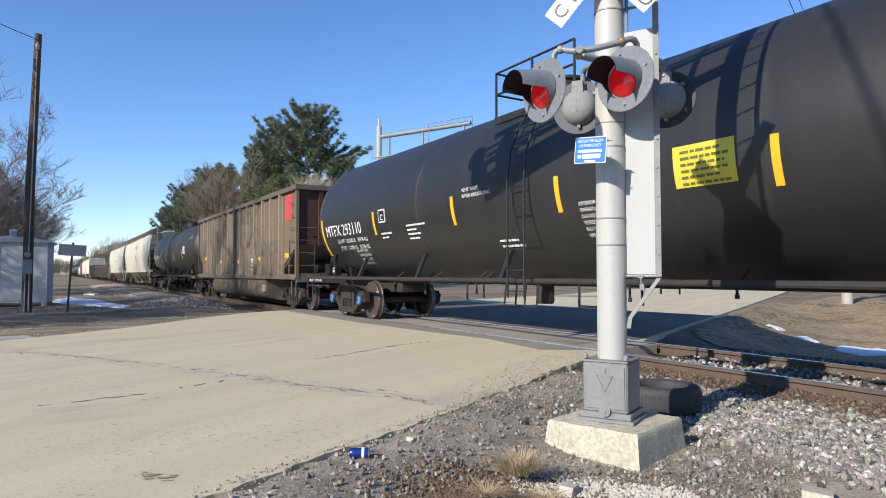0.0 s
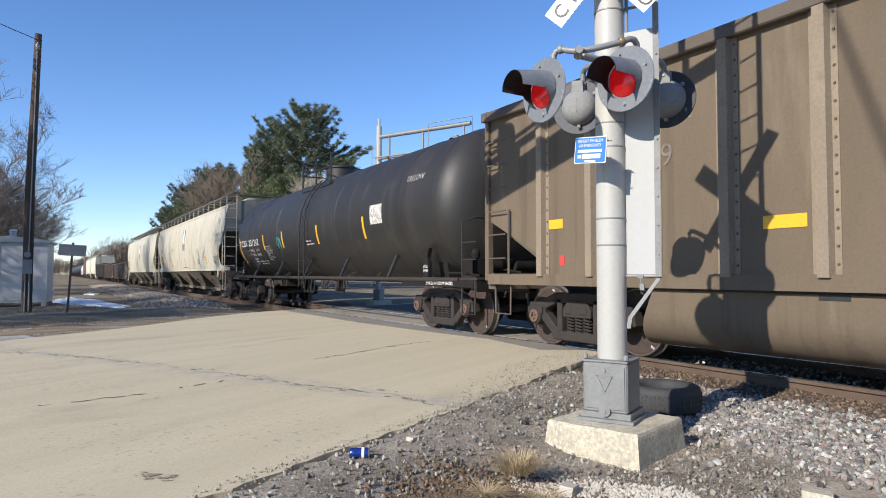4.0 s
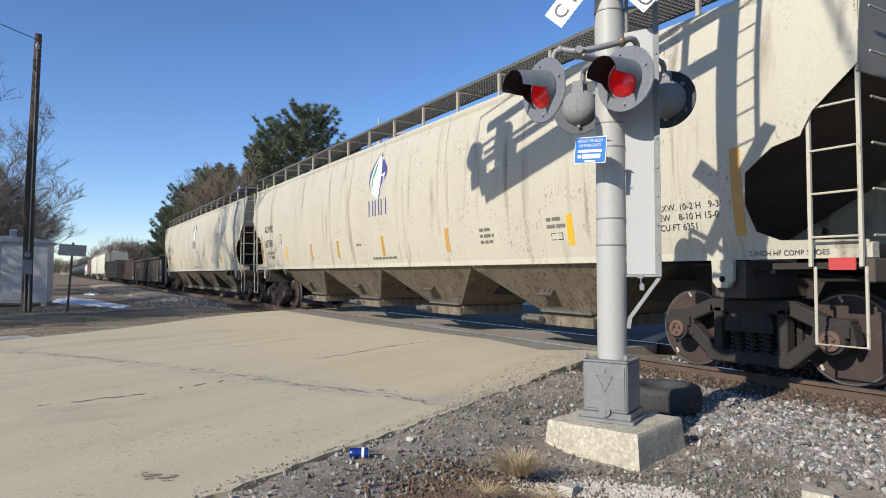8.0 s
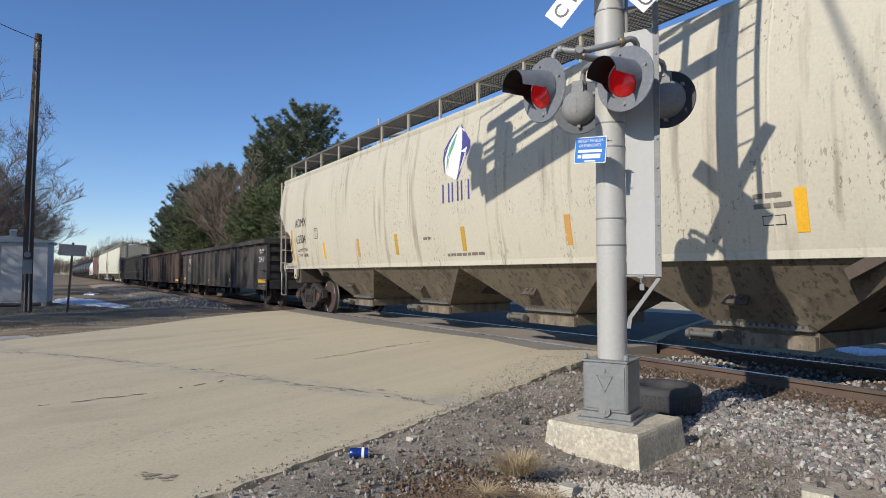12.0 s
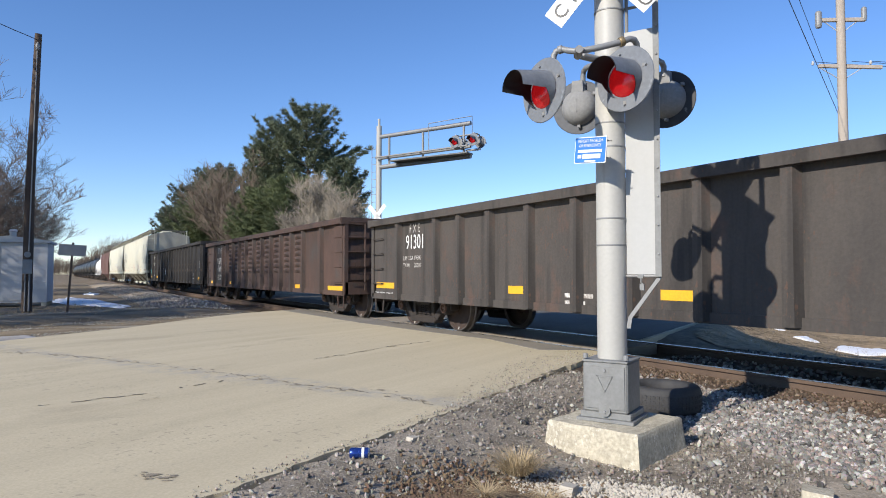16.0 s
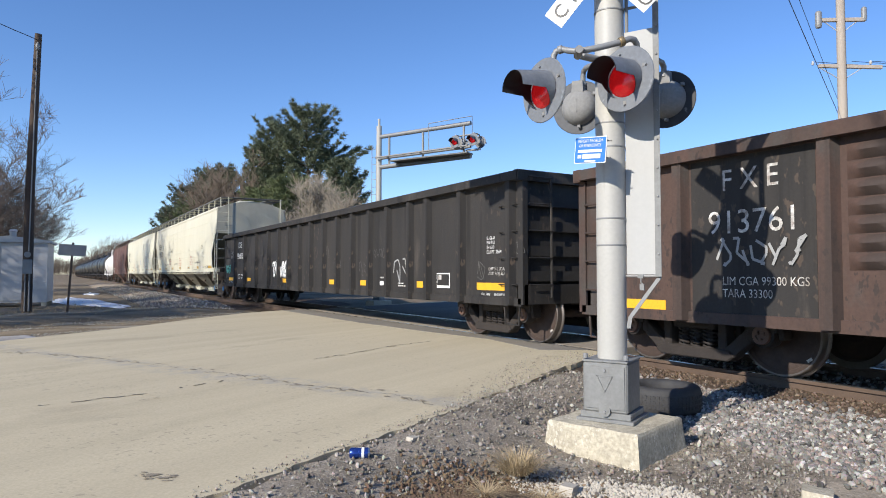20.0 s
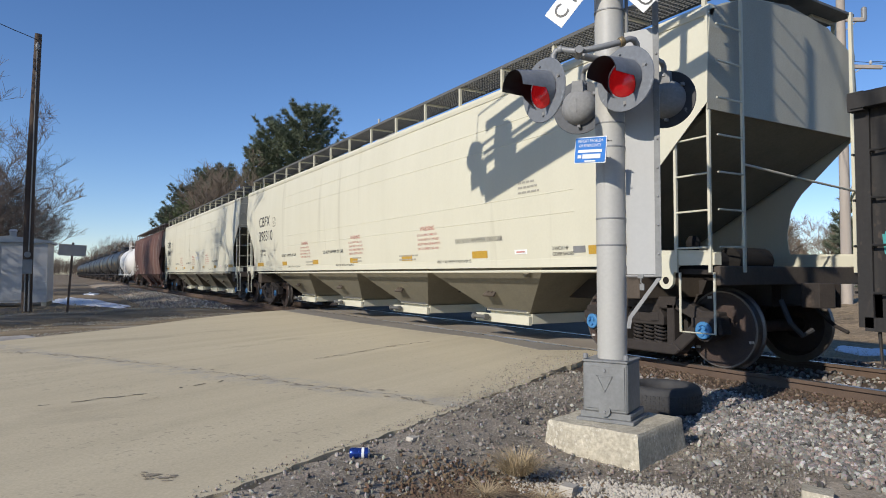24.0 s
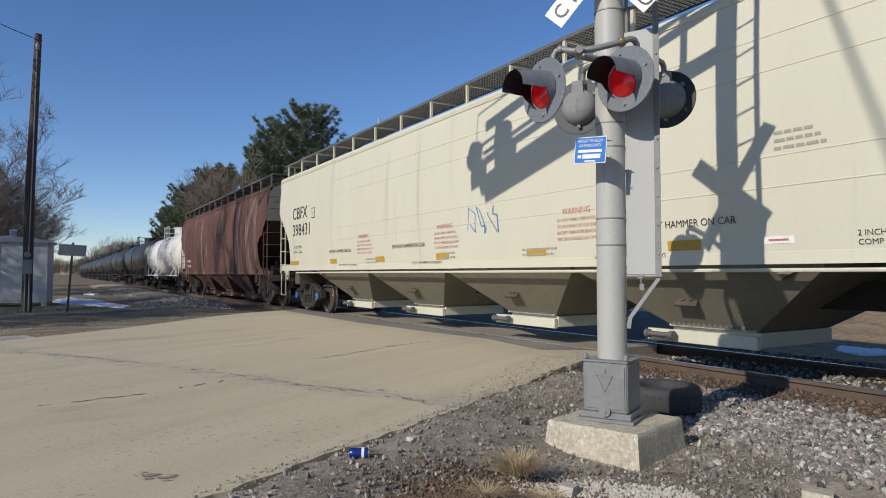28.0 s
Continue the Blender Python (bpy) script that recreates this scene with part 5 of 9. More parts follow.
# ---- coal car ----
def coal_car(y):
    car = car_root("coal_car", y, "dusty tan high-sided coal gondola with a rounded tub below", "railway car", "cars of the train")
    P, half, zs, zt, xs = M["coal_tan"], 7.42, 1.04, 3.72, 1.46
    for s in (-1, 1):
        bm = bmesh.new()
        prism(bm, [(-half, 1.95), (-half + 1.25, 1.36), (-half + 1.25, zs), (half - 1.25, zs), (half - 1.25, 1.36), (half, 1.95), (half, zt - 0.1), (-half, zt - 0.1)], s * xs, s * (xs - 0.03), "x")
        part("side_wall", bm, P, car)
        bm = bmesh.new()
        box(bm, min(s * 1.40, s * 1.56), max(s * 1.40, s * 1.56), -half, half, zt - 0.15, zt)
        part("top_chord", bm, M["coal_rim"], car, "dark grimy top rim", bevel=0.015)
        bar(car, "side_sill", P, s * (xs - 0.06), s * 1.52, -half, half, zs - 0.10, zs + 0.06)

        def rib():
            bm = bmesh.new()
            prism(bm, [(0, -0.13), (s * 0.008, -0.13), (s * 0.010, -0.07), (s * 0.09, -0.055), (s * 0.09, 0.055), (s * 0.010, 0.07), (s * 0.008, 0.13), (0, 0.13)], 0, zt - zs - 0.12, "z")
            return finish("rib", bm, M["coal_rib"])

        def rivets():
            bm = bmesh.new()
            for k in range(15):
                lathe(bm, [(0.016, 0.0), (0.012, s * 0.012)], (s * 0.008, -0.10, 0.12 + 0.165 * k), "x", 6)
            return finish("rivet_row", bm, M["coal_rim"])
        me, rv = rib(), rivets()
        for i in range(13):
            k = part("rib", me, None, car, "pale worn side post", (s * (xs + 0.001), -5.90 + 1.0 * i, zs + 0.03))
            if s < 0:
                part("rivet_row", rv, None, k)
    # tub between the trucks, round at the bottom edges
    bm = bmesh.new()
    arc = [(-1.44, zs - 0.1)] + [(-1.44 + 0.42 * (1 - cos(q)), 0.66 - 0.42 * sin(q)) for q in [pi / 2 * i / 8 for i in range(9)]]
    arc += [(-x, z) for x, z in arc[::-1]]
    prism(bm, arc, -4.35, 4.35, "y")
    for v in bm.verts:
        v.co.y += (0.30 * (0.94 - v.co.z) / 0.70 - 0.22) * (1 if v.co.y > 0 else -1)
    part("tub", bm, P, car, "rounded dusty tub", smooth=True)
    for s in (-1, 1):
        e = s * half
        bm = bmesh.new()
        box(bm, -xs + 0.035, xs - 0.035, min(e, e - s * 0.06), max(e, e - s * 0.06), 1.95, zt - 0.05)
        for x in (-0.75, 0.0, 0.75):
            box(bm, x - 0.07, x + 0.07, min(e, e + s * 0.10), max(e, e + s * 0.10), 1.95, zt - 0.12)
        part("end_wall", bm, M["maroon"] if s < 0 else M["coal_rim"], car, "grimy dark maroon end wall with posts")
        bm = bmesh.new()
        prism(bm, [(e, 1.95), (e - s * 0.05, 1.95), (e - s * 1.9, 1.0), (e - s * 1.85, 0.95)], -xs + 0.035, xs - 0.035, "x")
        part("end_slope", bm, M["coal_rim"], car)
        bar(car, "end_rim", M["coal_rim"], -1.56, 1.56, e - s * 0.04, e + s * 0.14, zt - 0.14, zt + 0.01, 0.012)
        bar(car, "end_sill", M["coal_rim"], -xs, xs, e - s * 0.1, e + s * 0.06, 0.86, 1.12)
        for x in (-xs - 0.01, xs + 0.01):
            bar(car, "corner_post", P, x - 0.045, x + 0.045, e - s * 0.02, e + s * 0.08, 1.0, zt - 0.1)
        coupler(car, e - s * 0.15, s)
        lad = [1.35 + 0.37 * i for i in range(6)]
        rungs(car, "grab_iron", M["coal_rim"], -xs - 0.09, -xs - 0.09, e - s * 0.05, e - s * 0.52, lad)
        post(car, "ladder_stile", M["coal_rim"], [(-xs - 0.05, e - s * 0.55, 1.1), (-xs - 0.05, e - s * 0.55, 2.1)], 0.02)
        rungs(car, "grab_iron", M["coal_rim"], -xs + 0.05, -xs + 0.55, e + s * 0.13, e + s * 0.13, lad[:4])
        post(car, "sill_step", M["coal_rim"], [(-xs + 0.02, e - s * 0.10, 1.0), (-xs + 0.02, e - s * 0.12, 0.48), (-xs + 0.02, e - s * 0.5, 0.48), (-xs + 0.02, e - s * 0.52, 1.0)], 0.016)
        post(car, "end_handrail", M["coal_rim"], [(-0.6, e + s * 0.12, 2.28), (0.2, e + s * 0.16, 2.2), (1.25, e + s * 0.12, 2.12)], 0.014)
    fs = flat_side(-xs)
    plate("red_panel", M["red_panel"], car, fs, -6.30, -6.95, 2.72, 3.5, 0.006, "faded red end panel")
    bm = bmesh.new()
    for w, z, h in (("GGPX", 3.22, 0.17), ("1049", 2.98, 0.17)):
        p, f = letters(w, h, "LEFT", 1.0)
        vs = [bm.verts.new((u + 0.12, -half - 0.006, v + z)) for u, v in p]
        for q in f:
            bm.faces.new([vs[i] for i in q])
    part("lettering", bm, M["faded_white"], car)
    bm = bmesh.new()
    lathe(bm, [(0.04, -0.45), (0.20, -0.40), (0.20, 0.40), (0.04, 0.45)], (-0.25, -half + 0.62, 1.32), "x", 14)
    part("air_tank", bm, M["black_matte"], car, smooth=True)
    bm = bmesh.new()
    box(bm, 0.35, 0.85, -half + 0.35, -half + 0.75, 1.16, 1.62)
    lathe(bm, [(0.09, 0.0), (0.09, 0.2)], (0.6, -half + 0.35, 1.45), "y", 10)
    part("brake_valve", bm, M["black_matte"], car, bevel=0.02)
    for y0, z in ((5.9, 1.74), (2.5, 1.55), (-0.5, 1.51), (-3.5, 1.56), (-6.5, 1.6)):
        plate("reflector", M["yellow"], car, fs, y0 + 0.22, y0 - 0.22, z, z + 0.13)
    plate("white_label", M["white"], car, fs, 0.55, 0.35, 1.33, 1.50)
    plate("red_label", M["red_panel"], car, fs, 5.75, 5.65, 1.22, 1.36)
    plate("white_label", M["white"], car, fs, -2.33, -2.60, 1.59, 1.65)
    plate("label_frame", M["white"], car, fs, -2.28, -2.66, 1.26, 1.56, 0.004)
    plate("black_label", M["black"], car, flat_side(-1.464), -2.30, -2.64, 1.28, 1.54, 0.004)
    for q in (-2.33, -2.48):
        bars("lettering", M["faded_white"], car, flat_side(-1.466), q, 1.50, (0.11, 0.11, 0.09, 0.11), 0.02, 0.05)
    writing("lettering", ["GGPX", "1049"], M["ghost_white"], car, fs, 4.55, 2.85, 0.26, 1.9)
    bars("lettering", M["ghost_white"], car, fs, -1.9, 1.72, (0.75, 0.5), 0.08, 0.14)
    for yy in (0.0, 2.2):
        bar(car, "tub_slot", M["black"], -1.446, -1.436, yy, yy - 0.28, 0.86, 0.93)
    # a solid dark strip drawn as the shadow line under the side sill
    bar(car, "sill_shadow_gap", M["steel_dark"], -1.47, -1.445, -4.3, 4.3, 0.915, 0.938)
    hatch = bar(car, "tub_hatch", M["galv"], -1.452, -1.436, -3.77, -4.14, 0.50, 0.74, 0.004, "bolted grey cover plate")
    for k in range(10):
        yy, zz = (-3.80 - 0.0775 * (k % 5), 0.53 if k < 5 else 0.71)
        bm = bmesh.new()
        lathe(bm, [(0.014, -0.012), (0.014, 0.0)], (-1.452, yy, zz), "x", 6)
        part("bolt", bm, M["white_panel"], hatch)
    centre_sill(car, half - 0.2, 0.66, 0.95)
    for ty in (-5.85, 5.85):
        truck(car, ty)
    return car


coal_car(25.77)


# ---- tank cars ----
def end_gear(car, s, half):
    """Brake valve, air tank, pipes and hose on an end platform."""
    y = s * (half - 0.75)
    bm = bmesh.new()
    box(bm, -1.15, -0.80, y - 0.16, y + 0.16, 1.06, 1.38)
    lathe(bm, [(0.12, -0.18), (0.12, 0.18)], (-0.62, y, 1.26), "x", 12)
    lathe(bm, [(0.07, 0.0), (0.09, 0.10), (0.05, 0.18)], (-0.97, y, 1.38), "z", 10)
    part("brake_valve", bm, M["black_matte"], car, "black brake valve block", bevel=0.012)
    bm = bmesh.new()
    lathe(bm, [(0.04, -0.42), (0.17, -0.36), (0.17, 0.36), (0.04, 0.42)], (0.35, y - s * 0.2, 1.28), "x", 14)
    part("air_tank", bm, M["black_matte"], car, smooth=True)
    for x, z in ((-1.3, 1.12), (-0.4, 1.18), (0.1, 1.1)):
        bm = bmesh.new()
        tube(bm, [(x, y - s * 0.5, z), (x, y + s * 0.1, z), (x + 0.12, y + s * 0.45, z - 0.05)], 0.02, 6)
        part("air_pipe", bm, M["black_matte"], car)
    bm = bmesh.new()
    tube(bm, [(-0.35, y + s * 0.7, 0.80), (-0.42, y + s * 0.85, 0.55), (-0.36, y + s * 0.95, 0.42), (-0.25, y + s * 1.0, 0.48)], 0.03, 8)
    part("brake_hose", bm, M["rubber"], car)


def tank_car(y, half, R, zc, paint, label, truck_at, cap, ticks=(), dome=(0.55, 0.36), ladder_y=-0.75, detail=True, group="cars of the train", plat=(-1.3, 0.65), man_y=0.1):
    """A tank car: shell, heads, saddles, running boards, ladders, top platform."""
    car = car_root("tank_car", y, label, "railway car", group)
    P = M[paint]
    body = half - 1.35
    hd = R * 0.5
    prof = [(R * sin(pi / 2 * i / 9), -body - hd * cos(pi / 2 * i / 9)) for i in range(10)]
    prof[0] = (0.02, prof[0][1])
    prof += [(r, -h) for r, h in prof[::-1]]
    bm = bmesh.new()
    lathe(bm, prof, (0, 0, zc), "y", 64)
    part("shell", bm, P, car, "", smooth=True)

    def skin(z):
        return -sqrt(max(0.0, R * R - (z - zc) ** 2))
    for yy in ([-body, body] + ([-body / 3, body / 3] if detail else [])):
        bm = bmesh.new()
        lathe(bm, [(R, yy - 0.015), (R + 0.006, yy - 0.01), (R + 0.006, yy + 0.01), (R, yy + 0.015)], (0, 0, zc), "y", 64)
        part("weld_band", bm, P, car)
    for a in ticks:
        plate("reflector", M["yellow"], car, skin, a + 0.045, a - 0.045, zc - 0.55 if abs(a) < 7 else zc - 0.95, zc - 0.05 if abs(a) < 7 else zc - 0.02, 0.006, steps=5)
    # stub sills, saddles, side running pipe
    for s in (-1, 1):
        bar(car, "stub_sill", M["steel_dark"], -0.33, 0.33, s * (half - 3.6), s * half, 0.66, 1.02, 0.01)
        bm = bmesh.new()
        pts = [(-0.95, 0.80), (0.95, 0.80)] + [(x * 0.98, zc - sqrt(max(0, (R + 0.01) ** 2 - x * x))) for x in [1.05 - 0.21 * i for i in range(11)]]
        prism(bm, pts, s * truck_at - 0.16, s * truck_at + 0.16, "y")
        part("saddle", bm, M["black_matte"] if paint != "tank_white" else P, car)
        bar(car, "end_platform", M["steel_dark"], -1.45, 1.45, s * (half - 0.55), s * half, 0.98, 1.04)
        bar(car, "end_sill", M["black_matte"], -1.45, 1.45, s * (half - 0.07), s * half, 0.80, 1.0)
        coupler(car, s * (half - 0.25), s)
        post(car, "end_handrail", P, [(-1.42, s * (half - 0.5), 1.0), (-1.42, s * (half - 0.5), 2.0), (-1.2, s * (half - 0.45), 2.1), (1.2, s * (half - 0.45), 2.1), (1.42, s * (half - 0.5), 2.0), (1.42, s * (half - 0.5), 1.0)], 0.018)
        post(car, "sill_step", M["steel_dark"], [(-1.45, s * (half - 0.06), 1.0), (-1.45, s * (half - 0.06), 0.42), (-1.45, s * (half - 0.46), 0.42), (-1.45, s * (half - 0.46), 1.0)], 0.016)
        for z in (1.25, 1.55, 1.85):
            post(car, "grab_iron", M["steel_dark"], [(-1.42, s * (half - 0.08), z - 0.2), (-1.42, s * (half - 0.5), z - 0.2)], 0.011)
        # jack pads
        bm = bmesh.new()
        prism(bm, [(s * truck_at - 0.10, 1.0), (s * truck_at + 0.10, 1.0), (s * truck_at + 0.10, 1.30), (s * truck_at + 0.06, 1.42), (s * truck_at + 0.16, 1.56), (s * truck_at - 0.12, 1.60), (s * truck_at - 0.06, 1.42), (s * truck_at - 0.10, 1.30)], -1.42, -1.34, "x")
        part("jack_bracket", bm, M["black_matte"] if paint != "tank_white" else P, car)
        bar(car, "side_sill", M["black_matte"], -1.47, -1.40, s * (truck_at - 0.9), s * (half - 0.08), 0.87, 1.0)
        if detail:
            end_gear(car, s, half)
    for s in (-1, 1):
        bm = bmesh.new()
        tube(bm, [(s * 1.46, -half + 0.55, 1.0), (s * 1.46, half - 0.55, 1.0)], 0.042, 10)
        part("side_rail", bm, P if paint == "tank_white" else M["steel_dark"], car, "long side rail pipe")
    for k in range(5):
        yy = -truck_at + 1.6 + (2 * truck_at - 3.2) * k / 4
        bm = bmesh.new()
        prism(bm, [(-1.46, 1.03), (-1.40, 1.03), (skin(1.5) + 0.02, 1.5), (skin(1.5) - 0.05, 1.5)], yy - 0.045, yy + 0.045, "y")
        part("rail_brace", bm, P, car, "", Matrix.Translation((0, 0, 0)))
    # top platform with manway
    zt = zc + R
    bm = bmesh.new()
    lathe(bm, [(dome[0], zt - 0.12), (dome[0], zt + dome[1] - 0.06), (dome[0] + 0.04, zt + dome[1] - 0.05), (dome[0] + 0.04, zt + dome[1]), (0.05, zt + dome[1] + 0.06)], (0, man_y, 0), "z", 28)
    part("manway", bm, P, car, "round manway housing on top", smooth=True)
    for s in (-1, 1):
        bm = bmesh.new()
        box(bm, min(s * 0.50, s * 1.04), max(s * 0.50, s * 1.04), plat[0], plat[1], zt - 0.38, zt - 0.33)
        part("walkway", bm, M["grating"], car)
        bm = bmesh.new()
        for z in (0.10, 0.47):
            tube(bm, [(s * 1.05, plat[0], zt + z), (s * 1.05, plat[1], zt + z)], 0.019, 6)
            if s < 0:
                tube(bm, [(-1.05, plat[1], zt + z), (-0.5, plat[1] + 0.02, zt + z), (1.05, plat[1], zt + z)], 0.019, 6)
        for q in (0.0, 0.5, 1.0):
            yy = plat[0] + (plat[1] - plat[0]) * q
            tube(bm, [(s * 1.05, yy, zt + 0.47), (s * 1.05, yy, zt - 0.36)], 0.024, 6)
        box(bm, min(s * 1.04, s * 1.09), max(s * 1.04, s * 1.09), plat[0], plat[1], zt - 0.42, zt - 0.30)
        part("platform_rail", bm, P if paint == "tank_white" else M["tank_black"], car, "safety rail round the top platform")
    # ladder up the side
    for s in (-1, 1):
        path = [(s * (R + 0.11), z) for z in (0.75, 1.2, zc)] + [(s * (R + 0.11) * cos(q), zc + (R + 0.11) * sin(q)) for q in (0.25, 0.5, 0.75, 0.95)]
        for dy in (-0.2, 0.2):
            post(car, "ladder_stile", P, [(x, ladder_y + dy, z) for x, z in path], 0.018)
        for i in range(9):
            z = 0.85 + 0.31 * i
            x = s * (R + 0.11) if z < zc else s * sqrt(max(0.01, (R + 0.11) ** 2 - (z - zc) ** 2))
            post(car, "ladder_rung", P, [(x, ladder_y - 0.2, z), (x, ladder_y + 0.2, z)], 0.011)
    # bottom outlet and pipes
    bm = bmesh.new()
    lathe(bm, [(0.14, zc - R - 0.35), (0.16, zc - R - 0.3), (0.16, zc - R + 0.05)], (-0.2, 0.4, 0), "z", 14)
    for x, yy in ((-0.9, -1.2), (-0.9, -1.6), (-0.9, 1.8)):
        tube(bm, [(x, yy, 0.95), (x, yy, 0.60)], 0.02, 8)
    tube(bm, [(-0.9, -1.2, 0.63), (-0.9, -1.6, 0.63)], 0.018, 6)
    part("outlet", bm, M["steel_dark"], car, "bottom outlet valve and pipe stubs")
    if detail:
        for x, yy, z in ((-1.25, -2.5, 0.66), (-1.25, -2.7, 0.62), (-1.2, 2.6, 0.70), (-1.2, 2.85, 0.62), (-1.1, -3.9, 0.74), (-1.15, 4.3, 0.72), (-1.15, 0.9, 0.60), (-1.15, 1.12, 0.66)):
            bm = bmesh.new()
            tube(bm, [(x * 0.8, yy, 1.15), (x, yy, 0.98), (x, yy, z + 0.12)], 0.017, 8)
            lathe(bm, [(0.027, z + 0.09), (0.027, z + 0.14)], (x, yy, 0), "z", 10)
            part("heater_pipe", bm, M["steel_dark"], car)
        for yy in (-0.95, -0.45):
            post(car, "ladder_stirrup", M["steel_dark"], [(-1.46, yy, 1.0), (-1.50, yy, 0.62), (-1.50, yy + 0.28, 0.62), (-1.46, yy + 0.28, 1.0)], 0.016)
    bm = bmesh.new()
    tube(bm, [(-0.3, -truck_at + 1.5, 0.92), (-0.3, truck_at - 1.5, 0.92)], 0.016, 6)
    part("brake_pipe", bm, M["steel_dark"], car)
    for ty in (-truck_at, truck_at):
        truck(car, ty, cap, turning=detail)
    return car, skin


t0, sk = tank_car(8.3, 9.15, 1.57, 2.51, "tank_black", "clean black tank car with yellow reflectors and white lettering", 7.2, "blue_cap", (7.7, 4.56, 1.29, -1.47, -4.65, -7.6), (0.42, 0.34), -0.7)
writing("lettering", ["MTFX 293110"], M["white"], t0, sk, 7.47, 2.04, 0.265, width=0.98)
writing("lettering", ["LD LMT  205000 LB    92990 KG", "LT WT    81000 LB    36750 KG"], M["white"], t0, sk, 6.85, 1.86, 0.09, 1.85)
writing("lettering", ["EXTERIOR HEATER PIPES MAXIMUM", "OPERATING PRESSURE 150 PSI", "DO NOT EXCEED 340 DEG F", "TESTED 03-2020", "NO INLET OR OUTLET", "PIPE CAPS REQUIRED"], M["white"], t0, sk, -1.85, 2.02, 0.048, 1.75)
writing("lettering", ["60% EMPTY LOAD", "EL-60 (ADJ SCREW)", "NO ADJ BLOCK", "ELX AND ENX"], M["white"], t0, sk, 5.95, 1.62, 0.055, 1.7)
for a, z, w in ((3.1, 2.05, (0.75, 0.4, 0.5, 0.4)), (4.3, 1.95, (0.5, 0.3)), (0.2, 1.62, (0.5, 0.6))):
    bars("lettering", M["white"], t0, sk, a, z, w, 0.034, 0.085)
writing("lettering", ["VENT TANK", "WHEN UNLOADING"], M["white"], t0, sk, 0.95, 2.50, 0.062, 1.7)
plate("plate_mark", M["white"], t0, sk, 4.30, 3.98, 2.20, 2.48, 0.004, steps=2)
plate("plate_face", M["tank_black"], t0, sk, 4.275, 4.005, 2.225, 2.455, 0.007, steps=2)
writing("lettering", ["C"], M["white"], t0, lambda z: sk(z) - 0.003, 4.20, 2.25, 0.12)
plate("placard", M["placard"], t0, sk, -3.45, -4.22, 2.06, 2.52, 0.006, "yellow placard with black print", 4)
bars("placard_print", M["placard_ink"], t0, lambda z: sk(z) - 0.004, -3.55, 2.43, (0.5, 0.6, 0.55, 0.58, 0.5, 0.6), 0.03, 0.07)

t2, sk2 = tank_car(42.35, 8.75, 1.53, 2.46, "tank_dull", "dull black tank car with worn white lettering", 6.95, "rust_cap", (7.2, 4.05, 1.95, -1.15, -4.2), (0.46, 0.38), -0.3, plat=(-1.0, 1.35), man_y=0.85)
for yy in (6.2, 5.3, 4.55, 3.2, 0.4, -3.4, -6.0):
    bm = bmesh.new()
    lathe(bm, [(1.53, yy - 0.035), (1.542, yy - 0.028), (1.542, yy + 0.028), (1.53, yy + 0.035)], (0, 0, 2.46), "y", 64)
    part("shell_band", bm, M["tank_dull"], t2)
writing("lettering", ["TCBX 231242"], M["white"], t2, sk2, 7.22, 2.10, 0.215, width=1.42)
writing("lettering", ["LD LMT  210900 LB    95600 KG", "LT WT     75200 LB    34100 KG"], M["faded_white"], t2, sk2, 6.35, 1.90, 0.085, 1.9)
for tk, ty, e in ((t0, 7.2, 9.15), (t2, 6.95, 8.75)):
    for s in (-1, 1):
        writing("lettering", ["JACK", "HERE"], M["white"], tk, flat_side(-1.42), s * ty + 0.085, 1.22, 0.052, 1.5)
        writing("lettering", ["2 INCH HF COMP SHOES"], M["white"], tk, flat_side(-1.47), e - 0.25 if s > 0 else -ty - 0.1, 0.905, 0.06)
writing("lettering", ["4 IN FIBERGLASS", "HEATER COILS", "OPERATING PRESSURE", "DO NOT EXCEED", "TESTED", "NO INLET OR OUTLET", "PIPE CAPS"], M["faded_white"], t2, sk2, 3.94, 1.99, 0.052, 1.35)
for a, z, w in ((5.8, 1.62, (0.5, 1.6, 1.4)), (-0.2, 2.0, (0.4, 0.6))):
    bars("lettering", M["faded_white"], t2, sk2, a, z, w, 0.034, 0.085)
writing("lettering", ["TALLOW"], M["faded_white"], t2, sk2, -6.2, 2.95, 0.12)
plate("white_label", M["faded_white"], t2, sk2, -4.6, -5.2, 2.2, 2.62, 0.004, steps=3)
scrawl(t2, M["graffiti_teal"], sk2, 2.6, 1.9, 0.5, 0.35, 21, 0.016)
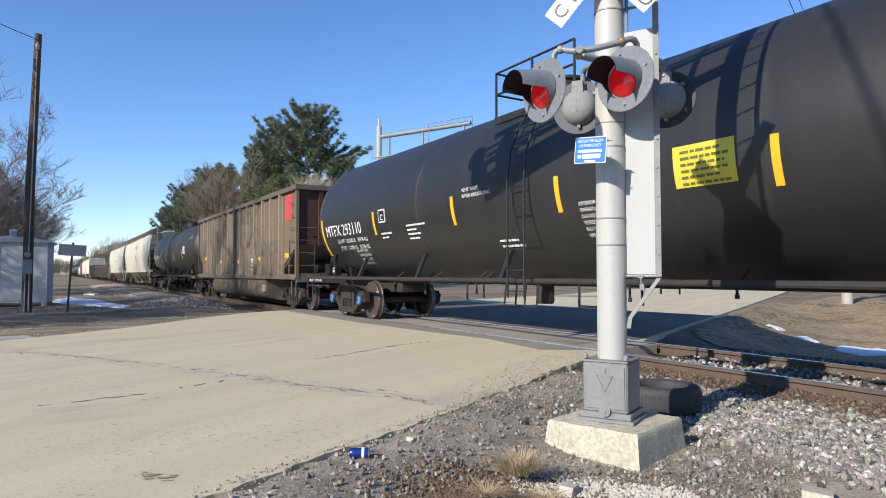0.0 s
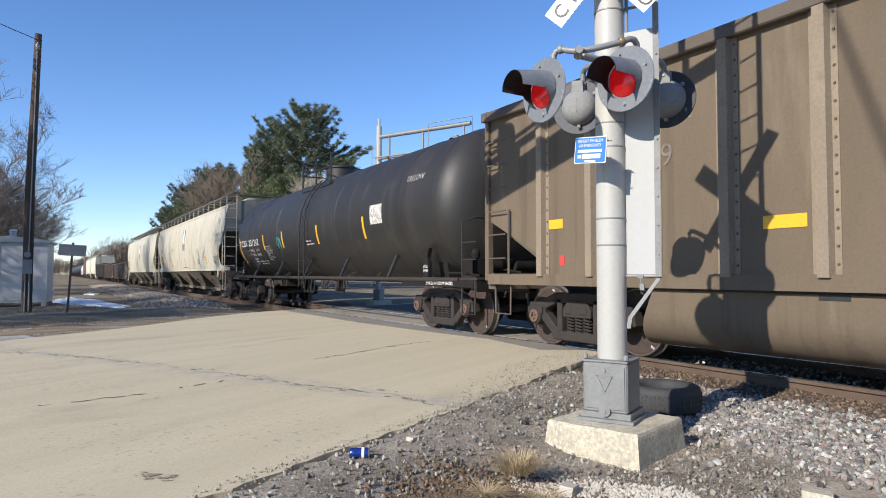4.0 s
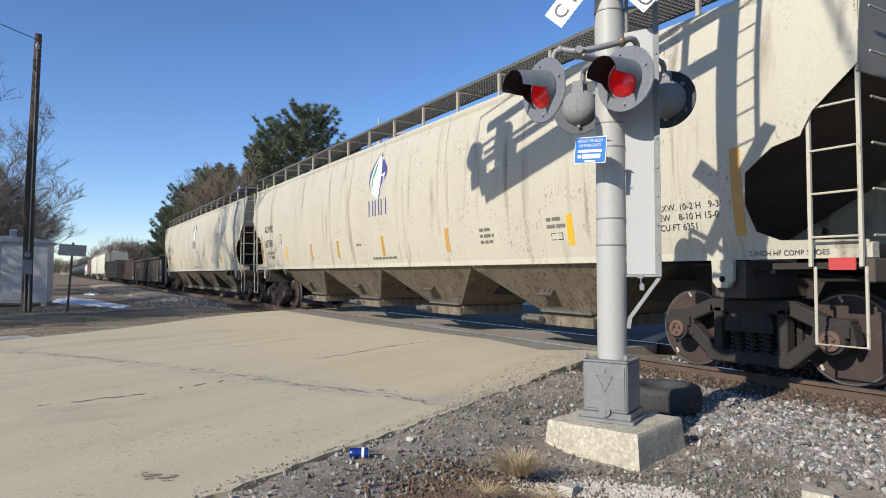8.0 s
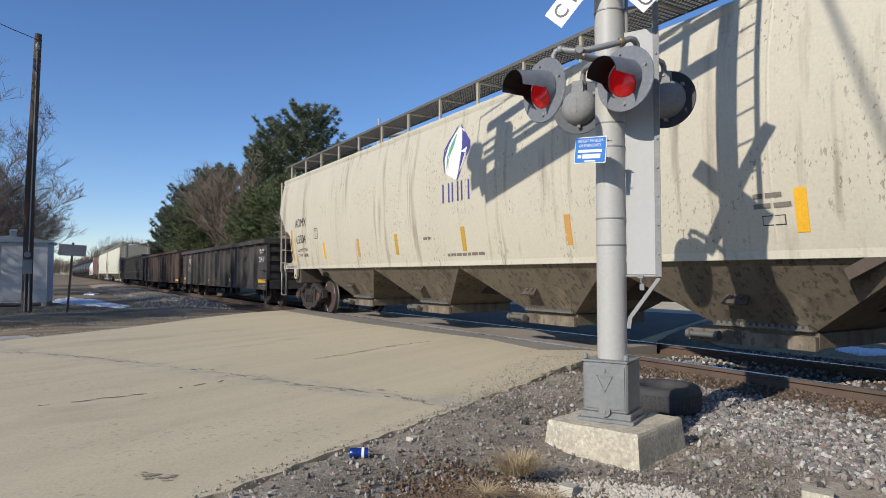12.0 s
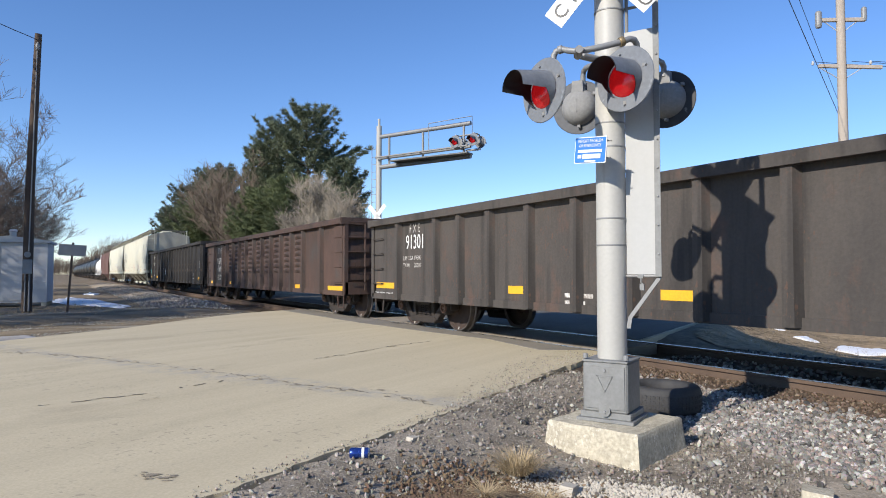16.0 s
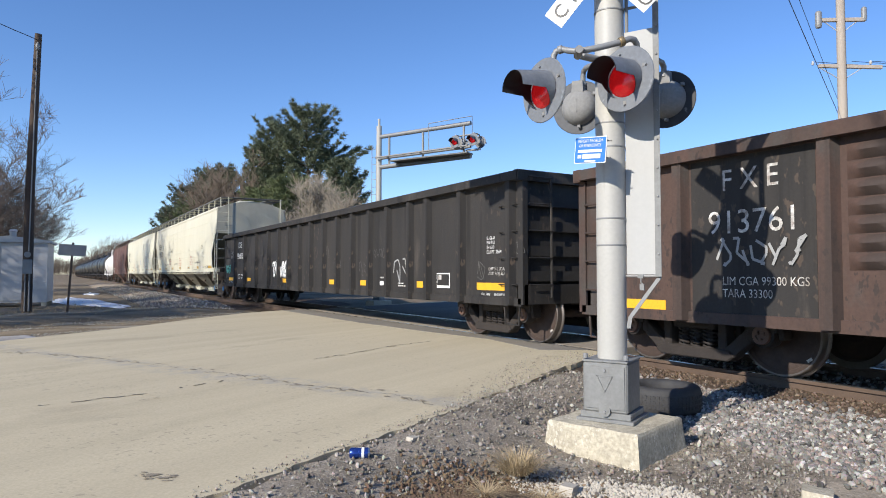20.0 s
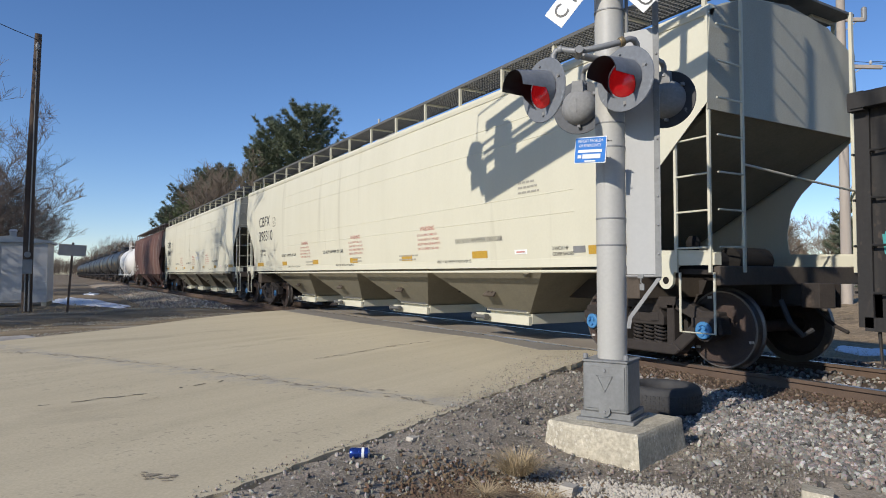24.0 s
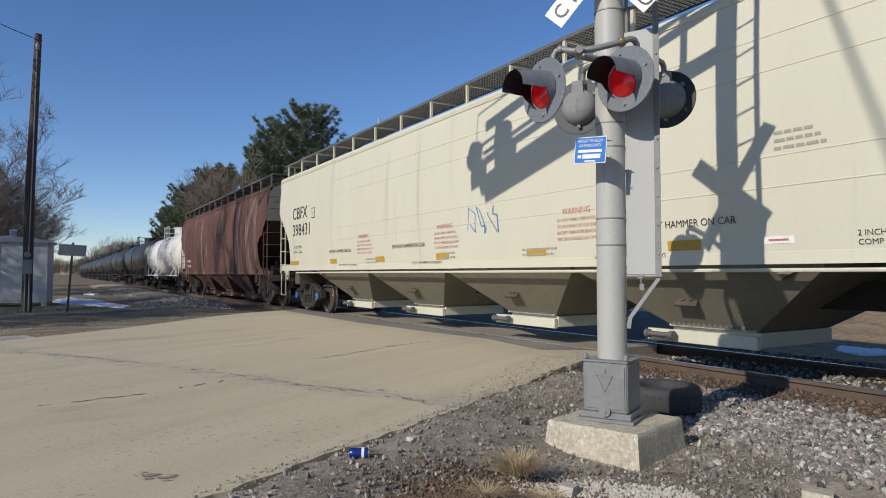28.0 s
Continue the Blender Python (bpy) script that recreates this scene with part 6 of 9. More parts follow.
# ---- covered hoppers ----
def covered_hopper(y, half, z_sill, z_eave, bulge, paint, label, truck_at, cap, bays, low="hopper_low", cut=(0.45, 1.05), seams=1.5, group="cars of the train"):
    """A covered hopper: bulged or flat side sheets with cut-back lower ends, hopper bays, roof, running boards, end ladders."""
    car = car_root("hopper_car", y, label, "railway car", group)
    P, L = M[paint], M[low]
    zm = 0.5 * (z_sill + z_eave) + 0.1

    def skin(z):
        t = (z - zm) / (z_eave - zm) if z > zm else (zm - z) / (zm - z_sill)
        return -1.55 + bulge * min(1.3, abs(t)) ** 2.2

    def end_y(z):
        """How far the side sheet reaches at this height."""
        low = z_sill + 0.14
        line = ((low, 0.0), (low + 0.02, 0.80), (low + 0.12, 1.04), (1.81, 1.13), (2.13, 1.10), (2.34, 0.80), (2.40, 0.52), (2.61, 0.40), (2.95, 0.0))
        if paint == "cream_new":
            line = ((low, 0.0), (low + 0.02, 0.92), (1.6, 0.98), (2.0, 0.92), (2.2, 0.80), (2.95, 0.0))
        if z <= low or z >= 2.95:
            return half
        for (za, a), (zb, b) in zip(line, line[1:]):
            if z <= zb:
                return half - (a + (b - a) * (z - za) / (zb - za))
    zs = [z_sill + 0.02, z_sill + 0.139, z_sill + 0.16, z_sill + 0.26, 1.65, 1.81, 1.98, 2.13, 2.24, 2.34, 2.40, 2.50, 2.61, 2.78, 2.95, 3.1, 3.35, 3.6, 3.8, z_eave]
    ny = 16
    for s in (-1, 1):
        bm = bmesh.new()
        grid = []
        for z in zs:
            e = end_y(z)
            row = []
            for k in range(ny + 1):
                yy = -e + 2 * e * k / ny
                row.append(bm.verts.new((-s * skin(z) if s > 0 else skin(z), yy, z)))
            grid.append(row)
        for a, b in zip(grid, grid[1:]):
            for k in range(ny):
                bm.faces.new((a[k], a[k + 1], b[k + 1], b[k]))
        bmesh.ops.recalc_face_normals(bm, faces=bm.faces[:])
        bm.normal_update()
        bmesh.ops.solidify(bm, geom=bm.faces[:], thickness=0.012)
        part("side_sheet", bm, P, car, smooth=True)
        # eave rail and side sill
        bm = bmesh.new()
        xe = abs(skin(z_eave))
        prism(bm, [(s * (xe - 0.05), z_eave - 0.06), (s * (xe + 0.02), z_eave - 0.06), (s * (xe + 0.03), z_eave + 0.0), (s * (xe + 0.0), z_eave + 0.06), (s * (xe - 0.10), z_eave + 0.06)], -half, half, "y")
        part("eave_rail", bm, P, car)
        xl = abs(skin(z_sill))
        bm = bmesh.new()
        prism(bm, [(s * (xl - 0.10), z_sill - 0.02), (s * (xl + 0.015), z_sill - 0.02), (s * (xl + 0.015), z_sill + 0.10), (s * (xl - 0.02), z_sill + 0.12), (s * (xl - 0.10), z_sill + 0.12)], -half - 0.02, half + 0.02, "y")
        part("side_sill", bm, P, car)
        if seams:
            me = None
            k = -int((half - 1.2) / seams)
            while k * seams < half - 1.0:
                if me is None:
                    bm = bmesh.new()
                    rows = [[bm.verts.new((-s * (skin(z) - d) if s > 0 else skin(z) - d, q, z)) for q, d in ((-0.018, 0.0), (-0.008, 0.006), (0.008, 0.006), (0.018, 0.0))] for z in zs[1:]]
                    for a, b in zip(rows, rows[1:]):
                        for j in range(3):
                            bm.faces.new((a[j], a[j + 1], b[j + 1], b[j]))
                    me = finish("seam", bm, P, smooth=True)
                part("seam", me, None, car, "", (0, k * seams, 0))
                k += 1
    # roof
    bm = bmesh.new()
    xe = abs(skin(z_eave)) - 0.05
    arc = [(xe * (1 - i / 6), z_eave + 0.04 + 0.32 * (1 - (1 - i / 6) ** 2)) for i in range(13)]
    prism(bm, [(-x, z) for x, z in arc] + [(xe, z_eave - 0.02), (-xe, z_eave - 0.02)][:0], -half + 0.03, half - 0.03, "y")
    part("roof", bm, P, car, smooth=True)
    # hatches along the roof
    bm = bmesh.new()
    box(bm, -0.35, 0.35, -half + 1.0, half - 1.0, z_eave + 0.3, z_eave + 0.48)
    part("hatch_cover", bm, P, car, "long trough hatch", bevel=0.03)
    # running boards: grating pieces on brackets
    zg = z_eave + 0.50

    def board():
        bm = bmesh.new()
        for i in range(12):
            x = -0.30 + 0.054 * i
            box(bm, x, x + 0.012, -0.62, 0.62, -0.03, 0.0)
        for i in range(17):
            yy = -0.62 + 0.0765 * i
            box(bm, -0.30, 0.306, yy, yy + 0.012, -0.028, -0.004)
        for x in (-0.315, 0.306):
            box(bm, x, x + 0.012, -0.63, 0.63, -0.045, 0.004)
        return finish("running_board", bm, M["grating"])

    def bracket():
        bm = bmesh.new()
        box(bm, -0.02, 0.02, -0.025, 0.025, -0.46, 0.0)
        box(bm, -0.02, 0.55, -0.02, 0.02, -0.06, -0.03)
        return finish("board_bracket", bm, P)
    nb = int(2 * half / 1.27)
    for s in (-1, 1):
        for k in range(nb):
            yy = (k - (nb - 1) / 2) * 1.27
            part("running_board", shared("board", board), None, car, "", (s * 1.04, yy, zg))
        for k in range(nb + 1):
            yy = (k - nb / 2) * 1.27
            part("board_bracket", shared("bracket" + paint, bracket), None, car, "", Matrix.Translation((s * 1.33, yy, zg)) @ pose(0, 0, 0, 0, 0, 0 if s < 0 else 180))
    for s in (-1, 1):
        e = s * half
        # cross boards, end sheet, slope sheet, platform
        bar(car, "end_board", M["grating"], -1.34, 1.34, e - s * 0.45, e + s * 0.08, zg - 0.03, zg)
        bm = bmesh.new()
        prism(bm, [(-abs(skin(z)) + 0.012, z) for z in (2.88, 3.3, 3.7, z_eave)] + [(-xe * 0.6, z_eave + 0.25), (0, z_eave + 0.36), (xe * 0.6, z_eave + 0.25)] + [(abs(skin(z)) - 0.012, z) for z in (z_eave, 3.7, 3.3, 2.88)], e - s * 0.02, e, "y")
        # darker than the side paint: the weak light on the end is in its colour
        part("end_sheet", bm, M["cream_end_dim"] if paint == "cream_new" else M["hopper_end_dim"], car)
        bm = bmesh.new()
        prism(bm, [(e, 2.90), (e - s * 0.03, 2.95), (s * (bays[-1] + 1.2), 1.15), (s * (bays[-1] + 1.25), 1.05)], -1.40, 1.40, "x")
        # on the clean cream cars the slope's shade is put into its colour
        part("slope_sheet", bm, M["cream_shaded"] if paint == "cream_new" else M["hopper_slope"], car)
        bar(car, "end_platform", M["steel_dark"], -1.40, 1.40, e - s * 0.9, e + s * 0.05, z_sill - 0.12, z_sill - 0.06)
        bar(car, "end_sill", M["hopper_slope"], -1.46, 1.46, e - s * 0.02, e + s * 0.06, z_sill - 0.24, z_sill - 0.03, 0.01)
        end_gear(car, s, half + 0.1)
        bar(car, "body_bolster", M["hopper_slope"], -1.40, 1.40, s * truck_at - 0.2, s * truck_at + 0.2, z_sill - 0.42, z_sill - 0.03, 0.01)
        bm = bmesh.new()
        if paint == "cream_new":
            yl, r = e - s * 0.62, 0.10
            line = [(yl - 0.17, z_sill - 0.02), (yl - 0.10, z_sill - 0.12)] + [(yl - r * cos(q), z_sill - 0.19 - r * sin(q)) for q in [pi * k / 8 for k in range(9)]] + [(yl + 0.10, z_sill - 0.12), (yl + 0.17, z_sill - 0.02)]
            prism(bm, line, -1.49, -1.45, "x")
            lathe(bm, [(0.042, -0.003), (0.042, 0.0)], (-1.491, yl, z_sill - 0.19), "x", 14)
            for f in bm.faces[-16:]:
                f.material_index = 1
        else:
            prism(bm, [(s * truck_at - 0.13, z_sill - 0.02), (s * truck_at - 0.12, z_sill - 0.24), (s * truck_at - 0.07, z_sill - 0.31), (s * truck_at + 0.07, z_sill - 0.31), (s * truck_at + 0.12, z_sill - 0.24), (s * truck_at + 0.13, z_sill - 0.02)], -1.49, -1.44, "x")
            lathe(bm, [(0.035, -0.002), (0.03, 0.0)], (-1.493, s * truck_at, z_sill - 0.22), "x", 10)
            for f in bm.faces[-12:]:
                f.material_index = 1
        part("pull_lug", bm, P, car).data.materials.append(M["black_matte"])
        coupler(car, e - s * 0.12, s)
        # ladders on the corner: side and end
        for q, x in ((0.02, -1.50), (0.46, -1.50)):
            bar(car, "ladder_stile", P, x - 0.018, x + 0.012, e - s * (q - 0.016), e - s * (q + 0.016), z_sill - 0.1, (z_eave if q < 0.1 else 2.75))
        bar(car, "ladder_stile", P, -1.065, -1.035, e + s * 0.06, e + s * 0.09, z_sill - 0.1, zg)
        lad = [z_sill + 0.17 + 0.40 * i for i in range(4)]
        rungs(car, "grab_iron", P, -1.51, -1.51, e - s * 0.02, e - s * 0.46, lad)
        rungs(car, "grab_iron", P, -1.49, -1.05, e + s * 0.08, e + s * 0.08, [z_sill + 0.17 + 0.40 * i for i in range(7)])
        post(car, "end_handrail", P, [(-1.05, e + s * 0.10, 2.3), (0.0, e + s * 0.12, 2.22), (1.4, e + s * 0.10, 2.15)], 0.014)
        post(car, "sill_step", P, [(-1.47, e - s * 0.0, z_sill - 0.1), (-1.47, e - s * 0.0, 0.46), (-1.47, e - s * 0.44, 0.46), (-1.47, e - s * 0.44, z_sill - 0.1)], 0.016)
        for x in (1.25,):
            bar(car, "ladder_stile", P, x - 0.025, x + 0.025, e + s * 0.06, e + s * 0.10, z_sill - 0.1, zg)
    brake_wheel(car, 0.35, half - 0.4, 1.95)
    bm = bmesh.new()
    lathe(bm, [(0.03, -0.4), (0.15, -0.36), (0.15, 0.36), (0.03, 0.4)], (0.6, half - 0.75, 1.35), "x", 12)
    box(bm, 0.2, 0.9, half - 0.6, half - 0.4, 1.1, 1.3)
    part("brake_cylinder", bm, M["steel_dark"], car)
    # hopper bays
    w = (bays[1] - bays[0]) / 2
    xl = abs(skin(z_sill)) - 0.06

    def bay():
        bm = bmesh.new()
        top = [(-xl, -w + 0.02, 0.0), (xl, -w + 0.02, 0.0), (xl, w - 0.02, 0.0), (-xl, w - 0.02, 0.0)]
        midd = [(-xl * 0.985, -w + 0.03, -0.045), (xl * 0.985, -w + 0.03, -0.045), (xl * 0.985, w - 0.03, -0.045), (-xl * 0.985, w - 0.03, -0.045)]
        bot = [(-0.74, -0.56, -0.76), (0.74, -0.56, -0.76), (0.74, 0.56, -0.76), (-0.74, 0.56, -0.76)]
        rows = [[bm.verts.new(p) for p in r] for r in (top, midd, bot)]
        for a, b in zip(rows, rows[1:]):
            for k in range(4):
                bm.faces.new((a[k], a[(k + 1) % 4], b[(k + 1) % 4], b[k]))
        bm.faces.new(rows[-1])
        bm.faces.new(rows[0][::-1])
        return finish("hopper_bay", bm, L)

    def gate():
        bm = bmesh.new()
        box(bm, -0.72, 0.72, -0.60, 0.60, -0.93, -0.76)
        box(bm, -0.80, -0.73, -0.60, 0.95, -0.95, -0.80)
        box(bm, -0.80, -0.74, -0.58, 0.60, -0.752, -0.728)
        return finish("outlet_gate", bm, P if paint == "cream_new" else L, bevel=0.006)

    def gate_rack():
        bm = bmesh.new()
        line = [(-0.56, -0.745), (0.58, -0.745)]
        for k in range(15):
            yy = 0.55 - 0.074 * k
            line += [(yy, -0.722), (yy - 0.012, -0.69), (yy - 0.042, -0.69), (yy - 0.054, -0.722)]
        prism(bm, line, -0.80, -0.745, "x")
        return finish("gate_rack", bm, M["grating"])

    def capstan():
        bm = bmesh.new()
        lathe(bm, [(0.02, 0.44), (0.056, 0.445), (0.056, 0.50), (0.034, 0.51), (0.034, 0.82), (0.056, 0.83), (0.056, 0.88), (0.02, 0.885)], (-0.90, 0, -0.86), "y", 12)
        return finish("capstan", bm, M["grating"], smooth=True)

    def bay_bracket():
        bm = bmesh.new()
        prism(bm, [(-0.16, -0.09), (0.16, -0.09), (0.12, 0.09), (-0.12, 0.09)], -0.03, 0.0, "x")
        lathe(bm, [(0.03, -0.05), (0.03, -0.02)], (0, -0.06, 0), "x", 8)
        lathe(bm, [(0.03, -0.05), (0.03, -0.02)], (0, 0.06, 0), "x", 8)
        return finish("vibrator_bracket", bm, M["hopper_slope"])
    for b in bays:
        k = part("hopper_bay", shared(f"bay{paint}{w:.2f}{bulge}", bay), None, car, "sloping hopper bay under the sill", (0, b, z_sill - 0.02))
        part("outlet_gate", shared("gate" + paint, gate), None, k)
        part("gate_rack", shared("gate_rack", gate_rack), None, k, "toothed rack over the gate")
        part("capstan", shared("capstan", capstan), None, k, "round capstan shaft")
        part("vibrator_bracket", shared("vb", bay_bracket), None, k, "", Matrix.Translation((-1.05, 0.1, -0.42)) @ pose(0, 0, 0, 0, 42, 0))
    centre_sill(car, half - 0.1, 0.72, 1.02, 0.28)
    for ty in (-truck_at, truck_at):
        truck(car, ty, cap)
    return car, skin


def leaf_logo(car, skin, y, z, s=1.0):
    """A leaf-in-diamond emblem in plain shapes, with plain bars where the name stands."""
    def shape(name, pts, mat, lift):
        bm = bmesh.new()
        bm.faces.new([bm.verts.new((skin(z + b * s) - lift, y - a * s, z + b * s)) for a, b in pts])
        part(name, bm, mat, car, "emblem shape")
    shape("emblem", [(0.02, 0.53), (0.42, 0.15), (0.43, 0.02), (0.04, -0.53), (0.13, -0.22), (0.17, 0.08), (0.12, 0.35)], M["logo_blue"], 0.008)
    shape("emblem", [(-0.02, 0.52), (-0.30, 0.26), (-0.42, 0.12), (-0.44, -0.06), (-0.36, -0.34), (-0.38, -0.05), (-0.28, 0.18)], M["logo_blue"], 0.009)
    shape("emblem", [(-0.04, 0.38), (-0.18, 0.20), (-0.30, -0.02), (-0.30, -0.26), (-0.22, -0.05), (-0.10, 0.18)], M["logo_green"], 0.010)
    shape("emblem_field", [(0.0, 0.46), (0.16, 0.40), (0.33, 0.16), (0.33, 0.02), (0.18, -0.28), (0.02, -0.48), (-0.30, -0.34), (-0.40, -0.05), (-0.38, 0.10), (-0.26, 0.24)], M["white"], 0.0065)
    for a0, a1 in ((-0.44, -0.20), (-0.12, 0.10), (0.18, 0.44)):
        bm = bmesh.new()
        zz = z - 0.68 * s
        for b0, b1, c0, c1 in ((a0, a0 + 0.045, -0.17, 0.17), (a1 - 0.045, a1, -0.17, 0.17)):
            bm.faces.new([bm.verts.new((skin(zz + c * s) - 0.008, y - b * s, zz + c * s)) for b, c in ((b0, c0), (b1, c0), (b1, c1), (b0, c1))])
        part("name_bar", bm, M["logo_blue"], car)


def grain_hopper(y, number, light, worn):
    car, sk = covered_hopper(y, 10.02, 1.27, 3.94, 0.16, "cream", "cream grain hopper car with dented curved sides and rust streaks", 8.62, "rust_cap", (-5.4, -1.8, 1.8, 5.4))
    leaf_logo(car, sk, -0.25, 3.22, 1.0)
    writing("lettering", ["ADMX"], M["black"], car, sk, 8.52, 2.44, 0.235, width=0.95)
    writing("lettering", [number], M["black"], car, sk, 8.47, 1.97, 0.235, width=0.95)
    writing("lettering", ["LD LMT 217700", "LT WT    68300"], M["black"], car, sk, 8.40, 1.74, 0.085, 1.75)
    writing("lettering", ["EXW. 10-2 H   9-3", "EW    8-10 H 15-0", "CU FT 6351"], M["black"], car, sk, -7.80, 1.82, 0.072, 1.55)
    writing("lettering", ["2 INCH HF COMP SHOES"], M["black"], car, lambda z: sk(1.27) - 0.018, -8.88, 1.285, 0.05)
    writing("lettering", ["2 INCH HF COMP SHOES"], M["black"], car, lambda z: sk(1.27) - 0.018, 9.7, 1.285, 0.06)
    for a in (8.85, 6.3, 4.1, 2.15, -0.4, -3.05, -6.28, -8.82):
        plate("reflector", M["old_reflector"] if a in (8.85, -8.82, 4.1, -3.05) else M["yellow"] if a in (6.3, -6.28) else M["ochre"], car, sk, a + 0.06, a - 0.06, 1.5, 2.40 if abs(a) > 8 else 1.92, 0.006, steps=4)
    plate("plate_mark", M["black"], car, sk, 6.95, 6.70, 2.05, 2.33, 0.004, steps=2)
    plate("plate_face", M["cream"], car, sk, 6.935, 6.715, 2.065, 2.315, 0.007, steps=2)
    writing("lettering", ["PLATE"], M["black"], car, lambda z: sk(z) - 0.004, 6.91, 2.24, 0.04)
    writing("lettering", ["C"], M["black"], car, lambda z: sk(z) - 0.004, 6.86, 2.10, 0.08)
    for a, z, w in ((-4.1, 1.80, (0.3, 0.4, 0.35)), (-5.8, 1.85, (0.3, 0.4)), (1.0, 1.75, (0.3,)), (0.2, 1.42, (1.2,))):
        bars("lettering", M["red_text"] if a == -4.7 else M["ghost_white"], car, sk, a, z, w, 0.05, 0.1)
    plate("black_label", M["black"], car, sk, -5.88, -6.12, 1.58, 1.68, 0.004)
    plate("label_face", M["cream"], car, lambda z: sk(z) - 0.003, -5.89, -6.11, 1.59, 1.67, 0.004)
    plate("red_label", M["red_panel"], car, flat_side(-1.50), -9.72, -9.95, 1.14, 1.25, 0.01)
    return car


grain_hopper(62.2, "63398", 0, 0)
grain_hopper(83.65, "63304", 0, 0)


def plastics_hopper(y, number, tagged_side):
    car, sk = covered_hopper(y, 9.70, 1.22, 3.98, 0.075, "cream_new", "clean pale cream covered hopper car with black lettering", 8.4, "blue_cap", (-5.1, -1.7, 1.7, 5.1), "cream_shaded", seams=0)
    ends = 8.4 if tagged_side else 8.0
    writing("lettering", ["CBFX"], M["black"], car, sk, ends, 2.68, 0.33, width=1.08)
    writing("lettering", [number], M["black"], car, sk, ends, 2.20, 0.33, width=1.10)
    writing("lettering", ["LD LMT 218700", "LT WT    67300"], M["black"], car, sk, ends - 0.06, 1.84, 0.072, 2.0)
    for a in (3.6, 0.05, -3.35):
        writing("lettering", ["WARNING"], M["red_text"], car, sk, a + 0.02, 1.92, 0.078)
        writing("lettering", ["DO NOT APPLY VIBRATOR", "TO ANY PART OF CAR BODY", "EXCEPT VIBRATOR BRACKETS", "USE ON LOADED CAR ONLY"], M["red_text"], car, sk, a + 0.14, 1.82, 0.043, 2.0)
    for a in (5.5, 1.93, -4.58):
        writing("lettering", ["DO NOT HAMMER ON CAR"], M["black"], car, sk, a, 1.625, 0.08, width=0.95)
    for a in (4.95, 1.1, -3.9):
        writing("lettering", ["VENT CAR WHEN UNLOADING"], M["black"], car, sk, a, 1.29, 0.055)
    for a in (ends - 0.05, 5.27, 2.56, -0.06, -2.72, -5.3, -8.2):
        plate("reflector", M["ochre"], car, sk, a + (0.22 if abs(a) < 7.5 else 0.36), a - (0.22 if abs(a) < 7.5 else 0.36), 1.365, 1.48)
    plate("plate_mark", M["black"], car, sk, ends - 1.60, ends - 1.86, 2.62, 2.90, 0.004, steps=2)
    plate("plate_face", M["cream_new"], car, sk, ends - 1.62, ends - 1.84, 2.64, 2.88, 0.007, steps=2)
    writing("lettering", ["C"], M["black"], car, lambda z: sk(z) - 0.004, ends - 1.68, 2.69, 0.09)
    writing("lettering", ["2 INCH HF", "COMP SHOES"], M["black"], car, sk, -7.12, 1.44, 0.05, 1.6)
    writing("lettering", ["JACK HERE"], M["black"], car, flat_side(-1.47), -8.25, 1.07, 0.055)
    writing("lettering", ["JACK HERE"], M["black"], car, flat_side(-1.47), 8.9, 1.07, 0.055)
    for a, z, w in ((-6.4, 2.45, (0.4, 0.45, 0.5)), (3.3, 1.42, (0.6, 0.6)), (0.0, 1.46, (0.5, 0.5)), (-2.4, 1.45, (0.8, 0.7))):
        bars("lettering", M["grey_text"], car, sk, a, z, w, 0.03, 0.075)
    post(car, "side_pipe", M["cream_new"], [(-1.50, -8.2, 1.14), (-1.50, 8.2, 1.14)], 0.02)
    # faint horizontal and vertical seams of the side sheet
    bm = bmesh.new()
    for z in (1.95, 2.25, 3.1, 3.45):
        prism(bm, [(sk(z) + 0.002, z - 0.012), (sk(z) - 0.006, z), (sk(z) + 0.002, z + 0.012)], -7.6, 5.2, "y")
    part("side_seam", bm, M["cream_new"], car)
    if tagged_side:
        scrawl(car, M["sign_blue"], sk, -0.9, 1.75, 0.95, 0.48, 31, 0.007)
    plate("white_label", M["white"], car, sk, -6.25, -6.55, 1.40, 1.47)
    plate("red_label", M["red_text"], car, lambda z: sk(z) - 0.004, -6.30, -6.50, 1.425, 1.445)
    plate("grey_plate", M["galv"], car, sk, -7.55, -7.78, 1.39, 1.48)
    return car


plastics_hopper(161.95, "398310", False)
plastics_hopper(182.55, "398431", True)


def old_hopper(y):
    car, sk = covered_hopper(y, 8.45, 1.1, 3.95, 0.14, "rust_hopper", "rust-red old hopper car with stained sides", 7.0, "rust_cap", (-3.6, 0.0, 3.6), "rust_hopper", seams=1.2)
    bars("lettering", M["faded_white"], car, sk, 6.5, 1.7, (0.9, 0.8), 0.12, 0.25)
    return car


old_hopper(202.2)
tank_car(220.0, 8.3, 1.45, 2.35, "tank_white", "white tank car at the tail of the hopper cars", 6.5, "rust_cap", (), (0.5, 0.5), 0.0, True)
for i in range(9):
    tank_car(237.6 + 17.9 * i, 8.75, 1.5, 2.5, "tank_black", "dull black tank car among others alike", 6.95, "rust_cap", (4.0, -4.0), (0.5, 0.4), -0.4, False, "row of black tank cars")
